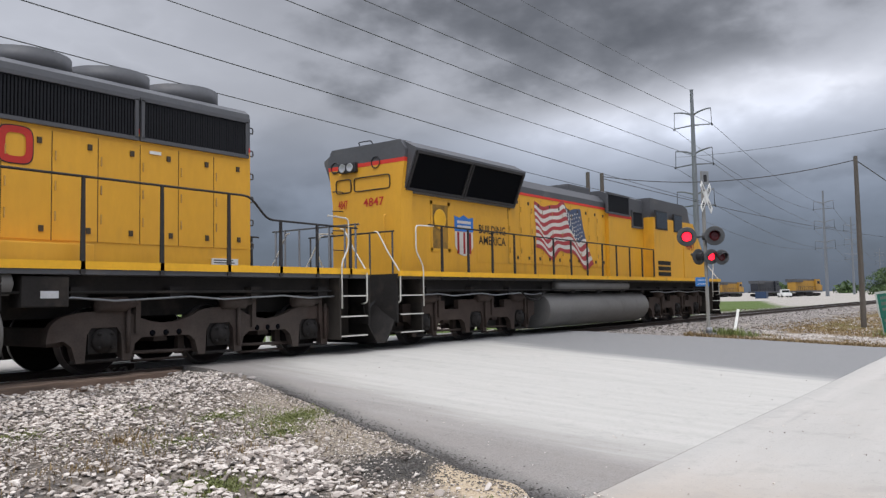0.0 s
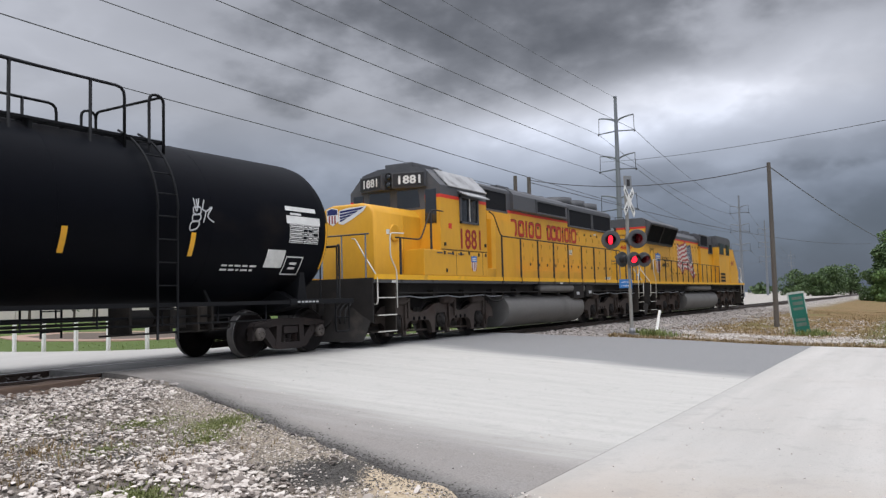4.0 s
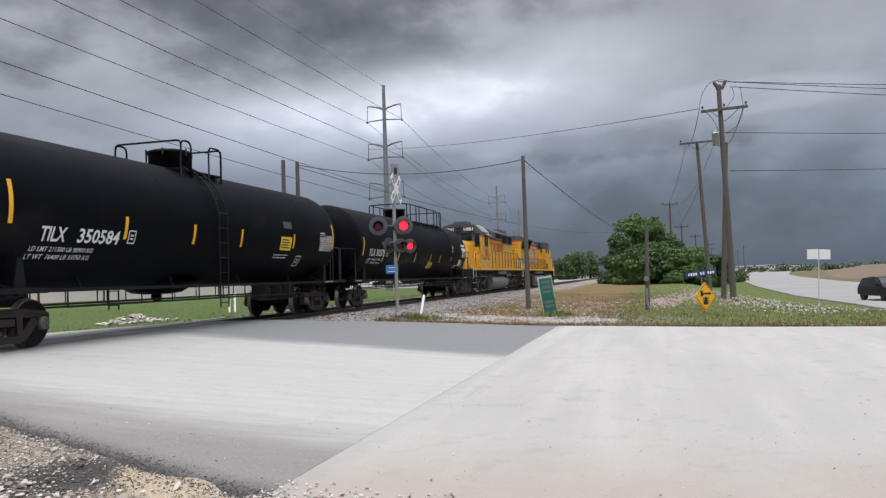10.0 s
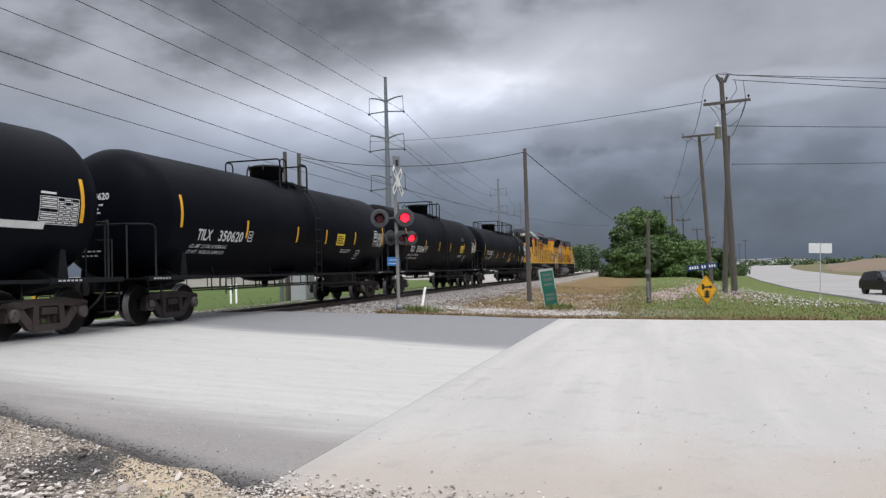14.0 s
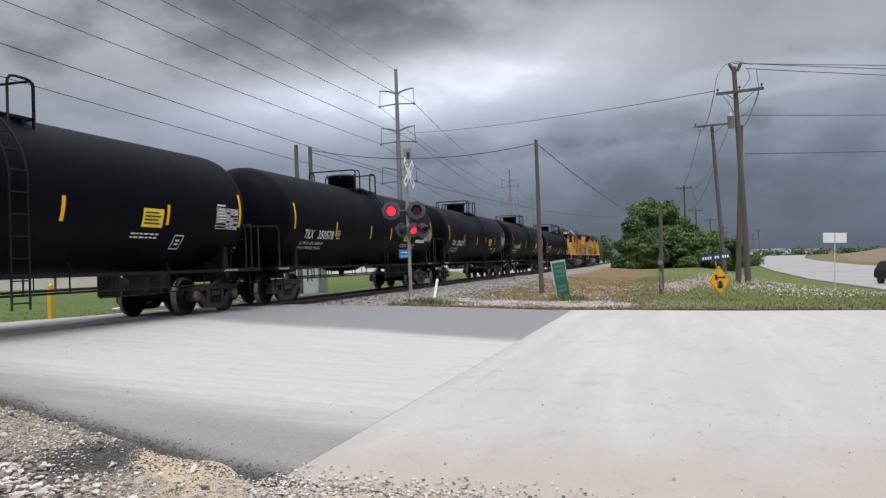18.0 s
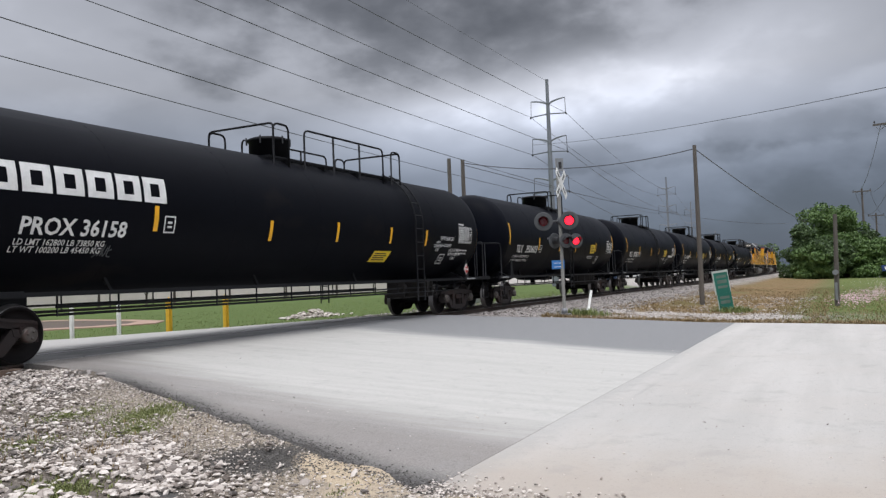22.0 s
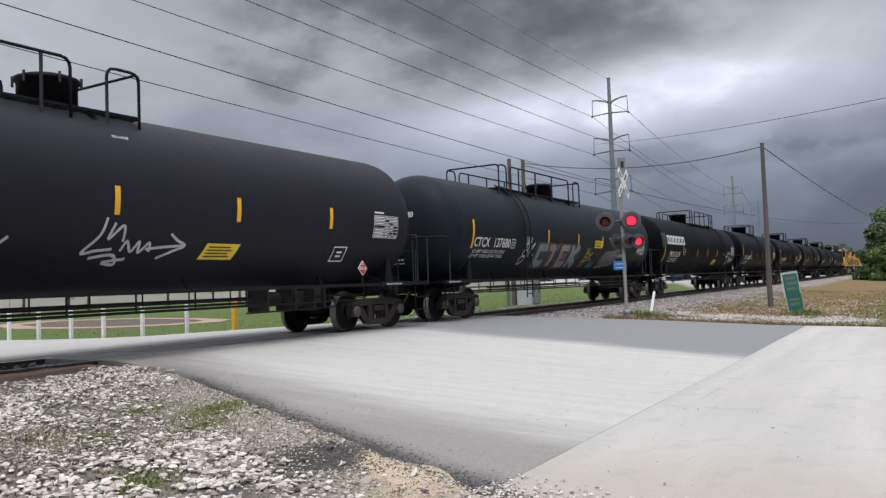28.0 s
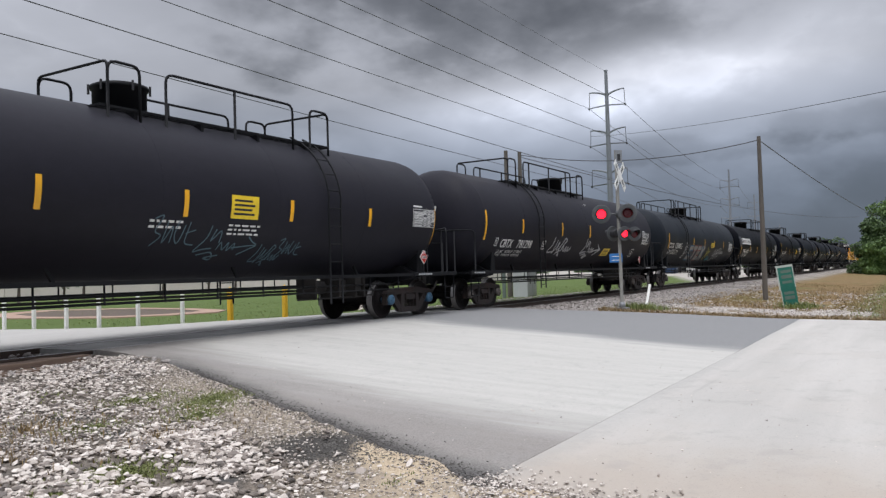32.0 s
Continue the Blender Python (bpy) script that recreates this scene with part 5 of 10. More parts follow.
            put_letters(bm, c.get("hazard", "1075"), r * 0.32, lambda p, q: at(p / r - 0.50, q / r - 0.15, 0.006), r * 1.0, 0, 0.02)
            part("number_lettering", bm, M_INK, dm)
            bm = bmesh.new()
            bm.faces.new([bm.verts.new(at(p, q + 0.55, 0.006)) for p, q in ((0, -0.18), (0.14, 0), (0, 0.2), (-0.14, 0))])
            part("symbol", bm, M_SIGNWHITE, dm)
        elif kind == "bars":           # a brand's wordmark as plain heavy blocks
            u, z, w, h, n, m = a
            for k in range(n):
                bm = bmesh.new()
                x0 = u + w * k / n
                q = w / n * 0.88
                gaps = ((0, q, 0, h * 0.24), (0, q, h * 0.76, h), (0, q * 0.30, h * 0.24, h * 0.76), (q * 0.70, q, h * 0.24, h * 0.76))
                for b0, b1, b2, b3 in gaps:
                    patch(bm, x0 + b0, x0 + b1, z + b2, z + b3, lambda p, r: on(p, r, 0.010), 0, 1, 3)
                part("wordmark_block", bm, m, car, "heavy white block of a wordmark")
        elif kind == "scrawl":         # sprayed tag: looping strokes
            u, z, w, h, m, seed, width = a
            rnd = random.Random(seed)
            for k in range(5):
                cx0, wv = u + w * (k + 0.2) / 5, w / 5
                pts = []
                ph, ph2 = rnd.random() * 6, rnd.random() * 6
                for i in range(26):
                    tq = i / 25
                    pts.append((cx0 + wv * (0.15 + 0.9 * tq + 0.35 * math.sin(ph + 9 * tq)), z + h * (0.5 + 0.42 * math.sin(ph2 + 11 * tq) + 0.12 * math.cos(ph + 23 * tq))))
                ribbon(bm, pts, width, lambda p, q: on(p, q, 0.009), 0)
            part("graffiti", bm, m, car, "sprayed looping graffiti")
        elif kind == "tag":            # sprayed tag: long swept strokes
            u, z, w, h, m, style, width = a
            for k, st in enumerate(TAGS[style]):
                curve = swept(st)
                ribbon(bm, [(u + w * p, z + h * q) for p, q in curve], width, lambda p, q: on(p, q, 0.009 + 0.0007 * k), 0)
            part("graffiti", bm, m, car, "sprayed swept graffiti tag")
        elif kind == "bubble":         # sprayed row of closed rounded loops
            u, z, w, h, m, seed, width = a
            rnd = random.Random(seed)
            for k in range(5):
                cx0, q = u + w * (k + 0.5) / 5, w / 5 * 0.62
                zz, hh = z + h * (0.42 + 0.05 * k), h * (0.42 + 0.08 * rnd.random())
                ph = rnd.random() * 6
                pts = [(cx0 + q * math.cos(b) * (1 + 0.16 * math.sin(3 * b + ph)) + 0.12 * math.sin(b), zz + hh * math.sin(b) * (1 + 0.12 * math.cos(2 * b + ph))) for b in np.linspace(0, 2 * math.pi, 25)]
                ribbon(bm, pts, width, lambda p, r: on(p, r, 0.009 + 0.001 * k), 0)
                ribbon(bm, [(cx0 - q * 0.3 + 0.2 * q * i, zz + hh * 0.5 * math.sin(1.3 * i + ph)) for i in range(4)], width * 0.8, lambda p, r: on(p, r, 0.015), 0)
            part("graffiti", bm, m, car, "sprayed outline of bubble letters")
        elif kind == "piece":          # a filled spray-painted panel of fat block shapes
            u, z, w, h = a
            rnd = random.Random(77)
            tilt = lambda p, q, lift: on(p + 0.28 + (q - z) * 0.05, q, lift)
            edge = []
            for k in range(9):
                edge.append((u + w * k / 8, z + h * (0.02 + 0.10 * rnd.random())))
            for k in range(9):
                edge.append((u + w * (8 - k) / 8, z + h * (0.88 + 0.12 * rnd.random())))
            for k in range(8):
                p0, p1, q0, q1 = edge[k], edge[k + 1], edge[17 - k], edge[16 - k]
                for i in range(5):
                    f0, f1 = i / 5, (i + 1) / 5
                    cs = [tilt(a0[0] + (b0[0] - a0[0]) * f, a0[1] + (b0[1] - a0[1]) * f, 0.006) for a0, b0, f in ((p0, q0, f0), (p1, q1, f0), (p1, q1, f1), (p0, q0, f1))]
                    bm.faces.new([bm.verts.new(v) for v in cs])
            gp = part("graffiti", bm, M_GRAFP, car, "faded panel of fat sprayed letters")
            for k, m in enumerate((M_GRAFB, M_GRAFR, M_GRAFR, M_GRAFB)):
                x0, q = u + w * (0.035 + 0.245 * k), w * 0.205
                strokes = (((1.0, 0.84), (0.16, 0.84), (0.16, 0.16), (1.0, 0.16)), ((0.0, 0.86), (1.0, 0.86), (0.5, 0.86), (0.5, 0.05)), ((1.0, 0.86), (0.16, 0.86), (0.16, 0.5), (0.85, 0.5), (0.16, 0.5), (0.16, 0.14), (1.0, 0.14)), ((0.18, 1.0), (0.18, 0.5), (0.95, 0.95), (0.3, 0.5), (1.0, 0.05), (0.18, 0.5), (0.18, 0.0)))[k]
                fine = [(x0 + q * (a0 + (b0 - a0) * i / 3), z + h * (0.10 + 0.80 * (a1 + (b1 - a1) * i / 3))) for (a0, a1), (b0, b1) in zip(strokes, strokes[1:]) for i in range(4)]
                bm = bmesh.new()
                ribbon(bm, fine, 0.30, lambda p, r: tilt(p, r, 0.009), 0)
                stuff(part("outline", bm, m, gp))
                bm = bmesh.new()
                ribbon(bm, fine, 0.20, lambda p, r: tilt(p, r, 0.013), 0)
                part("letter", bm, M_GRAFL, gp)
    return car, mid


def run(t):
    """How far the train has gone since the start: about 5.6 m a second, a little slower at the end."""
    q = t / 32
    s = 0.0
    for k in (-358.716, 1255.127, -1628.692, 920.914, -188.248, -6.343, 183.491, 0.001):
        s = s * q + k
    return s


def tilx(c0, c1, number, b0, b1, tone, extra, mat=None, label="", fit=(-1.37, 0.92, -1.0, 0.90, -0.25, -0.75, 3.25), weights=("LD LMT 211500 LB 95900 KG", "LT WT  76400 LB 33750 KG")):
    """A short general-purpose tank car; all of this kind carry their marks in the same places."""
    o = (b0 + b1) / 2
    return dict(c0=c0, c1=c1, b0=b0, b1=b1, e0=c0 + 0.62, e1=c1 - 0.62, R=1.55, ZC=2.60, mat=mat or M_BLACK, tone=tone,
                lad=o + fit[4], dome=(o + fit[2] + 0.35, o + fit[2] + 1.5), dome_r=0.57, plat=(o + fit[2], o + fit[3]), rails=[(o + fit[2], o + fit[2] + 0.45, ()), (o + fit[3] - 0.62, o + fit[3] - 0.02, ())], sump=o + fit[5], rail_h=0.58,
                strips=[(o - 7.08, 2.25, 3.02), (o - 3.95, 2.10, 2.57), (o + fit[0], 2.08, 2.55), (o + fit[1], 2.08, 2.55), (o + 4.13, 2.13, 2.57), (o + 7.2, 2.18, 3.03)],
                marks=[("text", "TILX", o - 6.34, 1.99, 0.26, 0.66), ("text", number, o - 5.37, 1.99, 0.26, 1.24), ("text", weights[0], o - 6.5, 1.80, 0.085, 1.7), ("text", weights[1], o - 6.52, 1.66, 0.085, 1.7), ("frame", o - 3.84, 2.01, 0.24, 0.28),
                       ("placard", o + fit[6], 2.06, 0.72, 0.40, 0.0), ("grid", o + 6.1, 2.12, 1.0, 0.50), ("lines", o + 3.0, 1.90, 0.95, 0.04, 2), ("frame", o + 4.55, 1.60, 0.36, 0.32)] + extra,
                head="TILX " + number, label=label)


CARS = [
    dict(c0=-28.93, c1=-8.55, b0=-27.0, b1=-10.46, e0=-28.25, e1=-9.2, R=1.50, ZC=2.55, mat=M_BLACKB, tone="brown", lad=-13.95, dome=(-19.4, -18.14), plat=(-19.77, -13.5), rails=[(-19.77, -14.29, (-19.18, -18.22, -17.68, -16.24, -14.92)), (-13.8, -13.5, ())], low_pipe=True, rail_h=0.66, dome_r=0.55,
         strips=[(-27.2, 2.05, 2.75), (-24.74, 1.84, 2.36), (-22.68, 1.84, 2.32), (-20.18, 1.85, 2.28), (-17.53, 1.87, 2.28), (-15.69, 1.87, 2.26), (-13.3, 1.9, 2.3), (-9.75, 1.75, 2.7)],
         marks=[("text", "TILX 302375", -26.55, 2.06, 0.26, 1.85), ("text", "LD LMT   156100 LB  70800 KG", -26.6, 1.88, 0.075, 1.7), ("text", "LT WT    106900 LB  48500 KG", -26.66, 1.75, 0.075, 1.7), ("frame", -24.46, 2.06, 0.26, 0.36), ("placard", -17.75, 1.6, 0.80, 0.28, 0.08), ("grid", -10.9, 2.25, 0.85, 0.5), ("block", -11.0, 2.62, 1.0, 0.16, M_WHITE), ("block", -11.0, 2.88, 0.9, 0.09, M_WHITE),
                ("frame", -10.9, 1.62, 0.5, 0.36), ("block", -11.45, 1.75, 0.5, 0.34, M_WHITE), ("lines", -12.5, 1.75, 0.9, 0.04, 2), ("tag", -13.4, 2.3, 0.55, 0.6, M_GRAFW, "totem", 0.026), ("tag", -22.2, 1.72, 1.8, 0.55, M_GRAFG, "script", 0.022), ("tag", -19.2, 1.72, 1.5, 0.55, M_GRAFG, "script", 0.022), ("tag", -24.3, 1.75, 1.15, 0.5, M_GRAFG, "swash", 0.022)],
         label="long black tank car with yellow strips and faint graffiti"),
    tilx(-46.36, -28.93, "350584", -44.35, -30.87, "brown", [("block", -34.2, 2.72, 0.55, 0.20, M_GRAFG)], M_BLACKB, "black tank car with rusty top and yellow reflectors"),
    tilx(-64.0, -46.36, "350620", -62.0, -48.37, "brown", [], None, "clean black tank car with white lettering", (-0.78, 1.46, -0.76, 1.25, 0.5, -0.1, 2.40), ("LD LMT 211300 LB 95850 KG", "LT WT  74700 LB 33890 KG")),
    tilx(-81.65, -64.0, "350578", -79.64, -66.0, "dusty", [("block", -67.9, 2.02, 1.35, 0.13, M_WHITE)], None, "black tank car with a white stripe at one end", (-0.68, 1.58, -0.70, 1.45, 0.54, -0.09, 3.3), ("LD LMT 211000 LB 95800 KG", "LT WT  74800 LB 33980 KG")),
    tilx(-98.97, -81.65, "350603", -97.0, -83.64, "brown", [], None, "black tank car, dust on its shoulders"),
    dict(c0=-118.95, c1=-98.97, b0=-117.0, b1=-100.94, e0=-118.45, e1=-99.65, R=1.545, ZC=2.575, mat=M_BLACKB, tone="brown", lad=-104.5, dome=(-109.6, -108.3), plat=(-109.95, -104.27), head="PROX 36158", rails=[(-109.95, -109.4, ()), (-108.8, -105.2, (-107.6, -106.4)), (-104.75, -104.27, ())], low_pipe=True, rail_h=0.62,
         strips=[(-117.48, 1.70, 2.56), (-113.95, 2.1, 2.54), (-110.81, 2.02, 2.44), (-108.34, 2.06, 2.52), (-105.85, 2.08, 2.50), (-103.84, 2.06, 2.50), (-100.1, 1.75, 2.7)],
         marks=[("bars", -117.08, 2.59, 3.42, 0.44, 6, M_WHITE), ("text", "PROX 36158", -116.52, 1.98, 0.25, 1.95), ("text", "LD LMT 162800 LB 73850 KG", -116.56, 1.82, 0.09, 1.62), ("text", "LT WT 100200 LB 45450 KG", -116.6, 1.71, 0.09, 1.62), ("frame", -113.76, 2.08, 0.26, 0.30), ("placard", -106.6, 1.6, 0.85, 0.28, 0.10),
                ("grid", -101.7, 2.2, 0.95, 0.5), ("frame", -102.75, 1.56, 0.36, 0.28), ("lines", -101.7, 1.95, 0.8, 0.05, 2), ("diamond", -118.60, 1.42, 0.19, -0.62), ("diamond", -101.16, 1.37, 0.17), ("text", "LIQUEFIED", -102.24, 1.93, 0.085, 0.75), ("text", "PETROLEUM", -102.24, 1.81, 0.085, 0.88), ("text", "GAS", -101.95, 1.69, 0.085, 0.3), ("text", "NON", -103.18, 2.15, 0.08, 0.25), ("text", "ODORIZED", -103.32, 2.04, 0.08, 0.53), ("text", "GAS", -103.15, 1.93, 0.08, 0.22), ("text", "PETROLEUM GAS", -102.95, 2.25, 0.11, 0.9), ("text", "NON-ODORIZED", -102.9, 2.06, 0.09, 0.75), ("block", -117.86, 2.42, 0.66, 0.72, M_GRAFD), ("tag", -115.1, 1.62, 0.36, 0.26, M_GRAFG, "swash", 0.02)],
         label="long black tank car with a big white wordmark"),
    dict(c0=-139.1, c1=-118.95, b0=-137.1, b1=-120.9, e0=-138.4, e1=-119.6, R=1.53, ZC=2.60, head="CTCX 137680", mat=M_BLUEBLK, tone="brown", lad=-133.66, dome=(-129.65, -128.37), plat=(-134.2, -127.32), rails=[(-134.2, -133.65, ()), (-133.38, -128.42, (-132.74, -131.41, -129.99)), (-127.95, -127.32, ())], low_pipe=True,
         strips=[(-137.0, 2.0, 2.8), (-131.74, 2.24, 2.70), (-129.01, 2.2, 2.65), (-126.43, 2.22, 2.64), (-123.69, 2.22, 2.62), (-120.21, 1.95, 2.85)],
         marks=[("text", "CTCX", -136.92, 2.06, 0.26, 0.95), ("text", "137680", -135.72, 2.06, 0.26, 1.1), ("text", "LD LMT 165700 LBS 75 150 KG", -136.88, 1.88, 0.095, 2.0), ("text", "LT WT  97300 LBS 44 150 KG", -136.94, 1.75, 0.095, 2.0), ("frame", -134.52, 2.04, 0.26, 0.28),
                ("tag", -133.6, 1.52, 0.9, 0.92, M_GRAFW, "totem", 0.045), ("piece", -132.94, 1.38, 3.95, 0.95), ("placard", -127.27, 2.19, 0.80, 0.28, 0.0), ("tag", -128.15, 1.46, 0.95, 0.72, M_GRAFY, "totem", 0.035), ("tag", -127.3, 1.42, 0.62, 0.26, M_GRAFC, "script", 0.03), ("bubble", -126.1, 1.45, 1.75, 0.68, M_GRAFW, 35, 0.03), ("scrawl", -124.3, 1.82, 0.75, 0.18, M_GRAFW, 36, 0.02), ("grid", -121.95, 2.02, 1.05, 0.5)],
         label="slate-black tank car with a faded graffiti panel"),
    dict(c0=-158.53, c1=-139.1, b0=-156.5, b1=-141.05, e0=-158.05, e1=-139.75, R=1.56, ZC=2.61, mat=M_BROWNBLK, tone="brown", lad=-153.4, dome=(-149.4, -148.0), plat=(-154.36, -147.65), head="CBTX 781298", rails=[(-154.36, -153.77, ()), (-153.18, -148.92, (-152.72, -151.01, -149.4)), (-148.27, -147.65, ())], low_pipe=True,
         strips=[(-157.14, 2.02, 2.88), (-154.60, 2.28, 2.72), (-151.32, 2.28, 2.74), (-148.55, 2.29, 2.74), (-145.98, 2.30, 2.74), (-143.32, 2.28, 2.72), (-140.15, 1.8, 2.75)],
         marks=[("text", "CBTX", -156.02, 1.83, 0.24, 0.86), ("text", "781298", -154.82, 1.83, 0.24, 1.1), ("text", "LD LMT  162300 LB   73600 KG", -156.05, 1.67, 0.08, 1.8), ("text", "LT WT  100700 LB   45700 KG", -156.1, 1.56, 0.08, 1.8), ("frame", -156.38, 1.86, 0.18, 0.24), ("frame", -152.88, 1.80, 0.28, 0.28), ("tag", -152.2, 1.60, 2.0, 0.62, M_GRAFW, "script", 0.045), ("tag", -149.05, 1.52, 1.95, 0.72, M_GRAFW, "arrow", 0.045), ("text", "FILL VALVE", -148.4, 3.55, 0.05, 0.3), ("placard", -146.7, 1.62, 0.8, 0.28, 0.10), ("grid", -141.78, 2.15, 0.95, 0.5), ("frame", -143.05, 1.6, 0.45, 0.32), ("diamond", -142.2, 1.44, 0.17)],
         label="brown-black tank car with white tags"),
    dict(c0=-178.6, c1=-158.53, b0=-176.6, b1=-160.56, e0=-177.9, e1=-159.35, R=1.53, ZC=2.60, mat=M_BROWNBLK, tone="brown", wheel=WHEEL_B, hazard="1265", lad=-164.24, dome=(-168.9, -167.69), plat=(-169.24, -163.57), rails=[(-169.24, -168.61, ()), (-168.06, -164.74, (-166.41,)), (-164.19, -163.57, ())], low_pipe=True,
         strips=[(-173.5, 2.15, 2.65), (-170.82, 2.15, 2.65), (-168.14, 2.17, 2.63), (-165.46, 2.2, 2.62), (-162.81, 2.2, 2.6), (-159.9, 1.85, 2.75)],
         marks=[("placard", -167.1, 2.19, 0.70, 0.43, 0.0), ("lines", -168.85, 2.06, 0.7, 0.05, 2), ("lines", -167.1, 2.05, 0.8, 0.04, 3), ("grid", -161.0, 2.27, 1.03, 0.43), ("tag", -168.75, 1.62, 0.95, 0.55, M_GRAFS, "swash", 0.022), ("tag", -167.75, 1.45, 1.5, 0.6, M_GRAFS, "arrow", 0.024), ("tag", -166.2, 1.35, 0.75, 0.4, M_GRAFS, "script", 0.02), ("tag", -165.6, 1.5, 0.7, 0.36, M_GRAFS, "swash", 0.02), ("diamond", -160.52, 1.5, 0.18)],
         label="brown-black tank car with blue scribbled graffiti"),
]
TRAIN = [tank_car(c) for c in CARS]


# ---------------- the two locomotives ----------------
def loco_truck_mesh(mat, cast):
    """Six-wheel truck frame: side castings arched over the axles with pedestal legs, journal boxes, brake cylinders, cross beams."""
    bm = bmesh.new()
    top = [(-2.95, 0.50), (-2.90, 0.78), (-2.62, 0.93), (-1.75, 0.95), (-1.45, 0.80), (-1.04, 0.72), (-0.62, 0.80), (-0.35, 0.96), (0.35, 0.96), (0.62, 0.80), (1.04, 0.72), (1.45, 0.80), (1.75, 0.95), (2.62, 0.93), (2.90, 0.78), (2.95, 0.50)]
    if not cast:
        top = [(-2.85, 0.55), (-2.85, 0.92), (-1.75, 0.98), (-1.30, 0.98), (-1.30, 0.78), (-0.75, 0.78), (-0.75, 1.0), (0.75, 1.0), (0.75, 0.78), (1.30, 0.78), (1.30, 0.98), (1.75, 0.98), (2.85, 0.92), (2.85, 0.55)]
    else:
        for _ in range(2):              # the casting's top swoops, with no sharp corners
            top = [top[0]] + [q for (a, b), (c, d) in zip(top, top[1:]) for q in ((0.75 * a + 0.25 * c, 0.75 * b + 0.25 * d), (0.25 * a + 0.75 * c, 0.25 * b + 0.75 * d))] + [top[-1]]
    low = []
    for x in (2.08, 0.0, -2.08):
        low += [(x + 0.62, 0.53), (x + 0.50, 0.44), (x + 0.43, 0.20), (x + 0.30, 0.20), (x + 0.27, 0.60), (x + 0.20, 0.70), (x - 0.20, 0.70), (x - 0.27, 0.60), (x - 0.30, 0.20), (x - 0.43, 0.20), (x - 0.50, 0.44), (x - 0.62, 0.53)]
    for s in (-1, 1):
        slab(bm, top + low, s * 1.02, s * 1.16)
        for x in (-2.08, 0.0, 2.08):                # journal boxes, caps with their bolts, coil springs over them
            y0, y1 = sorted((s * 1.00, s * 1.12))
            box(bm, x - 0.23, x + 0.23, y0, y1, 0.32, 0.70, 1)
            lathe(bm, [(s * 1.10, 0.19), (s * 1.19, 0.18), (s * 1.20, 0.11), (s * 1.24, 0.10), (s * 1.25, 0.02)], "y", 16, 1, (x, 0, 0.508))
            for k in range(4):
                a = math.pi / 4 + math.pi / 2 * k
                lathe(bm, [(s * 1.19, 0.03), (s * 1.22, 0.03), (s * 1.22, 0.005)], "y", 6, 1, (x + 0.145 * math.cos(a), 0, 0.508 + 0.145 * math.sin(a)))
            tube(bm, [(x - 0.5, s * 1.10, 0.21), (x + 0.5, s * 1.10, 0.21)], 0.028, 5, 1)
            tube(bm, [(x + 0.36, s * 1.20, 0.30), (x + 0.36, s * 1.20, 0.98)], 0.035, 6)
        for x in (-2.15, 0.35, 2.15):               # brake cylinders
            lathe(bm, [(-0.30, 0.04), (-0.28, 0.115), (0.20, 0.115), (0.22, 0.07), (0.40, 0.05)], "x", 14, 0, (x * 0.9, s * 1.16, 1.04))
            box(bm, x * 0.9 + 0.34, x * 0.9 + 0.42, s * 1.16 - 0.05, s * 1.16 + 0.05, 0.60, 1.10)
        for x in (-1.04, 1.04):                     # brake rods and shoe hangers
            tube(bm, [(x - 0.75, s * 1.0, 0.30), (x + 0.75, s * 1.0, 0.27)], 0.03, 5)
            tube(bm, [(x - 0.45, s * 0.92, 0.16), (x + 0.55, s * 0.92, 0.16)], 0.024, 5)
            for q in (-0.45, 0.45):
                box(bm, x + q - 0.06, x + q + 0.06, s * 0.86 - 0.05, s * 0.86 + 0.05, 0.22, 0.74)
            for q in (-0.24, 0, 0.24):
                if cast:
                    lathe(bm, [(s * 1.155, 0.05), (s * 1.166, 0.05), (s * 1.166, 0.01)], "y", 10, 2, (x + q, 0, 0.585))
    for x in (-1.05, 1.05, -2.75, 2.75):
        box(bm, x - 0.12, x + 0.12, -1.02, 1.02, 0.45, 0.72)
    bmesh.ops.recalc_face_normals(bm, faces=bm.faces[:])
    return mesh_of("truck_frame", bm, [mat, M_UNDER, M_GRILLE])


LTRUCK = {"a": loco_truck_mesh(M_TRUCK, True), "b": loco_truck_mesh(M_TRUCKR, False)}


def loco_truck(loco, x, kind):
    tr = part("truck", LTRUCK[kind], None, loco, "six-wheeled truck caked in dust", m=pose(x, 0, 0))
    for q in (-2.08, 0.0, 2.08):
        w = part("wheelset", WHEEL_L, None, tr, m=pose(q, 0, 0.508))
        ROLLING.append((w, q, 0.508))


WORD_SHAPES = ((-0.10, 0.38, 0), (0.48, 0.93, 0), (1.06, 1.16, 1), (1.28, 1.69, 0), (1.81, 2.28, 0), (2.76, 3.09, 0), (3.12, 3.60, 0), (3.63, 4.02, 0), (4.14, 4.23, 1), (4.34, 4.72, 0), (4.80, 4.89, 1), (4.98, 5.45, 0))


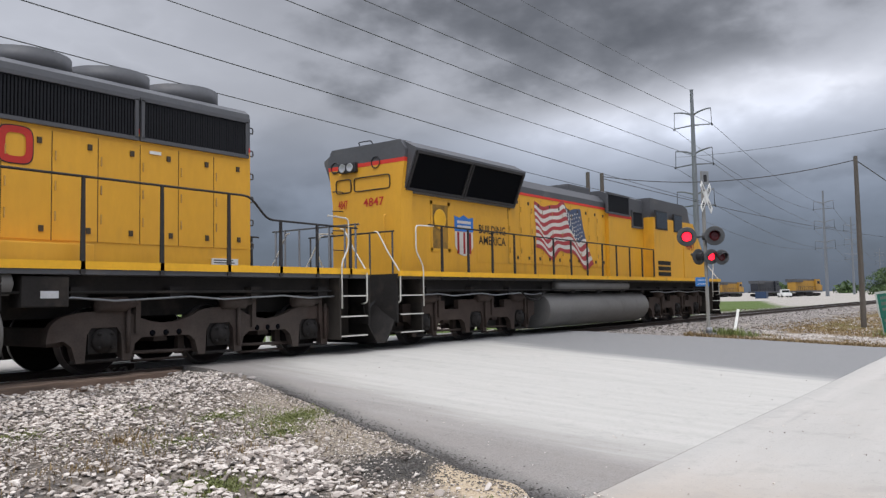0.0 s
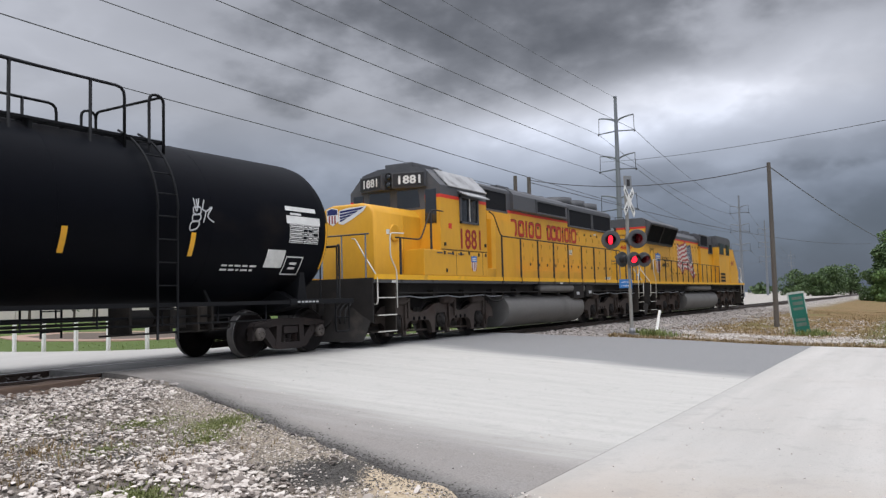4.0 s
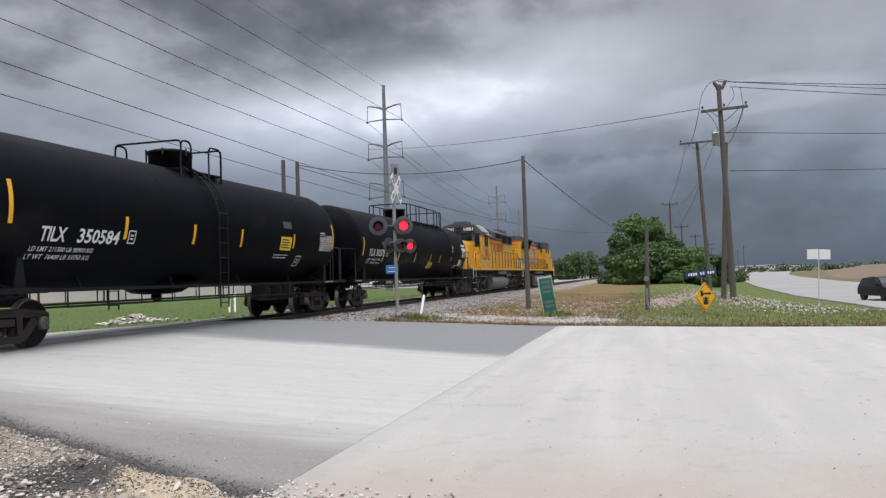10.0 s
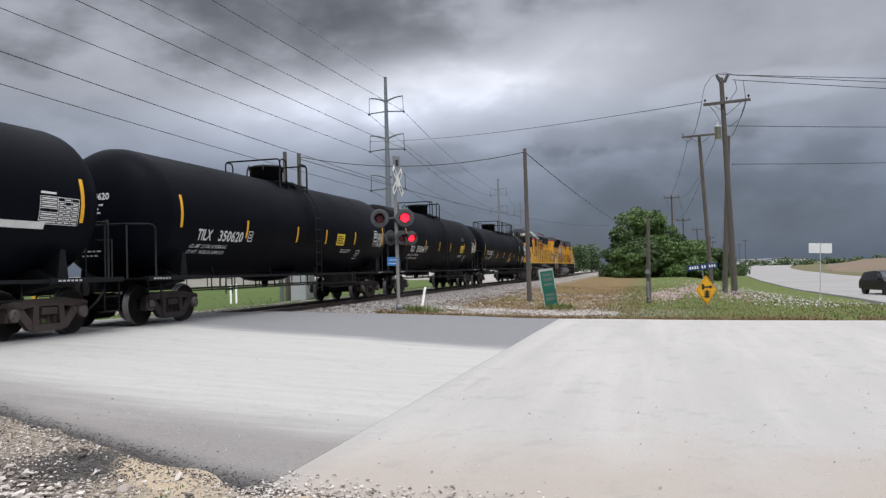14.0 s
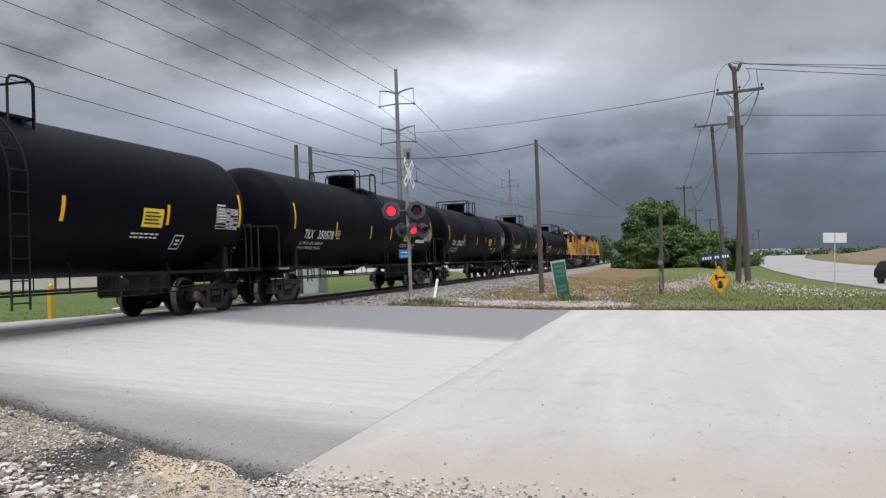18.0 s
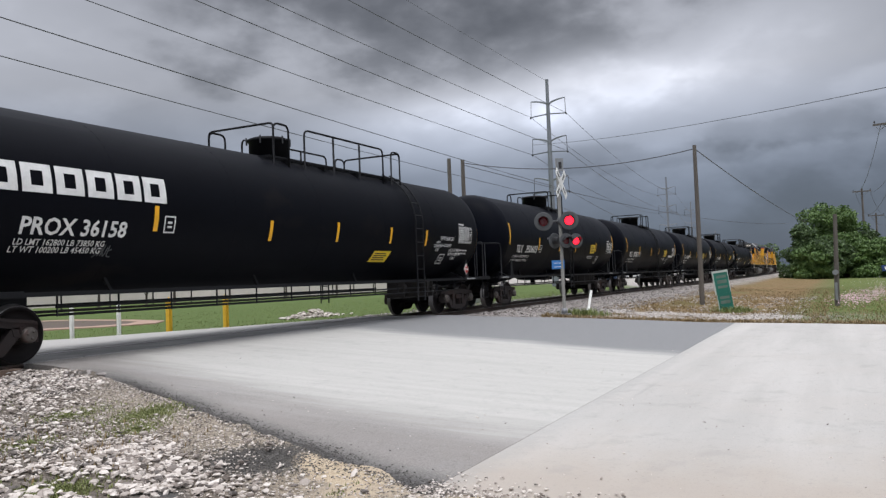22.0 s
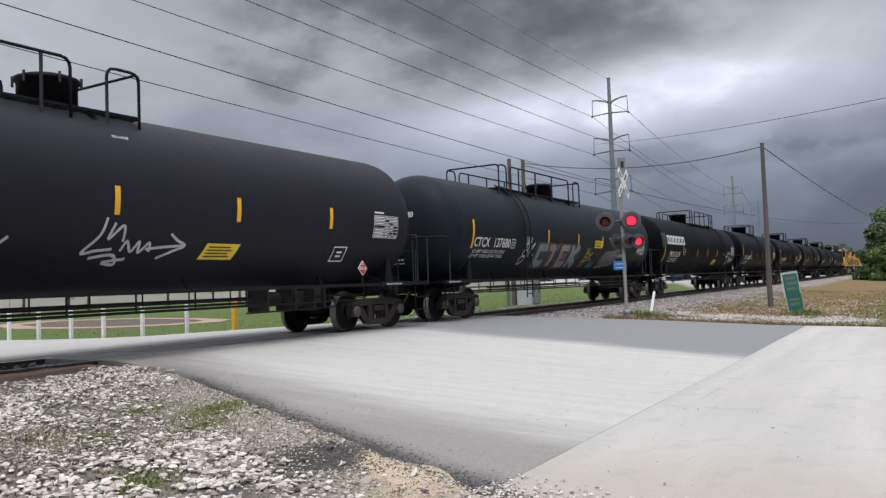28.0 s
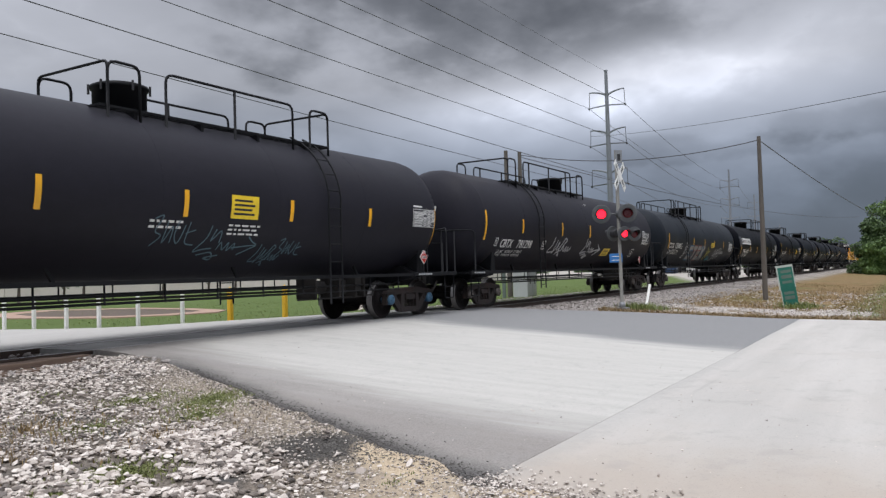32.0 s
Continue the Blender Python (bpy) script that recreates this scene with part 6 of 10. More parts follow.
def block_word(parent, X, z, h, y, mat):
    """A painted brand name as a row of plain rounded shapes in the paint's colour, each with a dark edge."""
    def loop(bm, u0, u1, z0, z1, d):
        cu, cz, a, b = (u0 + u1) / 2, (z0 + z1) / 2, (u1 - u0) / 2, (z1 - z0) / 2
        out = []
        for k in range(28):
            t = 2 * math.pi * (k + 0.5) / 28
            c, q = math.cos(t), math.sin(t)
            out.append(bm.verts.new((X(cu) + a * math.copysign(abs(c) ** 0.5, c), -y - d, cz + b * math.copysign(abs(q) ** 0.5, q))))
        return out

    def ring(u0, u1, g, d, m, name, label, par):
        bm = bmesh.new()
        A = loop(bm, u0 - g, u1 + g, z - g, z + h + g, d)
        B = loop(bm, u0 + 0.095 - g, u1 - 0.095 + g, z + 0.095 - g, z + h - 0.095 + g, d)
        for k in range(28):
            bm.faces.new((A[k], A[(k + 1) % 28], B[(k + 1) % 28], B[k]))
        return part(name, bm, m, par, label)

    for u0, u1, solid in WORD_SHAPES:
        if solid:
            bm = bmesh.new()
            box(bm, X(u0), X(u1), -y - 0.004, -y + 0.004, z, z + h)
            lb = part("letter_block", bm, mat, parent, "red painted letter block")
            bm = bmesh.new()
            box(bm, X(u0) - 0.014, X(u1) + 0.014, -y - 0.001, -y + 0.003, z - 0.014, z + h + 0.014)
            part("edging", bm, M_INK, lb, "dark painted edge")
        else:
            lb = ring(u0, u1, 0.0, 0.006, mat, "letter_block", "red painted letter block", parent)
            ring(u0, u1, 0.015, 0.003, M_INK, "edging", "dark painted edge", lb)


def emblem(parent, u, z, w, h, y):
    """Shield emblem: blue head over white and red stripes."""
    bm = bmesh.new()
    out = [(-0.5, 0.62), (-0.5, 1.0), (-0.25, 0.96), (0, 1.04), (0.25, 0.96), (0.5, 1.0), (0.5, 0.62)]
    slab(bm, [(u + a * w, z + b * h) for a, b in out], -y - 0.006, -y + 0.004)
    sh = part("emblem", bm, M_BLUE, parent, "blue and white shield emblem")
    bm = bmesh.new()
    slab(bm, [(u + a * w, z + b * h) for a, b in ((-0.48, 0.61), (0.48, 0.61), (0.48, 0.25), (0.30, 0.05), (0, 0.0), (-0.30, 0.05), (-0.48, 0.25))], -y - 0.005, -y + 0.004)
    part("lower_field", bm, M_FLAGW, sh)
    bm = bmesh.new()
    for k in (-0.32, 0.0, 0.32):
        box(bm, u + (k - 0.05) * w, u + (k + 0.05) * w, -y - 0.009, -y + 0.003, z + 0.06 * h, z + 0.6 * h)
    part("stripe", bm, M_DKRED, sh)
    bm = bmesh.new()
    for k in (0.70, 0.82):
        box(bm, u - 0.36 * w, u + 0.36 * w, -y - 0.009, -y + 0.003, z + k * h, z + (k + 0.07) * h)
    part("band", bm, M_FLAGW, sh)


def louvre(parent, u0, u1, z0, z1, y, lean=0.0, n=26, frame_mat=None):
    """A dark intake: sunk back plate, upright slats and a thin frame, on both flanks. lean: how far the top stands out."""
    for s in (-1, 1):
        bm = bmesh.new()
        bm.faces.new([bm.verts.new((a, s * (y + (lean if zz == z1 else 0) - 0.004), zz)) for a, zz in ((u0, z0), (u1, z0), (u1, z1), (u0, z1))])
        g = part("grille", bm, M_GRILLE, parent, "black slatted air intake")
        bm = bmesh.new()
        for (a, b, c, d) in ((u0 - 0.04, z0 - 0.04, u1 + 0.04, z0 + 0.02), (u0 - 0.04, z1 - 0.02, u1 + 0.04, z1 + 0.04)):
            k = (b + d) / 2
            yy = y + lean * (k - z0) / (z1 - z0)
            box(bm, a, c, s * yy - 0.03, s * yy + 0.03, b, d)
        for a in (u0, u1):
            vs = [(a - 0.03, y, z0), (a + 0.03, y, z0), (a + 0.03, y + lean, z1), (a - 0.03, y + lean, z1)]
            A = [bm.verts.new((p, s * (q - 0.03), r)) for p, q, r in vs]
            Bv = [bm.verts.new((p, s * (q + 0.03), r)) for p, q, r in vs]
            bm.faces.new(A), bm.faces.new(Bv[::-1])
            for i in range(4):
                bm.faces.new((A[i], Bv[i], Bv[(i + 1) % 4], A[(i + 1) % 4]))
        bmesh.ops.recalc_face_normals(bm, faces=bm.faces[:])
        part("frame", bm, frame_mat or M_LGREY, g)
        if n < 2:
            continue
        sl = bmesh.new()
        A = [sl.verts.new(v) for v in ((-0.012, 0, 0), (0.012, s * 0.02, 0), (0.012, s * (lean + 0.02), z1 - z0), (-0.012, s * lean, z1 - z0))]
        sl.faces.new(A)
        sm = mesh_of("slat", sl, M_SLAT)
        for k in range(n):
            part("slat", sm, None, g, m=pose(u0 + (u1 - u0) * (k + 0.5) / n, s * (y - 0.002), z0))


def stanchion_rail(parent, pts, posts, y, z0, mat):
    """Walkway handrail: a bar through (u, z) points on both flanks, and its posts."""
    for s in (-1, 1):
        bm = bmesh.new()
        tube(bm, bend([(u, s * y, z) for u, z in pts], 0.14), 0.02, 6)
        part("handrail", bm, mat, parent)
        for u in posts:
            zt = float(np.interp(u, [p[0] for p in pts], [p[1] for p in pts]))
            bm = bmesh.new()
            slab(bm, [(u - 0.035, z0 - 0.12), (u + 0.035, z0 - 0.12), (u + 0.022, zt), (u - 0.022, zt)], s * y - 0.015, s * y + 0.02)
            part("stanchion", bm, mat, parent)


def step_well(parent, ui, ue, y, rail):
    """Corner steps: a cheek plate towards the middle, three treads with white edges, two bent white grab irons.
    ui: inner end, ue: outer end along the locomotive; rail: where the inner iron meets the handrail."""
    d = 1 if ue > ui else -1
    a0, a1 = sorted((ui, ue))
    for s in (-1, 1):
        bm = bmesh.new()
        y0, y1 = sorted((s * 0.95, s * (y - 0.02)))
        box(bm, ui - 0.02, ui + 0.02, y0, y1, 0.28, 1.58, 0, 0.006)
        box(bm, a0, a1, s * 0.96 - 0.01, s * 0.96 + 0.01, 0.30, 1.56)
        st = part("step_well", bm, M_STEPPLATE, parent, "grimy steel step well")
        for z in (0.34, 0.72, 1.12):
            bm = bmesh.new()
            box(bm, a0, a1, y0, y1, z - 0.015, z + 0.015)
            part("tread", bm, M_STEPPLATE, st)
            bm = bmesh.new()
            box(bm, a0, a1, s * y - 0.010, s * y + 0.010, z - 0.012, z + 0.012)
            part("nosing", bm, M_WHITEPIPE, st, "white step edge")
        bm = bmesh.new()
        tube(bm, bend([(ui - d * rail, s * y, 2.66), (ui - d * -0.22, s * y, 2.64), (ui - d * -0.22, s * y, 2.08), (ui, s * (y + 0.02), 1.76), (ui, s * (y + 0.02), 0.88)], 0.10), 0.017, 6)
        part("grab_iron", bm, M_WHITEPIPE, st, "bent white grab iron")
        bm = bmesh.new()
        tube(bm, bend([(ue, s * (y - 0.72), 2.52), (ue, s * (y - 0.62), 2.5), (ue, s * (y - 0.34), 2.06), (ue, s * y, 1.60), (ue, s * y, 0.98), (ue, s * (y - 0.14), 0.96)], 0.08), 0.017, 6)
        part("grab_iron", bm, M_WHITEPIPE, st, "bent white grab iron")


def doors(parent, u0, u1, n, z0, z1, y, mat, seed=3):
    """Row of engine-room doors standing proud of the hood with dark seams between, each with latches, hinges and a handle."""
    w = (u1 - u0) / n
    rnd = random.Random(seed)
    latch = bmesh.new()
    box(latch, -0.035, 0.035, -0.012, 0.012, -0.045, 0.045, 0, 0.006)
    latch_mesh = mesh_of("latch", latch, M_LATCH)
    hinge = bmesh.new()
    tube(hinge, [(0, 0, -0.07), (0, 0, 0.07)], 0.012, 5)
    hinge_mesh = mesh_of("hinge", hinge, M_OCHRE)
    seam = bmesh.new()
    box(seam, -0.011, 0.011, -0.002, 0.002, z0, z1)
    seam_mesh = mesh_of("seam", seam, M_LATCH)
    for s in (-1, 1):
        bm = bmesh.new()
        box(bm, 0.008, w - 0.008, s * y - 0.012, s * y + 0.014, z0, z1, 0, 0.005)
        me = mesh_of("door", bm, mat)
        for k in range(n):
            dd = part("hood_door", me, None, parent, m=pose(u0 + w * k, 0, 0))
            part("seam", seam_mesh, None, dd, m=pose(0, s * (y + 0.002), 0))
            for zz in (z0 + 0.16, z1 - 0.16):
                part("latch", latch_mesh, None, dd, m=pose(w * (0.72 + 0.1 * rnd.random()), s * (y + 0.02), zz))
            for zz in (z0 + 0.35, (z0 + z1) / 2, z1 - 0.35):
                part("hinge", hinge_mesh, None, dd, m=pose(0.05, s * (y + 0.02), zz))


def under_gear(loco, X, f0, f1, r0, r1, sill0, sill1):
    """Fuel tank, air reservoirs, pipes and the frame they hang from."""
    bm = bmesh.new()
    half = [(1.44 - 0.62 * (1 - math.cos(a)) * (1.0 if a < 0 else 0.8), 0.66 + (0.52 if a < 0 else 0.48) * math.sin(a)) for a in np.linspace(-1.45, 1.45, 15)]
    prof = half + [(-y, z) for y, z in half[::-1]]
    fs = slab(bm, prof, X(f0), X(f1), 0, "yz")
    bmesh.ops.bevel(bm, geom=[e for e in bm.edges if abs(e.verts[0].co.x - e.verts[1].co.x) < 1e-4], offset=0.06, segments=2, profile=0.6, affect="EDGES")
    part("fuel_tank", bm, M_FUEL, loco, "dusty grey fuel tank", True)
    for s in (-1, 1):
        bm = bmesh.new()
        lathe(bm, [(X(r0), 0.05), (X(r0) + 0.06, 0.16), (X(r1) - 0.06, 0.16), (X(r1), 0.05)], "x", 18, 0, (0, s * 1.28, 1.34))
        part("air_reservoir", bm, M_FUEL, loco)
        bm = bmesh.new()
        tube(bm, [(X(sill0) + 1, s * 1.38, 1.22), (X(sill1) - 1, s * 1.38, 1.22)], 0.022, 5)
        tube(bm, bend([(X(f0) - 0.2, s * 1.36, 1.25), (X(f0) - 0.5, s * 1.4, 0.95), (X(f0) - 1.1, s * 1.4, 0.98), (X(f0) - 1.5, s * 1.36, 1.2)], 0.15), 0.024, 5)
        part("pipe", bm, M_UNDER, loco)
        for a0, a1 in ((sill0 + 0.9, f0 - 0.3), (f1 + 0.3, sill1 - 0.9)):       # brake pipe looping over each truck
            if a1 - a0 > 2:
                bm = bmesh.new()
                n = 9
                tube(bm, [(X(a0 + (a1 - a0) * k / n), s * 1.36, 1.12 + 0.03 * math.sin(2.1 * k)) for k in range(n + 1)], 0.017, 5)
                part("brake_pipe", bm, M_GALV, loco, "thin grey pipe along the frame")
    bm = bmesh.new()
    box(bm, X(sill0) + 0.7, X(sill1) - 0.7, -0.75, 0.75, 0.85, 1.32)
    for k in range(12):
        q = X(sill0) + 1.2 + (X(sill1) - X(sill0) - 2.4) * k / 11
        box(bm, q - 0.12, q + 0.12, -1.36, 1.36, 1.12, 1.30)
    part("underframe", bm, M_UNDER, loco)


def extrude_x(bm, prof, a, b, mi=0):
    return slab(bm, prof, a, b, mi, "yz")


def end_gear(loco, X, u, d):
    """Pilot plate, plough, coupler, jumper cables and the red-painted cock at one end."""
    bm = bmesh.new()
    box(bm, X(u) - 0.03, X(u) + 0.03, -1.45, 1.45, 0.55, 1.58)
    part("pilot", bm, M_UNDER, loco)
    bm = bmesh.new()
    rows = []
    for k in range(7):
        a = k / 6
        z = 0.14 + 0.78 * a
        f = 0.42 * (1 - a) ** 1.5 + 0.05
        rows.append([bm.verts.new((X(u) + d * (f + 0.06 - 0.10 * abs(y) ** 2), y, z)) for y in np.linspace(-1.38, 1.38, 9)])
    for A, Bv in zip(rows, rows[1:]):
        for i in range(8):
            bm.faces.new((A[i], A[i + 1], Bv[i + 1], Bv[i]))
    r = bmesh.ops.extrude_face_region(bm, geom=bm.faces[:])
    for v in r["geom"]:
        if isinstance(v, bmesh.types.BMVert):
            v.co.x -= d * 0.03
    bmesh.ops.recalc_face_normals(bm, faces=bm.faces[:])
    part("plough", bm, M_UNDER, loco, "dirty steel plough", True)
    coupler(loco, X(u) + d * 0.42, d)
    for y in (-0.85, -0.7, -0.55, 0.55, 0.7, 0.85):
        bm = bmesh.new()
        tube(bm, bend([(X(u) + d * 0.05, y, 1.0), (X(u) + d * 0.28, y, 0.85), (X(u) + d * 0.30, y * 1.02, 0.55)], 0.15), 0.024, 5)
        part("brake_hose", bm, M_TYRE, loco)


def locomotive_old():
    """The older unit: low nose and cab at the trailing end, long hood ahead, radiator fans on its roof."""
    mid = 1.9
    X = lambda q: q - mid
    lo = thing("locomotive", "yellow and grey diesel locomotive with red numerals", "locomotive", "locomotives of the train")
    bm = bmesh.new()
    box(bm, X(-8.1), X(11.95), -1.47, 1.47, 1.47, 1.56, 0, 0.01)
    part("frame_sill", bm, M_LGREY, lo)
    bm = bmesh.new()
    box(bm, X(-7.2), X(11.1), -1.18, 1.18, 1.22, 1.47)
    part("frame", bm, M_UNDER, lo)
    for s in (-1, 1):
        bm = bmesh.new()
        box(bm, X(-8.1), X(11.95), s * 1.475 - 0.02, s * 1.475 + 0.02, 1.545, 1.66)
        part("sill_stripe", bm, M_SILLYEL, lo, "bright yellow sill stripe")
    # long hood in three bands of paint
    hw = 0.95
    bm = bmesh.new()
    box(bm, X(-2.6), X(9.35), -hw, hw, 1.56, 3.74)
    part("long_hood", bm, M_YELLOW, lo, "yellow engine hood")
    bm = bmesh.new()
    box(bm, X(-2.6), X(9.352), -hw - 0.003, hw + 0.003, 3.74, 3.82)
    part("stripe", bm, M_RED, lo)
    bm = bmesh.new()
    extrude_x(bm, [(-hw, 3.82), (hw, 3.82), (hw, 4.34), (0.93, 4.44), (0.80, 4.53), (0.45, 4.60), (-0.45, 4.60), (-0.80, 4.53), (-0.93, 4.44), (-hw, 4.34)], X(-2.6), X(9.35))
    part("hood_roof", bm, M_LGREY, lo, "dark grey hood roof")
    doors(lo, X(0.1), X(9.25), 13, 1.98, 3.56, hw, M_YELLOW)
    bm = bmesh.new()
    for s in (-1, 1):
        box(bm, X(-2.5), X(6.2), s * (hw + 0.17) - 0.17, s * (hw + 0.17) + 0.17, 1.58, 1.92, 0, 0.02)
    part("side_ledge", bm, M_YELLOW, lo)
    louvre(lo, X(-2.12), X(-0.35), 3.74, 4.34, hw + 0.02, 0.0, 26)
    louvre(lo, X(4.72), X(7.05), 3.66, 4.28, hw + 0.03, 0.0, 46)
    louvre(lo, X(7.16), X(9.24), 3.66, 4.28, hw + 0.03, 0.0, 42)
    bm = bmesh.new()
    extrude_x(bm, [(-1.01, 3.83), (1.01, 3.83), (1.06, 3.87), (1.06, 4.34), (0.97, 4.46), (0.80, 4.56), (-0.80, 4.56), (-0.97, 4.46), (-1.06, 4.34), (-1.06, 3.87)], X(-0.02), X(4.45))
    part("brake_blister", bm, M_LGREY, lo)
    louvre(lo, X(1.72), X(4.22), 3.90, 4.29, 1.07, 0.0, 36)
    for s in (-1, 1):
        bm = bmesh.new()
        slab(bm, [(X(0.0), 3.82), (X(0.75), 3.82), (X(0.45), 3.98), (X(0.75), 4.12), (X(0.0), 4.12)], s * (hw + 0.006) - 0.006, s * (hw + 0.006) + 0.006)
        part("stripe", bm, M_RED, lo)
        bm = bmesh.new()          # blower housing
        prof = [(X(-1.88), 0.94), (X(-1.88), 1.22), (X(-1.75), 1.30), (X(-0.45), 1.30), (X(-0.30), 1.22), (X(-0.30), 0.94)]
        slab(bm, [(a, s * b) for a, b in prof], 1.66, 3.40, 0, "xy")
        slab(bm, [(a, s * (0.94 + (b - 0.94) * 0.55)) for a, b in prof], 3.38, 3.66, 0, "xy")
        part("blower_housing", bm, M_YELLOW, lo)
    fan = bmesh.new()
    lathe(fan, [(4.52, 0.66), (4.84, 0.66), (4.84, 0.62), (4.72, 0.60), (4.70, 0.1)], "z", 36)
    fm = mesh_of("radiator_fan", fan, M_LGREY)
    for u in (5.78, 7.14, 8.54):
        part("radiator_fan", fm, None, lo, m=pose(X(u), 0, 0))
    sm = bmesh.new()
    lathe(sm, [(4.48, 0.50), (4.68, 0.50), (4.68, 0.44), (4.62, 0.1)], "z", 24)
    sfm = mesh_of("brake_fan", sm, M_LGREY)
    for u in (2.2, 3.6):
        part("brake_fan", sfm, None, lo, m=pose(X(u), 0, 0))
    bm = bmesh.new()
    box(bm, X(0.4), X(1.3), -0.28, 0.28, 4.55, 4.78, 0, 0.04)
    part("exhaust_stack", bm, M_LGREY, lo)
    bm = bmesh.new()
    for k in range(6):
        tube(bm, bend([(X(9.36), -0.6, 2.0 + 0.42 * k), (X(9.46), -0.6, 2.0 + 0.42 * k), (X(9.46), -0.25, 2.0 + 0.42 * k), (X(9.36), -0.25, 2.0 + 0.42 * k)], 0.04), 0.014, 5)
    for k in range(6):
        tube(bm, bend([(X(9.36), -0.92, 2.0 + 0.42 * k), (X(9.44), -0.92, 2.0 + 0.42 * k), (X(9.44), -0.92, 2.10 + 0.42 * k), (X(9.36), -0.92, 2.10 + 0.42 * k)], 0.03), 0.014, 5)
    part("end_ladder", bm, M_LGREY, lo)
    # cab
    cw = 1.47
    bm = bmesh.new()
    extrude_x(bm, [(-cw, 1.56), (cw, 1.56), (cw, 3.72), (-cw, 3.72)], X(-5.15), X(-2.62))
    cab = part("cab", bm, M_YELLOW, lo, "yellow driver's cab")
    bm = bmesh.new()
    extrude_x(bm, [(-cw - 0.003, 3.72), (cw + 0.003, 3.72), (cw + 0.003, 3.81), (-cw - 0.003, 3.81)], X(-5.153), X(-2.617))
    part("stripe", bm, M_RED, cab)
    bm = bmesh.new()
    extrude_x(bm, [(-cw, 3.81), (cw, 3.81), (cw, 4.05), (1.02, 4.52), (0.5, 4.64), (-0.5, 4.64), (-1.02, 4.52), (-cw, 4.05)], X(-5.15), X(-2.62))
    part("cab_roof", bm, M_LGREY, cab, "dark grey cab roof")
    for s in (-1, 1):
        bm = bmesh.new()
        A = [(X(-4.75), 1.03, 4.53), (X(-2.64), 1.03, 4.53), (X(-2.64), 1.50, 4.04), (X(-4.75), 1.50, 4.04)]
        vs = [bm.verts.new((a, s * (b + 0.02), c + 0.02)) for a, b, c in A] + [bm.verts.new((a, s * b, c)) for a, b, c in A]
        for q in ((0, 1, 2, 3), (7, 6, 5, 4), (0, 4, 5, 1), (1, 5, 6, 2), (2, 6, 7, 3), (3, 7, 4, 0)):
            bm.faces.new([vs[i] for i in q])
        bmesh.ops.recalc_face_normals(bm, faces=bm.faces[:])
        part("roof_panel", bm, M_SILVER, cab, "scuffed bare metal roof panel")
        bm = bmesh.new()
        slab(bm, [(s * 1.47, 3.96), (s * 1.47, 3.99), (s * 1.78, 3.84), (s * 1.78, 3.81)], X(-4.25), X(-2.95), 0, "yz")
        part("awning", bm, M_SILVER, cab)
        bm = bmesh.new()
        for a0, a1, b0, b1 in ((-4.16, -3.14, 3.10, 3.16), (-4.16, -3.14, 3.80, 3.86), (-4.16, -4.10, 3.10, 3.86), (-3.20, -3.14, 3.10, 3.86), (-3.70, -3.62, 3.14, 3.82)):
            box(bm, X(a0), X(a1), s * (cw + 0.015) - 0.03, s * (cw + 0.015) + 0.03, b0, b1)
        wf = part("side_window", bm, M_LGREY, cab, "sliding cab side window")
        bm = bmesh.new()
        box(bm, X(-4.12), X(-3.16), s * (cw + 0.004) - 0.008, s * (cw + 0.004) + 0.008, 3.14, 3.82)
        part("pane", bm, M_GLASS, wf)
        bm = bmesh.new()
        box(bm, X(-3.68), X(-3.64), s * (cw + 0.03) - 0.02, s * (cw + 0.03) + 0.02, 3.16, 3.80)
        part("mullion", bm, M_WHITEPIPE, wf)
    bm = bmesh.new()
    put_letters(bm, "1881", 0.54, lambda p, q: Vector((X(-4.25) + p, -cw - 0.010, 2.42 + q)), 1.24, 0, 0.012)
    part("number_lettering", bm, M_DKRED, cab, "red cab numerals")
    for a0, a1, b0, b1 in ((-5.12, -2.66, 2.350, 2.362), (-4.42, -4.408, 1.68, 2.33), (-2.95, -2.938, 1.68, 2.33)):
        bm = bmesh.new()
        box(bm, X(a0), X(a1), -1.493, -1.46, b0, b1)
        part("panel_joint", bm, M_INK, cab, "dark joint between the cab panels")
    for a, b in ((-5.05, 2.22), (-4.62, 2.22), (-4.2, 2.22), (-3.2, 2.22), (-2.8, 2.22), (-5.0, 2.45), (-2.78, 2.5), (-4.95, 1.76), (-3.75, 2.25)):
        bm = bmesh.new()
        box(bm, X(a), X(a) + 0.07, -1.505, -1.462, b, b + 0.09, 0, 0.006)
        part("latch", bm, M_INK, cab, "small black door latch")
    bm = bmesh.new()
    box(bm, X(-4.74), X(-4.60), -1.482, -1.462, 2.92, 3.06)
    part("notice", bm, M_RED, cab, "small red notice")
    emblem(cab, X(-3.45), 1.80, 0.30, 0.42, 1.492)
    # windscreen, number boards, headlights
    xf = X(-5.15)
    for s in (-1, 1):
        bm = bmesh.new()
        bm.faces.new([bm.verts.new((xf - 0.012, s * a, b)) for a, b in ((0.12, 3.50), (0.85, 3.50), (0.80, 3.98), (0.12, 3.98))])
        part("windscreen", bm, M_GLASS, cab)
        bm = bmesh.new()
        bm.faces.new([bm.verts.new((xf - 0.012, s * a, b)) for a, b in ((1.0, 3.05), (1.36, 3.05), (1.36, 3.95), (1.02, 3.95))])
        part("door_window", bm, M_GLASS, cab)
        # number board on the bevelled corner of the cab's brow
        th_ = radians(16)
        o, nrm = Vector((math.sin(th_), s * math.cos(th_), 0)), Vector((-math.cos(th_), s * math.sin(th_), 0))
        cen = Vector((xf - 0.17, s * 0.62, 4.24))

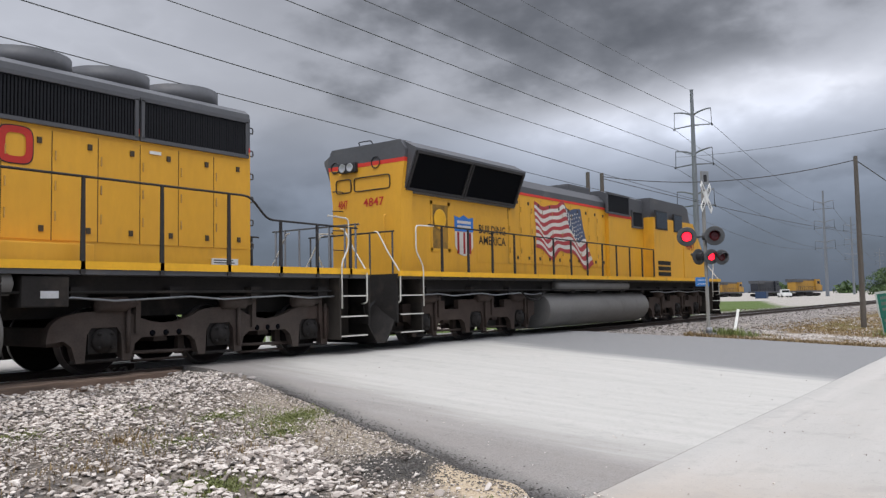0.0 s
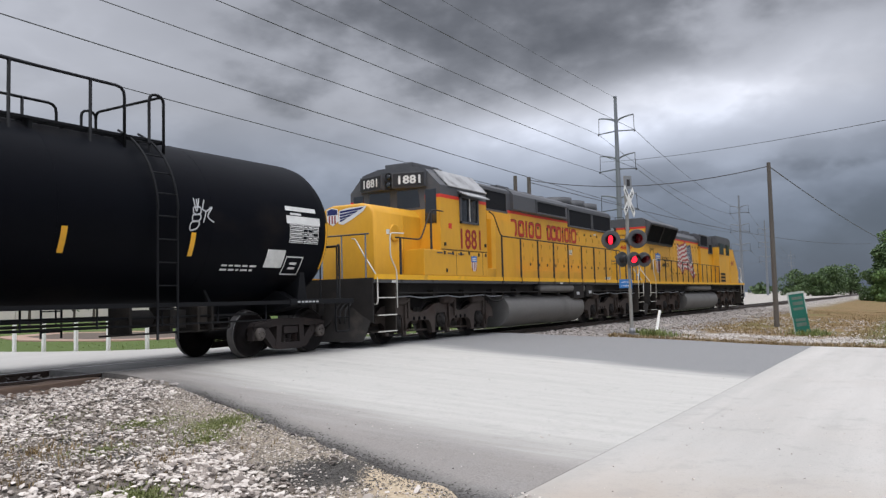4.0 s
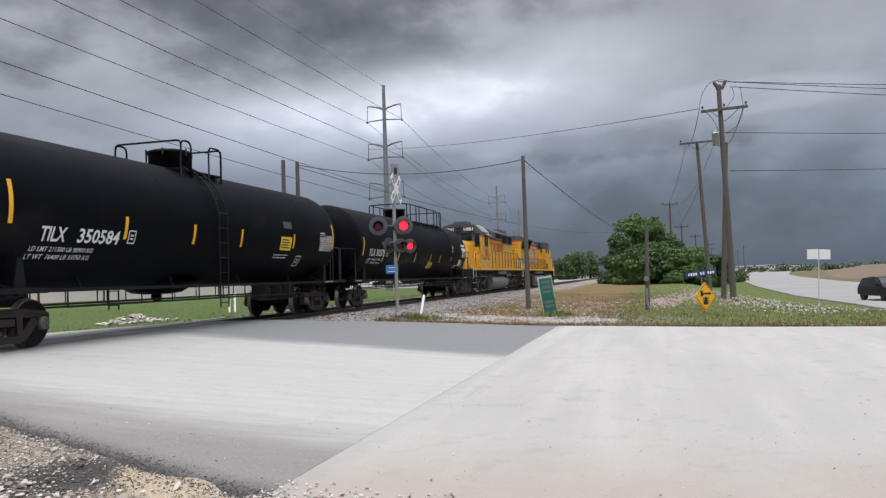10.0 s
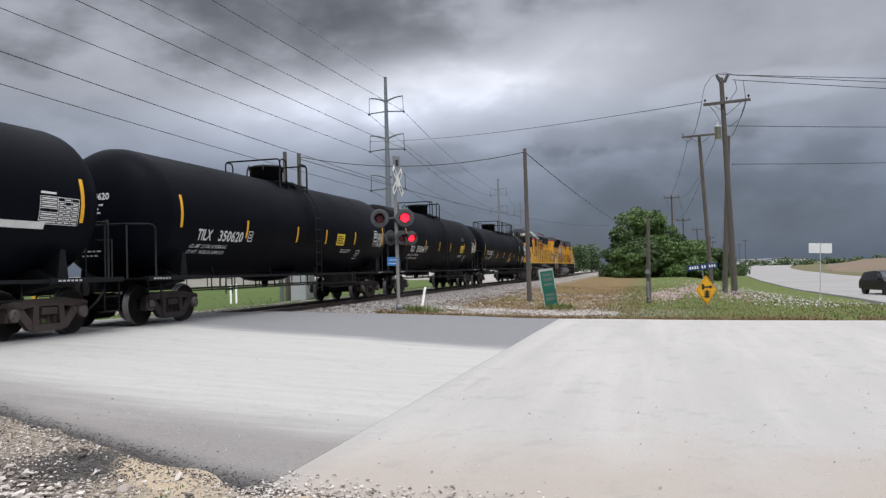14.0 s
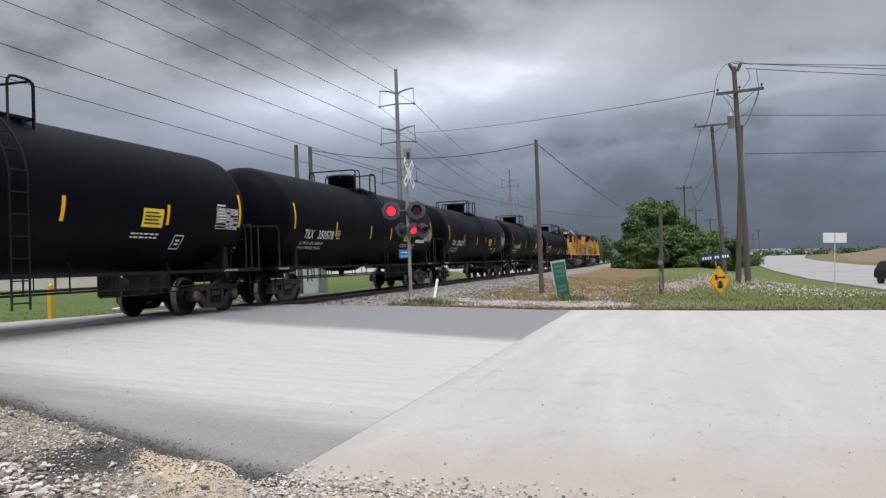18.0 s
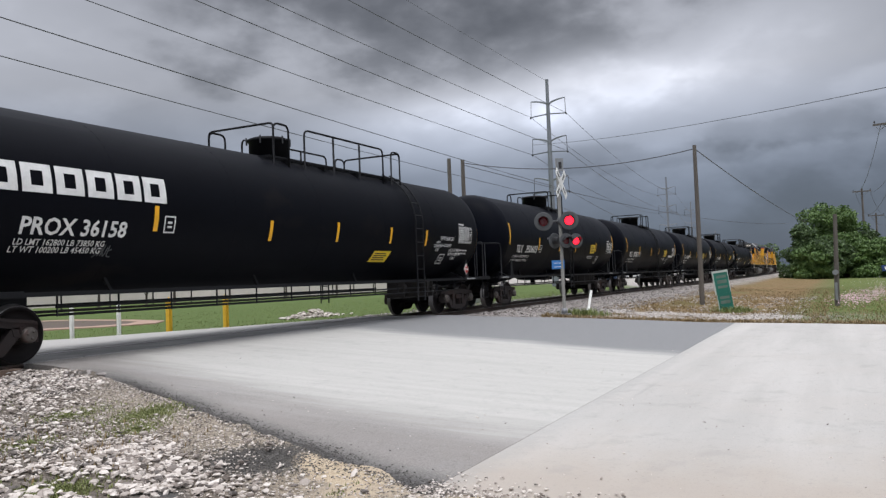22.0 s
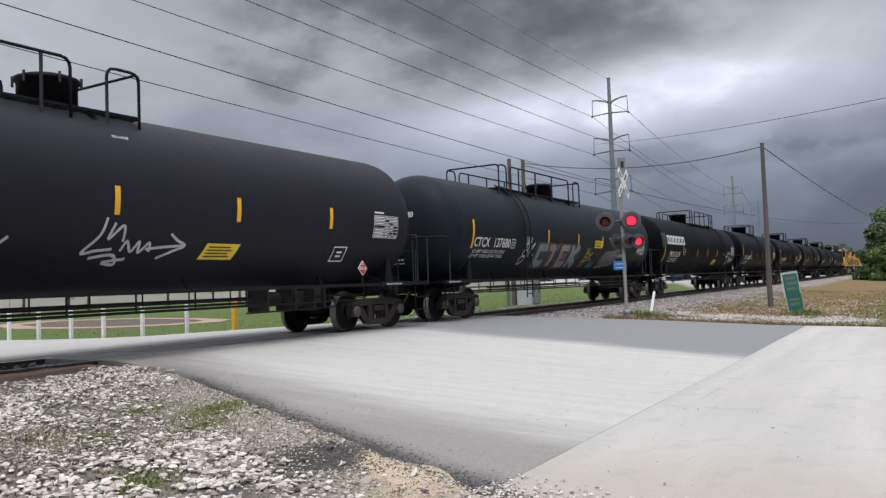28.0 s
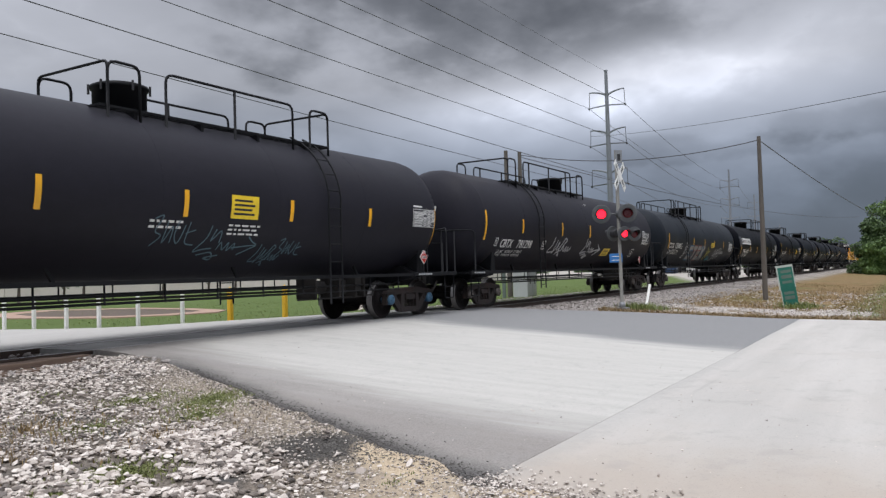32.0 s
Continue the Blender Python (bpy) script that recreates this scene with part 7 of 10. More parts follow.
        def board(a0, a1, z0, z1, d0, d1):
            b = bmesh.new()
            vs = [b.verts.new(cen + o * a + nrm * d + Vector((0, 0, z))) for d in (d0, d1) for a, z in ((a0, z0), (a1, z0), (a1, z1), (a0, z1))]
            for q in ((0, 1, 2, 3), (7, 6, 5, 4), (0, 4, 5, 1), (1, 5, 6, 2), (2, 6, 7, 3), (3, 7, 4, 0)):
                b.faces.new([vs[k] for k in q])
            bmesh.ops.recalc_face_normals(b, faces=b.faces[:])
            return b
        part("board_hood", board(-0.47, 0.47, -0.21, 0.21, -0.30, 0.02), M_LGREY, cab)
        nb = part("number_board", board(-0.43, 0.43, -0.17, 0.17, 0.015, 0.05), M_INK, cab, "black number board with white numerals")
        bm = bmesh.new()
        put_letters(bm, "1881", 0.21, lambda p, q: cen + o * ((p - 0.34) if s < 0 else (0.34 - p)) + nrm * 0.056 + Vector((0, 0, q - 0.105)), 0.68, 0, 0.03)
        part("number_lettering", bm, M_WHITE, nb)
    bm = bmesh.new()
    box(bm, xf - 0.006, xf + 0.01, -1.0, 1.0, 3.44, 4.06)
    part("front_panel", bm, M_LGREY, cab, "grey painted cab front")
    for z in (4.14, 4.36):
        bm = bmesh.new()
        lathe(bm, [(xf - 0.22, 0.105), (xf - 0.24, 0.115), (xf - 0.02, 0.115)], "x", 18, 0, (0, 0, z))
        hd_ = part("headlight", bm, M_INK, cab, "round headlight in a black housing")
        bm = bmesh.new()
        lathe(bm, [(xf - 0.235, 0.085), (xf - 0.25, 0.05), (xf - 0.252, 0.01)], "x", 16, 0, (0, 0, z))
        part("lens", bm, M_GLASS, hd_)
    bm = bmesh.new()
    box(bm, X(-4.9), X(-3.5), -0.45, 0.45, 4.62, 4.80, 0, 0.04)
    part("air_conditioner", bm, M_LGREY, lo)
    bm = bmesh.new()
    lathe(bm, [(4.60, 0.22), (4.82, 0.22), (4.86, 0.26), (4.90, 0.1)], "z", 16, 0, (X(-2.9), 0.1, 0))
    part("roof_vent", bm, M_LGREY, lo)
    # nose with rounded shoulders, wing emblem
    bm = bmesh.new()
    extrude_x(bm, [(-0.83, 1.56), (0.83, 1.56), (0.83, 3.22), (0.70, 3.40), (0.45, 3.46), (-0.45, 3.46), (-0.70, 3.40), (-0.83, 3.22)], X(-7.2), X(-5.15))
    es = [e for e in bm.edges if abs(e.verts[0].co.x - X(-7.2)) < 1e-4 and abs(e.verts[1].co.x - X(-7.2)) < 1e-4]
    bmesh.ops.bevel(bm, geom=es, offset=0.07, segments=3, profile=0.5, affect="EDGES")
    nose = part("short_hood", bm, M_YELLOW, lo, "low yellow nose", True)
    xn = X(-7.2)
    bm = bmesh.new()                       # shield with one long wing on the nose's front
    slab(bm, [(0.62, 3.06), (0.64, 3.36), (0.46, 3.40), (0.28, 3.36), (0.26, 3.06), (0.44, 2.94)], xn - 0.010, xn + 0.002, 0, "yz")
    sh = part("shield_emblem", bm, M_SIGNWHITE, nose, "small striped shield emblem")
    bm = bmesh.new()
    slab(bm, [(0.61, 3.22), (0.61, 3.34), (0.46, 3.38), (0.29, 3.34), (0.29, 3.22)], xn - 0.014, xn - 0.008, 0, "yz")
    part("head_field", bm, M_NAVY, sh)
    for k in range(3):
        bm = bmesh.new()
        box(bm, xn - 0.014, xn - 0.008, 0.345 + 0.09 * k, 0.385 + 0.09 * k, 3.00, 3.20)
        part("stripe", bm, M_DKRED, sh)
    bm = bmesh.new()
    slab(bm, [(0.26, 2.99), (0.24, 3.31), (0.0, 3.36), (-0.62, 3.38), (-0.52, 3.26), (-0.30, 3.14), (-0.05, 3.02), (0.12, 2.96)], xn - 0.010, xn + 0.002, 0, "yz")
    wing = part("wing_emblem", bm, M_SIGNWHITE, nose, "navy blue wing emblem edged in white")
    for k in range(4):
        bm = bmesh.new()
        y1, z1 = -0.54 + 0.17 * k, 3.335 - 0.075 * k
        slab(bm, [(0.21, z1 - 0.085), (0.21, z1 - 0.035), (y1, z1 + 0.020), (y1 + 0.10, z1 - 0.035)], xn - 0.014, xn - 0.008, 0, "yz")
        part("feather", bm, M_NAVY, wing)
    for s in (-1, 1):
        bm = bmesh.new()
        lathe(bm, [(s * 0.83, 0.22), (s * 0.86, 0.22), (s * 0.86, 0.18), (s * 0.85, 0.02)], "y", 20, 0, (X(-6.35), 0, 2.75))
        part("blower_cover", bm, M_YELLOW, nose)
        bm = bmesh.new()
        box(bm, X(-5.95), X(-5.35), s * 0.836 - 0.01, s * 0.835 + 0.01, 2.35, 3.2, 0, 0.004)
        part("hatch", bm, M_YELLOW, nose)
        bm = bmesh.new()
        box(bm, X(-6.0), X(-2.66), s * 1.15 - 0.26, s * 1.15 + 0.27, 1.66, 2.33, 0, 0.03) if s > 0 else box(bm, X(-6.0), X(-2.66), -1.49, -0.85, 1.66, 2.33, 0, 0.03)
        bb = part("battery_box", bm, M_YELLOW, lo)
        bm = bmesh.new()
        for u in (-5.4, -4.85, -4.3):
            box(bm, X(u), X(u) + 0.28, s * 1.495 - 0.008, s * 1.495 + 0.008, 2.24, 2.27)
        part("hinge", bm, M_LGREY, bb)
    # lifted end rail and hand brake
    for y in (-1.2, -0.5, 0.5, 1.2):
        bm = bmesh.new()
        tube(bm, [(X(-8.05), y, 1.58), (X(-8.05), y, 2.62)], 0.022, 5)
        part("end_post", bm, M_LGREY, lo)
    bm = bmesh.new()
    tube(bm, [(X(-8.05), -1.3, 2.60), (X(-8.05), 1.3, 2.60)], 0.02, 5)
    part("end_rail", bm, M_LGREY, lo)
    for y in (-1.2, -0.9, -0.45, 0.45, 0.9, 1.2):
        bm = bmesh.new()
        tube(bm, [(X(11.85), y, 1.58), (X(11.85), y, 2.60)], 0.024, 5)
        part("end_post", bm, M_LGREY, lo)
    bm = bmesh.new()
    tube(bm, [(X(11.85), -1.3, 2.58), (X(11.85), 1.3, 2.58)], 0.02, 5)
    part("end_rail", bm, M_LGREY, lo)
    stanchion_rail(lo, [(X(-2.45), 3.55), (X(-2.2), 3.5), (X(-1.75), 2.88), (X(8.9), 2.86), (X(9.3), 2.48), (X(11.6), 2.46)], [X(-1.7 + 1.27 * k) for k in range(9)] + [X(9.6), X(10.5), X(11.4)], 1.48, 1.6, M_HANDRAIL)
    stanchion_rail(lo, [(X(-7.2), 2.55), (X(-6.1), 2.55), (X(-5.6), 3.35), (X(-5.0), 3.35)], [X(-7.0), X(-5.6)], 1.46, 1.6, M_HANDRAIL)
    step_well(lo, X(-7.25), X(-8.0), 1.49, 0.35)
    step_well(lo, X(11.12), X(11.86), 1.49, 0.35)
    block_word(lo, X, 3.03, 0.52, hw + 0.018, M_WORDRED)
    under_gear(lo, X, -1.25, 4.9, 1.1, 5.05, -8.1, 11.95)
    loco_truck(lo, X(-4.75), "a")
    loco_truck(lo, X(8.52), "a")
    end_gear(lo, X, -8.12, -1)
    end_gear(lo, X, 11.97, 1)
    for u, w, y, z0, z1 in ((-7.4, 0.22, 1.482, 1.47, 1.53), (2.6, 0.22, 1.482, 1.47, 1.53), (-6.7, 0.2, 0.842, 2.7, 2.82), (8.5, 0.55, 0.985, 1.64, 1.80), (4.72, 0.26, 0.985, 2.58, 2.76), (7.3, 0.2, 0.985, 3.44, 3.49)):
        bm = bmesh.new()
        box(bm, X(u), X(u) + w, -y, -y + 0.03, z0, z1)
        note = part("notice", bm, M_WHITE, lo, "small white notice plate")
        if w > 0.24:
            bm = bmesh.new()
            for k in range(3):
                zz = z0 + (z1 - z0) * (0.2 + 0.27 * k)
                box(bm, X(u) + 0.03, X(u) + w - 0.05 - 0.03 * k, -y - 0.002, -y, zz, zz + 0.018)
            part("print", bm, M_INK, note)
    # equipment boxes hung below the walkway
    for u0, u1, z0 in ((3.9, 4.85, 0.98), (5.1, 5.75, 1.02)):
        bm = bmesh.new()
        box(bm, X(u0), X(u1), -1.44, -1.1, z0, 1.44, 0, 0.02)
        eb = part("equipment_box", bm, M_UNDER, lo, "grimy equipment box under the walkway")
        bm = bmesh.new()
        box(bm, X(u0) + 0.25, X(u0) + 0.5, -1.448, -1.43, z0 + 0.12, z0 + 0.22)
        part("tag", bm, M_GRAFW, eb)
    return lo, mid


def locomotive_new():
    """The leading unit: wide flared radiators at the trailing end, flag mural on the hood, wide cab ahead."""
    mid = 23.7
    X = lambda q: q - mid
    lo = thing("locomotive", "yellow diesel locomotive with a waving flag mural", "locomotive", "locomotives of the train")
    bm = bmesh.new()
    box(bm, X(12.85), X(34.4), -1.5, 1.5, 1.47, 1.54, 0, 0.01)
    part("frame_sill", bm, M_STEPPLATE, lo)
    bm = bmesh.new()
    box(bm, X(13.7), X(33.3), -1.2, 1.2, 1.20, 1.47)
    part("frame", bm, M_UNDER, lo)
    for s in (-1, 1):
        bm = bmesh.new()
        box(bm, X(12.85), X(34.4), s * 1.505 - 0.02, s * 1.505 + 0.02, 1.53, 1.64)
        part("sill_stripe", bm, M_SILLYEL, lo, "yellow sill stripe")
    hw = 0.98
    # rear hood body, its grey top, and the leaning radiator boxes on both flanks
    bm = bmesh.new()
    box(bm, X(13.55), X(24.2), -hw, hw, 1.54, 3.92)
    part("long_hood", bm, M_YELLOW, lo, "weathered yellow engine hood")
    bm = bmesh.new()
    extrude_x(bm, [(-1.05, 1.54), (1.05, 1.54), (1.05, 3.3), (1.17, 4.12), (-1.17, 4.12), (-1.05, 3.3)], X(13.50), X(13.9))
    part("end_wall", bm, M_YELLOW, lo, "yellow end wall of the hood")
    bm = bmesh.new()
    extrude_x(bm, [(-1.172, 4.11), (1.172, 4.11), (1.178, 4.20), (-1.178, 4.20)], X(13.495), X(13.9))
    part("stripe", bm, M_RED, lo)
    bm = bmesh.new()
    extrude_x(bm, [(-1.178, 4.20), (1.178, 4.20), (1.19, 4.40), (1.06, 4.61), (-1.06, 4.61), (-1.19, 4.40)], X(13.495), X(13.9))
    part("end_cap", bm, M_LGREY, lo, "grey painted top of the end wall")
    bm = bmesh.new()
    extrude_x(bm, [(-0.99, 3.44), (-1.05, 3.44), (-1.42, 4.34), (-1.42, 4.40), (-1.06, 4.60), (1.06, 4.60), (1.42, 4.40), (1.42, 4.34), (1.05, 3.44), (0.99, 3.44)], X(13.60), X(18.35))
    part("radiator_cabin", bm, M_LGREY, lo, "grey radiator housing leaning outwards")
    for u0, u1 in ((13.68, 15.80), (15.90, 18.24)):
        louvre(lo, X(u0), X(u1), 3.52, 4.30, 1.092, 0.32, 1, M_HANDRAIL)
    bm = bmesh.new()
    extrude_x(bm, [(-hw, 3.92), (hw, 3.92), (hw, 4.10), (0.75, 4.34), (-0.75, 4.34), (-hw, 4.10)], X(18.3), X(24.2))
    part("hood_roof", bm, M_LGREY, lo)
    bm = bmesh.new()
    box(bm, X(22.4), X(23.9), -0.6, 0.6, 4.30, 4.60, 0, 0.05)
    part("exhaust_silencer", bm, M_LGREY, lo)
    bm = bmesh.new()
    lathe(bm, [(-0.16, 0.06), (0.16, 0.10)], "x", 14, 0, (X(18.25), -0.5, 4.40))
    lathe(bm, [(-0.16, 0.06), (0.16, 0.10)], "x", 14, 0, (X(18.25), -0.25, 4.40))
    part("horn", bm, M_INK, lo)
    for u in (14.3, 15.6, 16.9):
        bm = bmesh.new()
        lathe(bm, [(4.56, 0.58), (4.64, 0.58), (4.64, 0.5), (4.62, 0.1)], "z", 28, 0, (X(u), 0, 0))
        part("radiator_fan", bm, M_LGREY, lo)
    doors(lo, X(18.1), X(24.1), 10, 1.95, 3.80, hw, M_YELLOW)
    # inertial filter section behind the cab
    bm = bmesh.new()
    extrude_x(bm, [(-1.1, 1.54), (1.1, 1.54), (1.1, 3.78), (-1.1, 3.78)], X(24.2), X(27.1))
    part("filter_section", bm, M_YELLOW, lo)
    bm = bmesh.new()
    extrude_x(bm, [(-1.1, 3.78), (1.1, 3.78), (1.1, 4.40), (0.8, 4.52), (-0.8, 4.52), (-1.1, 4.40)], X(24.2), X(27.1))
    part("filter_roof", bm, M_LGREY, lo)
    louvre(lo, X(24.1), X(25.85), 3.78, 4.40, 1.11, 0.0, 24)
    louvre(lo, X(26.1), X(27.0), 3.42, 3.96, 1.12, 0.0, 16)
    for s in (-1, 1):
        bm = bmesh.new()
        box(bm, X(18.4), X(24.2), s * hw - 0.01, s * hw + 0.005, 3.86, 3.93)
        part("stripe", bm, M_RED, lo)
        bm = bmesh.new()
        box(bm, X(24.21), X(27.1), s * 1.1 - 0.01, s * 1.1 + 0.005, 3.66, 3.75)
        part("stripe", bm, M_RED, lo)
    # cab and nose
    cw = 1.5
    bm = bmesh.new()
    slab(bm, [(X(27.1), 1.54), (X(32.6), 1.54), (X(32.6), 2.4), (X(31.6), 3.35), (X(31.2), 3.80), (X(27.1), 3.80)], -cw, cw)
    cab = part("cab", bm, M_YELLOW, lo, "wide yellow cab")
    bm = bmesh.new()
    slab(bm, [(X(27.1), 3.80), (X(31.2), 3.80), (X(30.95), 4.38), (X(30.5), 4.50), (X(27.1), 4.50)], -cw + 0.12, cw - 0.12)
    part("cab_roof", bm, M_LGREY, cab)
    bm = bmesh.new()
    A = [(X(31.9), -1.25, 1.54), (X(31.9), 1.25, 1.54), (X(31.5), 1.1, 3.1), (X(31.5), -1.1, 3.1)]
    Cq = [(X(33.85), -0.85, 1.54), (X(33.85), 0.85, 1.54), (X(33.4), 0.65, 2.9), (X(33.4), -0.65, 2.9)]
    va, vc = [bm.verts.new(p) for p in A], [bm.verts.new(p) for p in Cq]
    bm.faces.new(va), bm.faces.new(vc[::-1])
    for i in range(4):
        bm.faces.new((va[i], vc[i], vc[(i + 1) % 4], va[(i + 1) % 4]))
    bmesh.ops.recalc_face_normals(bm, faces=bm.faces[:])
    part("nose", bm, M_YELLOW, cab)
    for s in (-1, 1):
        for u0, u1, z0, z1 in ((27.3, 28.35, 3.43, 4.02), (29.1, 29.9, 3.42, 4.0)):
            bm = bmesh.new()
            box(bm, X(u0) - 0.05, X(u1) + 0.05, s * (cw + 0.004) - 0.02, s * (cw + 0.004) + 0.02, z0 - 0.05, z1 + 0.05, 0, 0.015)
            wf = part("side_window", bm, M_INK, cab)
            bm = bmesh.new()
            box(bm, X(u0), X(u1), s * (cw + 0.028) - 0.005, s * (cw + 0.028) + 0.005, z0, z1)
            part("pane", bm, M_GLASS, wf)
        bm = bmesh.new()
        box(bm, X(30.0), X(30.75), s * (cw + 0.012) - 0.012, s * (cw + 0.012) + 0.012, 1.66, 3.55, 0, 0.006)
        part("cab_door", bm, M_YELLOW, cab)
        bm = bmesh.new()
        for k in range(3):
            box(bm, X(27.4), X(28.6), s * 1.505 - 0.01, s * 1.505 + 0.01, 1.7 + 0.2 * k, 1.84 + 0.2 * k)
        part("vent", bm, M_UNDER, cab)
    bm = bmesh.new()
    put_letters(bm, "4847", 0.30, lambda p, q: Vector((X(30.2) + p, -cw - 0.03, 2.75 + q)), 1.0, 0, 0.01)
    part("number_lettering", bm, M_DKRED, cab)
    # trailing end: headlights, number boards, numerals, grab irons
    xe = X(13.50)
    for y0, w in ((0.86, 0.30), (0.06, 0.62)):
        bm = bmesh.new()
        put_letters(bm, "4847", 0.19, lambda p, r: Vector((xe - 0.012, y0 - p, 3.18 + r)), w, 0, 0.012)
        part("number_lettering", bm, M_WORDRED, lo, "red numerals on the end")
    bm = bmesh.new()
    box(bm, xe - 0.10, xe + 0.02, 0.22, 0.76, 4.0, 4.24, 0, 0.06)
    hl = part("headlight_box", bm, M_INK, lo)
    for y in (0.39, 0.63):
        bm = bmesh.new()
        lathe(bm, [(xe - 0.105, 0.02), (xe - 0.11, 0.085), (xe - 0.12, 0.10), (xe - 0.09, 0.10)], "x", 16, 0, (0, y, 4.12))
        part("headlight", bm, M_HEADLAMP, hl, "round sealed-beam headlight")
    for y0, y1 in ((0.44, 0.92), (-0.75, 0.34)):
        bm = bmesh.new()
        tube(bm, bend([(xe - 0.01, y0 + 0.1, 3.55), (xe - 0.01, y1, 3.55), (xe - 0.02, y1, 3.86), (xe - 0.02, y0, 3.86), (xe - 0.01, y0, 3.55), (xe - 0.01, y0 + 0.2, 3.55)], 0.08), 0.014, 5)
        part("number_frame", bm, M_INK, lo)
    for y in (-0.33, 0.95):
        bm = bmesh.new()
        tube(bm, [(xe - 0.015, y + 0.13 * math.cos(a), 4.17 + 0.13 * math.sin(a)) for a in np.linspace(0, 2 * math.pi, 17)[:-1]], 0.012, 5, 0, True)
        part("vent_ring", bm, M_INK, lo)
    for k in range(5):
        z = 2.2 + 0.46 * k
        bm = bmesh.new()
        tube(bm, bend([(xe, 0.72, z), (xe - 0.08, 0.72, z), (xe - 0.08, 1.0, z + 0.03), (xe, 1.0, z + 0.03)], 0.04), 0.013, 5)
        part("ladder_rung", bm, M_INK, lo)
    bm = bmesh.new()
    tube(bm, bend([(xe + 0.2, 0.3, 4.60), (xe + 0.1, 0.3, 4.72), (xe + 0.1, -0.1, 4.72), (xe + 0.2, -0.1, 4.60)], 0.05), 0.014, 5)
    part("lift_eye", bm, M_INK, lo)
    bm = bmesh.new()
    tube(bm, bend([(xe - 0.02, -0.62, 2.95), (xe - 0.09, -0.62, 2.93), (xe - 0.09, -0.62, 2.30), (xe - 0.02, -0.62, 2.28)], 0.04), 0.013, 5)
    part("handhold", bm, M_YELLOW, lo)
    for y in (-1.25, -0.6, 0.6, 1.25):
        bm = bmesh.new()
        tube(bm, [(X(12.95), y, 1.56), (X(12.95), y, 2.5)], 0.022, 5)
        part("end_post", bm, M_INK, lo)
    bm = bmesh.new()
    tube(bm, [(X(12.95), -1.3, 2.5), (X(12.95), 1.3, 2.5)], 0.02, 5)
    part("end_rail", bm, M_INK, lo)
    step_well(lo, X(13.67), X(12.9), 1.50, 0.42)
    step_well(lo, X(33.3), X(34.2), 1.50, 0.35)
    stanchion_rail(lo, [(X(13.9), 2.68), (X(27.0), 2.62)], [X(14.4 + 1.05 * k) for k in range(13)], 1.5, 1.58, M_HANDRAIL)
    emblem(lo, X(16.02), 2.07, 0.80, 0.98, hw + 0.003)
    bm = bmesh.new()
    put_letters(bm, "BUILDING", 0.22, lambda p, q: Vector((X(16.66) + p, -hw - 0.010, 2.68 + q)), 1.28, 0, 0.012)
    put_letters(bm, "AMERICA", 0.22, lambda p, q: Vector((X(16.66) + p, -hw - 0.010, 2.40 + q)), 1.28, 0, 0.012)
    part("slogan", bm, M_INK, lo, "black stencilled slogan")
    for s in (-1, 1):                     # engine bay beside the emblem: flat plate, the recess's shade is in its dark ochre
        bm = bmesh.new()
        box(bm, X(14.72), X(15.36), s * hw - 0.004, s * hw + 0.006, 2.2, 3.28)
        bay = part("open_bay", bm, M_OCHRE, lo, "flat ochre plate coloured as a shaded bay, blower on it")
        bm = bmesh.new()
        for b0, b1, b2, b3 in ((14.66, 14.74, 2.16, 3.34), (15.34, 15.44, 2.16, 3.34), (14.66, 15.44, 3.26, 3.34), (14.66, 15.44, 2.14, 2.22)):
            box(bm, X(b0), X(b1), s * hw - 0.01, s * hw + 0.03, b2, b3)
        part("bay_frame", bm, M_YELLOW, bay)
        bm = bmesh.new()
        lathe(bm, [(s * (hw + 0.006), 0.24), (s * (hw + 0.02), 0.24), (s * (hw + 0.02), 0.20), (s * (hw + 0.010), 0.03)], "y", 20, 0, (X(15.02), 0, 2.92))
        part("blower", bm, M_SILLYEL, bay)
        for u0, u1, z0, z1, nm in ((16.58, 18.2, 1.92, 3.14, "access_panel"), (13.75, 14.5, 1.75, 3.40, "access_panel")):
            bm = bmesh.new()
            box(bm, X(u0), X(u1), s * hw - 0.004, s * hw + 0.004, z0, z1, 0, 0.003)
            part(nm, bm, M_YELLOW, lo)
    # flag mural: waving stripes in painted strips
    fl = bmesh.new()

    def cloth(a, b):
        """a along the cloth from its fly to its hoist, b up it, both 0 to 1."""
        x = (1 - b) * (19.55 + 3.63 * a) + b * (19.57 + 2.75 * a) - 0.10 * math.sin(math.pi * b) * (1 - a)
        z = (1 - b) * (2.40 - 0.38 * a) + b * (3.72 + 0.05 * a)
        wave = 0.17 * math.sin(2 * math.pi * (1.55 * a + 0.42)) + 0.07 * math.sin(2 * math.pi * (3.3 * a + 0.3 * b))
        return Vector((X(x + 0.10 * math.sin(9 * a + 4 * b)), -hw - 0.022, z + wave * (0.35 + 0.9 * a * (1.1 - a) * 3.0) * (1.15 - 0.5 * b) * 0.95))
    n = 26
    g = [[fl.verts.new(cloth(i / n, j / 13)) for i in range(n + 1)] for j in range(14)]
    for j in range(13):
        for i in range(n):
            f = fl.faces.new((g[j][i], g[j][i + 1], g[j + 1][i + 1], g[j + 1][i]))
            f.material_index = 0 if j % 2 else 1
            if j >= 6 and i >= n * 0.60:
                f.material_index = 2
    mural = part("flag_mural", fl, [M_FLAGW, M_FLAGR, M_FLAGB], lo, "faded waving flag painted on the hood")
    st = bmesh.new()
    for r in range(7):
        for k in range(7):
            p = cloth(0.63 + 0.05 * k + 0.025 * (r % 2), 0.52 + 0.065 * r)
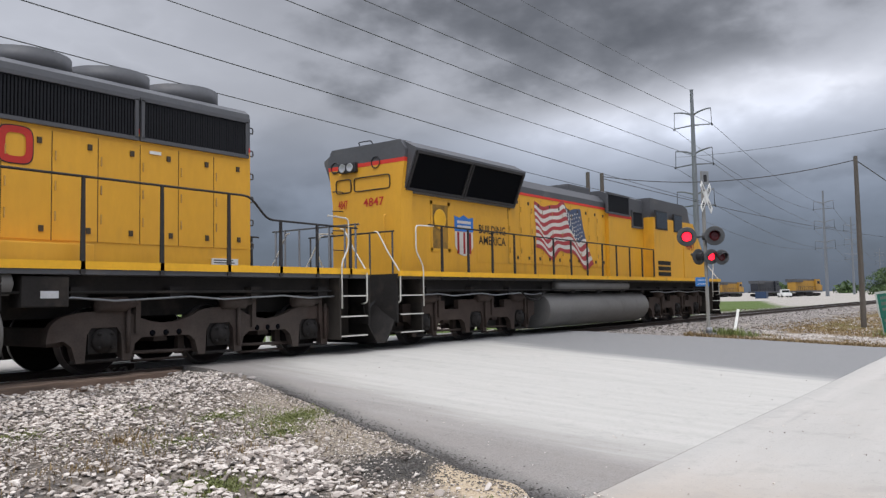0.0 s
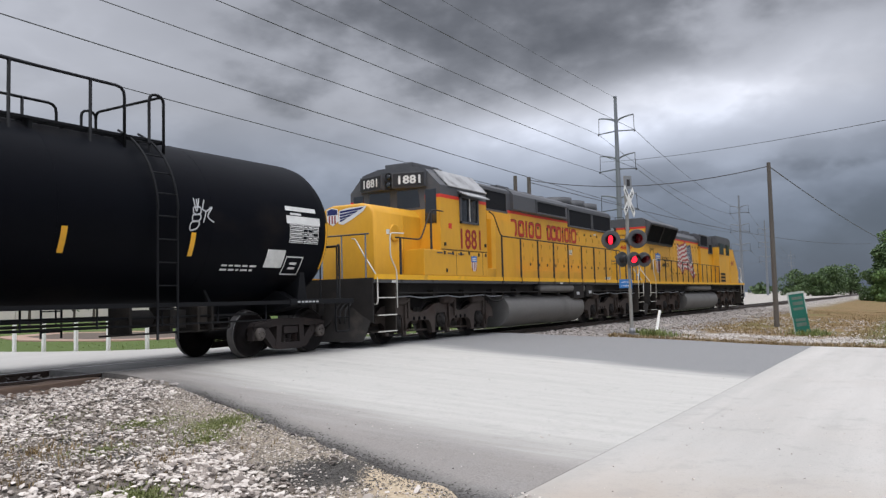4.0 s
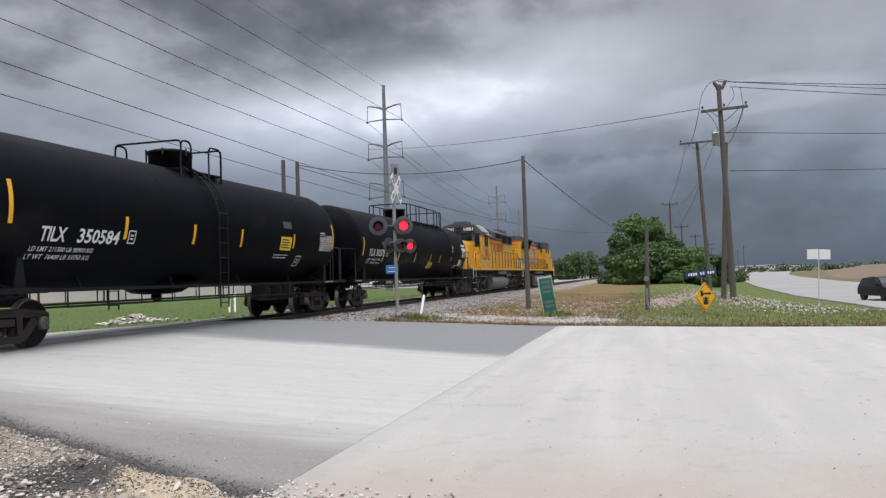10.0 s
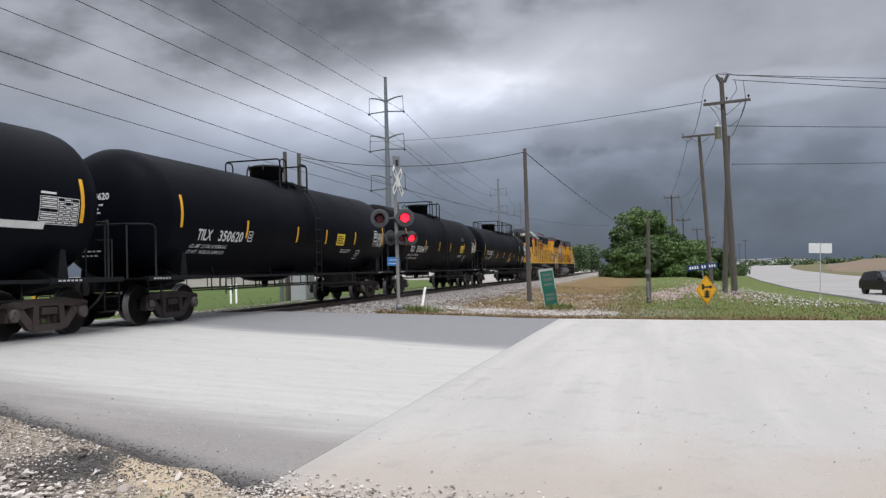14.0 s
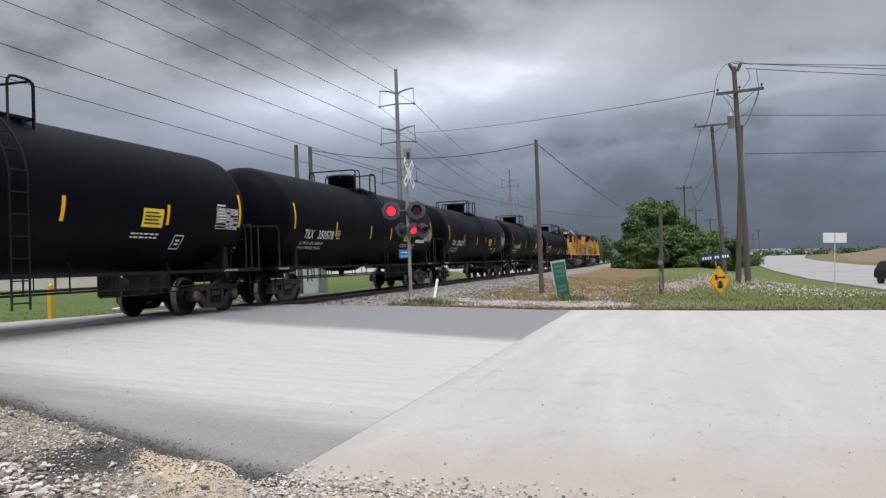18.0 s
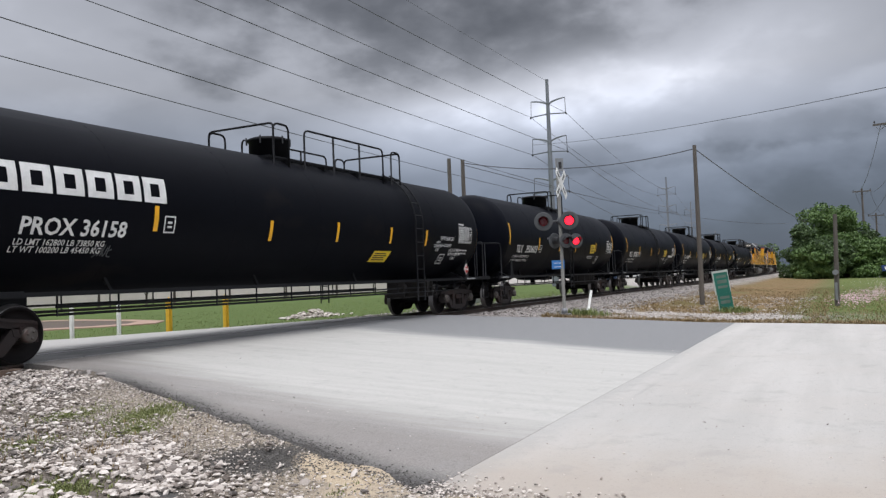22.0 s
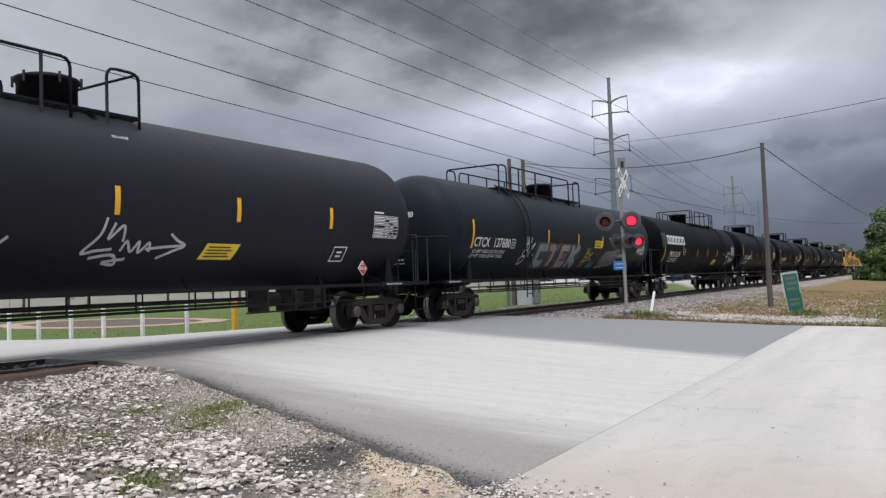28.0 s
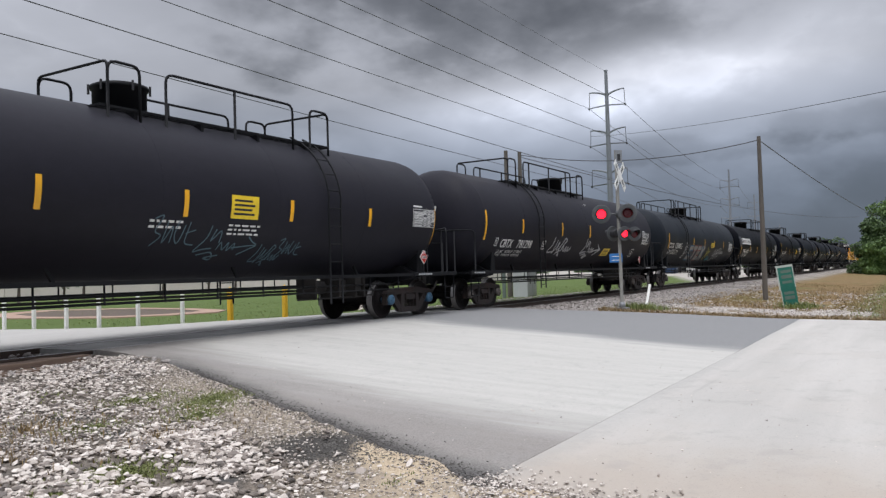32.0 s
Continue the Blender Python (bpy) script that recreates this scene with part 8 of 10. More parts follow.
            st.faces.new([st.verts.new(p + Vector((0.032 * math.cos(a), -0.004, 0.032 * math.sin(a)))) for a in np.linspace(0, 2 * math.pi, 6)[:-1]])
    part("star", st, M_FLAGW, mural)
    under_gear(lo, X, 19.5, 26.6, 20.0, 25.0, 12.9, 34.4)
    loco_truck(lo, X(16.22), "b")
    loco_truck(lo, X(30.1), "b")
    end_gear(lo, X, 12.86, -1)
    end_gear(lo, X, 34.42, 1)
    return lo, mid


TRAIN.append(locomotive_old())
TRAIN.append(locomotive_new())


# ---------------- crossing signal ----------------
FLASH = []          # (flap disc, its place, heading, which of the two beats lights it)


def crossing_signal():
    sg = thing("crossing_signal", "railway crossing signal with red flashing lamps and crossbuck", "signal", m=pose(24.42, 8.0, -0.22))
    bm = bmesh.new()
    tube(bm, [(0, 0, 0), (-0.02, 0.02, 5.05)], 0.055, 14)
    part("mast", bm, M_MAST, sg)
    bm = bmesh.new()
    box(bm, -0.18, 0.18, -0.18, 0.18, -0.05, 0.05, 0, 0.01)
    lathe(bm, [(0.05, 0.11), (0.22, 0.08)], "z", 14)
    part("base", bm, M_GALV, sg)
    # crossbuck facing the road
    cb = part("crossbuck", bmesh.new(), M_SIGNWHITE, sg, "white crossed boards", m=pose(-0.02, -0.08, 4.22, 0, 0, -1))
    for a in (42, -42):
        bm = bmesh.new()
        box(bm, -0.60, 0.60, -0.006, 0.006, -0.115, 0.115, 0, 0.003)
        bd = part("board", bm, M_SIGNWHITE, cb, m=pose(0, -0.012 if a > 0 else 0.004, 0, 0, a, 0))
        for k, w in ((-0.36, 0.26), (0.34, 0.28)):
            bm = bmesh.new()
            for q in range(4):
                x = k - w / 2 + w * q / 4
                box(bm, x, x + w / 4 * 0.62, -0.009, -0.005, -0.055, 0.055)
            part("word_bar", bm, M_INK, bd)
    bm = bmesh.new()
    box(bm, -0.11, 0.11, -0.02, 0.02, 0.0, 0.42, 0, 0.01)
    top = part("top_panel", bm, M_GALV, sg, "small grey sign panel", m=pose(-0.03, -0.07, 4.62, 0, 0, -55))
    bm = bmesh.new()
    box(bm, -0.05, 0.05, -0.024, -0.018, 0.08, 0.30)
    part("bar", bm, M_INK, top)
    # blue notice
    bm = bmesh.new()
    box(bm, -0.20, 0.20, -0.008, 0.008, -0.14, 0.14, 0, 0.004)
    bs = part("blue_notice", bm, M_SIGNBLUE, sg, "small blue notice plate", m=pose(-0.08, 0.12, 1.62, 0, 0, -70))
    bm = bmesh.new()
    for z in (-0.07, 0.05):
        box(bm, -0.13, 0.10, -0.011, -0.007, z - 0.008, z + 0.008)
    part("print_bar", bm, M_SIGNWHITE, bs)

    def lamp(x, y, z, heading, beat, r=0.30, lens=0.155):
        """Lamp head: background ring, deep housing, visor, and inside it a disc that flips between its lit and unlit face."""
        bm = bmesh.new()
        prof = [(-0.012, lens), (-0.012, r - 0.015), (0.0, r), (0.012, r - 0.015), (0.012, lens), (-0.012, lens)]
        rings = []
        for a, q in prof:
            rings.append([bm.verts.new((q * math.cos(2 * math.pi * k / 32), a, q * math.sin(2 * math.pi * k / 32))) for k in range(32)])
        for A, Bv in zip(rings, rings[1:]):
            for k in range(32):
                bm.faces.new((A[k], A[(k + 1) % 32], Bv[(k + 1) % 32], Bv[k]))
        bmesh.ops.remove_doubles(bm, verts=bm.verts[:], dist=1e-5)
        bmesh.ops.recalc_face_normals(bm, faces=bm.faces[:])
        head = part("lamp_head", bm, M_SIGNALGREY, sg, "round grey lamp with a red lens", m=pose(x, y, z, 0, 0, heading))
        bm = bmesh.new()
        k = 20
        A = [bm.verts.new((lens * math.cos(2 * math.pi * i / k), 0.0, lens * math.sin(2 * math.pi * i / k))) for i in range(k)]
        Bv = [bm.verts.new((lens * 0.95 * math.cos(2 * math.pi * i / k), 0.24, lens * 0.95 * math.sin(2 * math.pi * i / k))) for i in range(k)]
        for i in range(k):
            bm.faces.new((A[i], A[(i + 1) % k], Bv[(i + 1) % k], Bv[i]))
        bm.faces.new(Bv)
        part("housing", bm, M_SIGNALBLK, head)
        bm = bmesh.new()
        rows = []
        for i in range(15):
            a = radians(-10 + 200 * i / 14)
            q = lens + 0.015
            d = 0.05 + 0.24 * math.sin(max(a, 0.0)) ** 0.7 if 0 < a < math.pi else 0.05
            rows.append((bm.verts.new((q * math.cos(a), 0.0, q * math.sin(a))), bm.verts.new((q * math.cos(a), -d, q * math.sin(a) - 0.02)), bm.verts.new(((q + 0.008) * math.cos(a), -d, (q + 0.008) * math.sin(a) - 0.02)), bm.verts.new(((q + 0.008) * math.cos(a), 0.0, (q + 0.008) * math.sin(a)))))
        for p, q in zip(rows, rows[1:]):
            for i in range(4):
                bm.faces.new((p[i], q[i], q[(i + 1) % 4], p[(i + 1) % 4]))
        bmesh.ops.recalc_face_normals(bm, faces=bm.faces[:])
        part("visor", bm, M_SIGNALBLK, head)
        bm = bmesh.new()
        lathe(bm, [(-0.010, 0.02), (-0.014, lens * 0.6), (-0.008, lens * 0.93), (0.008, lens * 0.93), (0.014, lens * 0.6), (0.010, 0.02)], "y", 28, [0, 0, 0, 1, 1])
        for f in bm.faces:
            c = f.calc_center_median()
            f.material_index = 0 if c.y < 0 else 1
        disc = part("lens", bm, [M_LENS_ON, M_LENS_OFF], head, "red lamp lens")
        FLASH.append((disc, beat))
        return head
    H = -71
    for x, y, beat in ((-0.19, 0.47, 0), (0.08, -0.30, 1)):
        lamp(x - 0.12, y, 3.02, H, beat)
    bm = bmesh.new()
    tube(bm, bend([(-0.06, 0.42, 3.02), (-0.02, 0.10, 3.02), (0.06, -0.10, 3.02), (0.12, -0.28, 3.02)], 0.1), 0.032, 8)
    tube(bm, bend([(0.0, 0.0, 2.40), (0.12, -0.20, 2.40), (0.20, -0.45, 2.40)], 0.1), 0.03, 8)
    tube(bm, [(0.0, 0.0, 2.40), (-0.05, 0.20, 2.40)], 0.03, 8)
    part("cross_arm", bm, M_SIGNALGREY, sg)
    bm = bmesh.new()
    lathe(bm, [(2.92, 0.10), (3.12, 0.10)], "z", 14)
    lathe(bm, [(2.32, 0.09), (2.48, 0.09)], "z", 14)
    part("junction_box", bm, M_SIGNALGREY, sg)
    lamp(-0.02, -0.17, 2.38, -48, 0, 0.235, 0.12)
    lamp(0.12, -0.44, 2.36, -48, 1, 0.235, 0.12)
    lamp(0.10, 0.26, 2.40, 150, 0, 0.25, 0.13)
    return sg


crossing_signal()


# ---------------- poles and wires ----------------
def wood_pole(x, y, h, r=0.14, lean=(0, 0), label="weathered grey wooden pole", z0=None, name="utility_pole"):
    z0 = land(x, y) - 0.1 if z0 is None else z0
    th = thing(name, label, "pole", m=pose(x, y, z0))
    bm = bmesh.new()
    tube(bm, [(lean[0] * t, lean[1] * t, (h - z0) * t) for t in (0, 0.3, 0.6, 0.85, 1.0)], [r, r * 0.93, r * 0.83, r * 0.75, r * 0.70], 14)
    part("shaft", bm, M_POLEWOOD, th, "", True)
    return th, z0


def cross_arm(th, z, half, y0=0.0, x0=0.0, tilt=0.0, insul=3):
    bm = bmesh.new()
    box(bm, x0 - 0.06, x0 + 0.06, y0 - half, y0 + half, z - 0.07, z + 0.07, 0, 0.01)
    for v in bm.verts:
        v.co.z += (v.co.y - y0) * tilt
    arm = part("cross_arm", bm, M_POLEWOOD, th)
    bm = bmesh.new()
    for s in (-1, 1):
        tube(bm, [(x0 - 0.07, y0 + s * half * 0.6, z - 0.07), (x0 - 0.07, y0, z - 0.65)], 0.018, 5)
    part("brace", bm, M_GALV, arm)
    for k in range(insul):
        yy = y0 + half * (-0.92 + 1.84 * k / max(insul - 1, 1))
        bm = bmesh.new()
        lathe(bm, [(z + 0.07, 0.02), (z + 0.16, 0.02), (z + 0.17, 0.06), (z + 0.22, 0.05), (z + 0.24, 0.055), (z + 0.28, 0.02)], "z", 10, 0, (x0, yy, (yy - y0) * tilt))
        part("insulator", bm, M_SIGNALBLK, arm)
    return arm


def wire(a, b, sag=0.3, r=0.012, n=16):
    a, b = Vector(a), Vector(b)
    bm = bmesh.new()
    tube(bm, [a.lerp(b, t) - Vector((0, 0, sag * 4 * t * (1 - t))) for t in np.linspace(0, 1, n)], r, 5)
    return tagged(part("wire", bm, M_WIRE), "thin dark overhead wire sagging between poles", "wire", "overhead wires")


def steel_pole(x, y, top, arms, r=0.42, a_len=2.1):
    z0 = -0.4
    th = thing("transmission_pole", "tall tapered grey steel transmission pole with curved arms", "pole", "transmission poles", m=pose(x, y, z0))
    bm = bmesh.new()
    tube(bm, [(0, 0, (top - z0) * t) for t in (0, 0.25, 0.5, 0.75, 1)], [r, r * 0.86, r * 0.72, r * 0.58, r * 0.44], 12)
    lathe(bm, [(top - z0, r * 0.5), (top - z0 + 0.12, r * 0.5)], "z", 12)
    part("shaft", bm, M_POLESTEEL, th, "", True)
    for zu, zl in arms:
        for s in (-1, 1):
            bm = bmesh.new()
            tube(bm, [(0, s * a_len * t, zu - z0 - 0.55 + 0.55 * math.sin(t * math.pi / 2) ** 0.8) for t in (0, 0.25, 0.5, 0.75, 1)], [0.12, 0.11, 0.10, 0.085, 0.07], 8)
            arm = part("upper_arm", bm, M_POLESTEEL, th)
            bm = bmesh.new()
            tube(bm, [(0, 0, zl - z0 + 0.15), (0, s * a_len, zl - z0)], [0.085, 0.06], 8)
            part("lower_arm", bm, M_POLESTEEL, arm)
            bm = bmesh.new()
            tube(bm, [(0, s * a_len, zu - z0), (0, s * (a_len + 0.05), zl - z0)], 0.035, 6)
            lathe(bm, [(zl - z0 - 0.2, 0.05), (zl - z0 - 0.05, 0.12), (zl - z0 + 0.05, 0.05)], "z", 8, 0, (0, s * (a_len + 0.1), 0))
            part("insulator_link", bm, M_SIGNALBLK, arm)
    return th


LEVELS = [(21.95, 20.1), (17.45, 15.6), (12.75, 10.9)]
STEEL = [(89.05, 30.1), (200, 37.8), (278, 44.8), (500, 67), (-60, 30.1)]
for i, (x, y) in enumerate(STEEL):
    steel_pole(x, y, 24.25, LEVELS)
for k, (zu, zl) in enumerate(LEVELS):
    left = (21.0, 17.25, 13.95)[k]
    for s in (-1, 1):
        yy = 30.1 + s * 2.2
        wire((89.05, yy, zl), (-60, yy, left), (0.9, 0.9, 0.7)[k], 0.024, 24)
        wire((89.05, yy, zl), (200, 37.8 + s * 2.2, zl), 1.6, 0.026)
        wire((200, 37.8 + s * 2.2, zl), (278, 44.8 + s * 2.2, zl), 1.5, 0.026)
        wire((278, 44.8 + s * 2.2, zl), (500, 67 + s * 2.2, zl), 2.5, 0.028)
wire((89.05, 30.1, 24.2), (-60, 30.1, 24.6), 0.9, 0.014, 24)

twin_a, _ = wood_pole(34.75, 16.95, 7.0, 0.13, name="wooden_pole", label="grey wooden pole standing on the lawn")
twin_b, _ = wood_pole(35.25, 16.45, 6.95, 0.13, name="wooden_pole", label="grey wooden pole standing on the lawn")
thin, _ = wood_pole(35.0, 5.36, 6.4, 0.11, (0.0, 0.0), name="wooden_pole", label="thin pale wooden pole on the dry verge")
short, zs = wood_pole(35.0, 0.23, 3.06, 0.10, (0, -0.1), name="wooden_post", label="short grey wooden post with a small meter")
bm = bmesh.new()
lathe(bm, [(-0.06, 0.11), (0.06, 0.11), (0.07, 0.08)], "x", 14, 0, (-0.14, 0, 1.35))
part("meter", bm, M_GALV, short, "round grey meter")
bm = bmesh.new()
box(bm, -0.16, -0.10, -0.05, 0.05, 0.25, 0.95, 0, 0.01)
part("meter_box", bm, M_GALV, short)
main, zm = wood_pole(43.0, -4.0, 10.6, 0.16, (0, 0.26), "tall weathered power pole with wires and a grey transformer")
cross_arm(main, 9.28 - zm, 1.15, 0.05, -0.2, -0.04, 3)
for q in (-0.28, 0.28):
    bm = bmesh.new()
    tube(bm, [(-0.05, q * 0.3 + 0.2, 10.35 - zm), (-0.05, q * 1.0 + 0.2, 10.75 - zm)], 0.085, 8)
    part("insulator", bm, M_SIGNALBLK, main, "dark post insulator")
bm = bmesh.new()
lathe(bm, [(7.45 - zm, 0.02), (7.45 - zm, 0.17), (8.05 - zm, 0.17), (8.05 - zm, 0.185), (8.09 - zm, 0.185), (8.12 - zm, 0.12), (8.13 - zm, 0.035), (8.30 - zm, 0.035), (8.30 - zm, 0.01)], "z", 18, 0, (-0.05, 0.52, 0))
part("transformer", bm, M_CABINET, main, "pale grey pole transformer")
second, z2 = wood_pole(46.5, -3.80, 8.1, 0.15, (0, -0.50), "second weathered power pole close behind the tall one")
leaning, z3 = wood_pole(64.0, -4.3, 11.0, 0.17, (0.1, 0.5), "leaning weathered power pole with a crossarm")
cross_arm(leaning, 10.9 - z3, 1.35, 0.45, -0.2, -0.03, 2)
FARP = [((118, -2.9), 11.0), ((135, -5.0), 8.6), ((165, -8.7), 8.2), ((215, -14.5), 8.0), ((270, -19), 8.2), ((330, -27), 8.2), ((300, -32), 9.2), ((380, -38), 9.5)]
for (x, y), h in FARP:
    p, zf = wood_pole(x, y, h, 0.16, label="distant wooden power pole with a crossarm")
    cross_arm(p, h - zf - 0.4, 1.1, 0, -0.15, 0.0, 2)
# service and line wires
wire((35.25, 16.45, 6.8), (35.0, 5.36, 6.25), 0.55, 0.020)
wire((35.25, 16.45, 6.7), (118, 6.0, 7.0), 1.0, 0.018)
wire((35.0, 5.36, 6.25), (80, 2.6, 5.0), 0.25, 0.020)
wire((42.8, -2.75, 9.4), (89.05, 32.3, 16.8), 0.5, 0.018)
wire((42.8, -2.75, 9.45), (63.8, -2.6, 10.95), 1.1, 0.018)
wire((42.8, -4.9, 9.4), (63.8, -5.1, 10.95), 1.2, 0.018)
for y, z in ((-3.0, 10.85), (-4.0, 8.0), (-5.1, 10.85)):
    wire((63.8, y, z), (118, -2.9 + (y + 4) * 0.8, z - 0.4), 1.3, 0.018)
for (a, ha), (b, hb) in zip(FARP, FARP[1:6]):
    for q in (-0.9, 0.9):
        wire((a[0], a[1] + q, ha - 0.1), (b[0], b[1] + q, hb - 0.1), 0.8, 0.018)
for y0, z0, y1, z1 in ((-4.2, 10.72, -56, 10.0), (-4.3, 10.45, -56, 9.2), (-3.7, 10.78, -56, 11.3), (-3.9, 8.1, -56, 9.0), (-4.1, 6.1, -56, 7.6)):
    wire((43.0, y0, z0), (64, y1, z1), 0.5, 0.020)
for pts in ([(43.0, -2.75, 9.5), (42.9, -2.9, 10.2), (42.9, -3.3, 10.75), (42.9, -3.9, 10.85), (42.9, -4.6, 10.6)], [(43, -4.4, 10.4), (42.9, -4.5, 9.9), (42.9, -4.1, 9.4)], [(43, -4.8, 10.4), (42.9, -4.9, 9.2), (42.9, -4.6, 8.4), (42.9, -4.0, 8.0)], [(42.9, -3.65, 8.2), (42.9, -3.4, 8.8), (42.9, -3.0, 9.3)]):
    bm = bmesh.new()
    tube(bm, bend(pts, 0.2), 0.014, 5)
    tagged(part("jumper_wire", bm, M_WIRE), "short looping jumper wire on the power pole", "wire", "overhead wires")


# ---------------- signs and posts ----------------
def green_sign():
    th = thing("green_sign", "leaning faded green highway sign panel", "sign", m=pose(30.88, 3.85, -0.66, 0, -7.0, -76))
    bm = bmesh.new()
    box(bm, -0.26, 0.26, -0.012, 0.012, 0.18, 1.66, 0, 0.01)
    part("panel", bm, M_GREEN, th)
    bm = bmesh.new()
    for a, b, c, d in ((-0.30, 0.27, 1.60, 1.68), (-0.30, -0.25, 0.80, 1.60), (0.24, 0.27, 0.86, 1.60), (-0.26, -0.235, 0.20, 0.78)):
        box(bm, a, b, -0.020, -0.010, c, d)
    part("border", bm, M_SIGNEDGE, th, "pale border strip")
    for z, h in ((1.40, 0.10), (1.20, 0.12), (1.02, 0.09), (0.62, 0.10), (0.44, 0.12)):
        bm = bmesh.new()
        box(bm, -0.16, 0.18, -0.017, -0.012, z, z + h)
        part("faded_bar", bm, M_SIGNFADE, th, "faded brownish bar")
    bm = bmesh.new()
    box(bm, -0.25, 0.25, -0.020, -0.012, 0.80, 0.83)
    part("joint", bm, M_GREEN, th)
    bm = bmesh.new()
    for x in (-0.2, 0.2):
        box(bm, x - 0.02, x + 0.02, 0.012, 0.05, -0.1, 1.6)
    part("post", bm, M_GALV, th)


green_sign()


def diamond_sign():
    th = thing("warning_sign", "amber diamond warning sign with a black junction and track symbol", "sign", m=pose(30.0, -1.83, -0.6, 0, 0, -46))
    bm = bmesh.new()
    slab(bm, [(-0.54, 0.68), (0, 0.14), (0.54, 0.68), (0, 1.22)], -0.008, 0.008)
    bmesh.ops.bevel(bm, geom=[e for e in bm.edges if abs(e.verts[0].co.y - e.verts[1].co.y) > 0.01], offset=0.04, segments=3, profile=0.5, affect="EDGES")
    pl = part("plate", bm, M_DIAMOND, th)
    bm = bmesh.new()
    d = [(-0.49, 0.68), (0, 0.19), (0.49, 0.68), (0, 1.17)]
    for (a, b), (c, e) in zip(d, d[1:] + d[:1]):
        tube(bm, [(a, -0.010, b), (c, -0.010, e)], 0.008, 4)
    part("border", bm, M_INK, pl)
    bm = bmesh.new()
    box(bm, -0.20, 0.24, -0.014, -0.008, 0.76, 0.82)
    box(bm, -0.24, -0.12, -0.014, -0.008, 0.70, 0.90)
    slab(bm, [(0.18, 0.72), (0.30, 0.79), (0.18, 0.86)], -0.014, -0.008)
    part("arrow", bm, M_INK, pl)
    bm = bmesh.new()
    slab(bm, [(-0.10, 0.40), (0.12, 0.40), (0.05, 0.68), (-0.03, 0.68)], -0.014, -0.008)
    for z in (0.44, 0.52, 0.60):
        box(bm, -0.15, 0.17, -0.016, -0.008, z, z + 0.035)
    part("track_symbol", bm, M_INK, pl)
    bm = bmesh.new()
    box(bm, -0.025, 0.025, 0.01, 0.05, -0.2, 1.1)
    part("post", bm, M_GALV, th)
    sg = thing("street_sign", "dark blue street name blade on a thin post", "sign", m=pose(31.0, -1.9, -0.6, 0, -5, -84))
    bm = bmesh.new()
    box(bm, -0.55, 0.55, -0.008, 0.008, 1.42, 1.62, 0, 0.01)
    bl = part("blade", bm, M_SIGNNAVY, sg)
    for k in range(11):
        if k in (4, 7):
            continue
        bm = bmesh.new()
        x = -0.46 + 0.088 * k
        box(bm, x, x + 0.055, -0.012, -0.008, 1.47, 1.57)
        part("letter_bar", bm, M_SIGNWHITE, bl)
    bm = bmesh.new()
    box(bm, -0.02, 0.02, 0.01, 0.05, 0.0, 1.6)
    part("post", bm, M_GALV, sg)


diamond_sign()


def white_sign():
    th = thing("road_sign", "two white sign boards seen from behind on one post", "sign", m=pose(57.0, -10.6, -1.6, 0, 2.5, -79))
    bm = bmesh.new()
    tube(bm, [(0, 0, 0), (0, 0, 3.75)], 0.035, 8)
    part("post", bm, M_GALV, th)
    for x in (-0.39, 0.39):
        bm = bmesh.new()
        box(bm, x - 0.36, x + 0.36, -0.01, 0.01, 3.10, 3.76, 0, 0.02)
        part("board", bm, M_SIGNWHITE, th)


white_sign()


def post(name, x, y, h, w, mat, label, cap=True):
    th = thing(name, label, "post", name.replace("_", " ") + " row", m=pose(x, y, land(x, y) - 0.1))
    bm = bmesh.new()
    box(bm, -w / 2, w / 2, -w / 2, w / 2, 0, h + 0.1, 0, 0.012)
    part("shaft", bm, mat, th)
    if cap:
        bm = bmesh.new()
        lathe(bm, [(h + 0.1, w * 0.62), (h + 0.13, w * 0.62), (h + 0.19, w * 0.1)], "z", 4)
        part("cap", bm, mat, th)
    return th


for x, y in ((12.6, 21.7), (12.9, 20.8), (13.2, 19.8), (13.55, 18.9), (14.25, 18.2), (15.25, 17.6), (12.3, 22.9), (12.0, 24.2), (11.7, 25.6)):
    post("white_post", x, y, 0.82, 0.085, M_POSTWHITE, "white painted roadside post", False)
for x, y in ((16.9, 17.45), (19.1, 17.3)):
    post("yellow_bollard", x, y, 0.88, 0.13, M_POSTYEL, "yellow painted square bollard beside the road")
for x, y in ((33.0, 19.0), (33.5, 19.0)):
    th = thing("marker_post", "thin white marker post on the lawn", "post", "marker posts", m=pose(x, y, -0.25))
    bm = bmesh.new()
    tube(bm, [(0, 0, 0), (0, 0, 0.95)], 0.045, 10)
    part("shaft", bm, M_POSTWHITE, th)
th = thing("stub_post", "short leaning white stub post in the gravel", "post", m=pose(26.6, 7.9, -0.35, 0, 0, 0))
bm = bmesh.new()
tube(bm, [(0, 0, 0), (0.05, -0.16, 0.85)], 0.045, 8)
part("shaft", bm, M_POSTWHITE, th)
cab_b = thing("signal_cabinet", "pale grey steel trackside cabinet on the grass", "cabinet", m=pose(34.4, 16.0, -0.18, 0, 0, 8))
bm = bmesh.new()
box(bm, -0.75, 0.75, -0.35, 0.35, 0, 1.42, 0, 0.02)
part("body", bm, M_CABINET, cab_b)
bm = bmesh.new()
box(bm, -0.80, 0.80, -0.42, 0.42, 1.40, 1.46, 0, 0.01)
part("roof", bm, M_CABINET, cab_b)
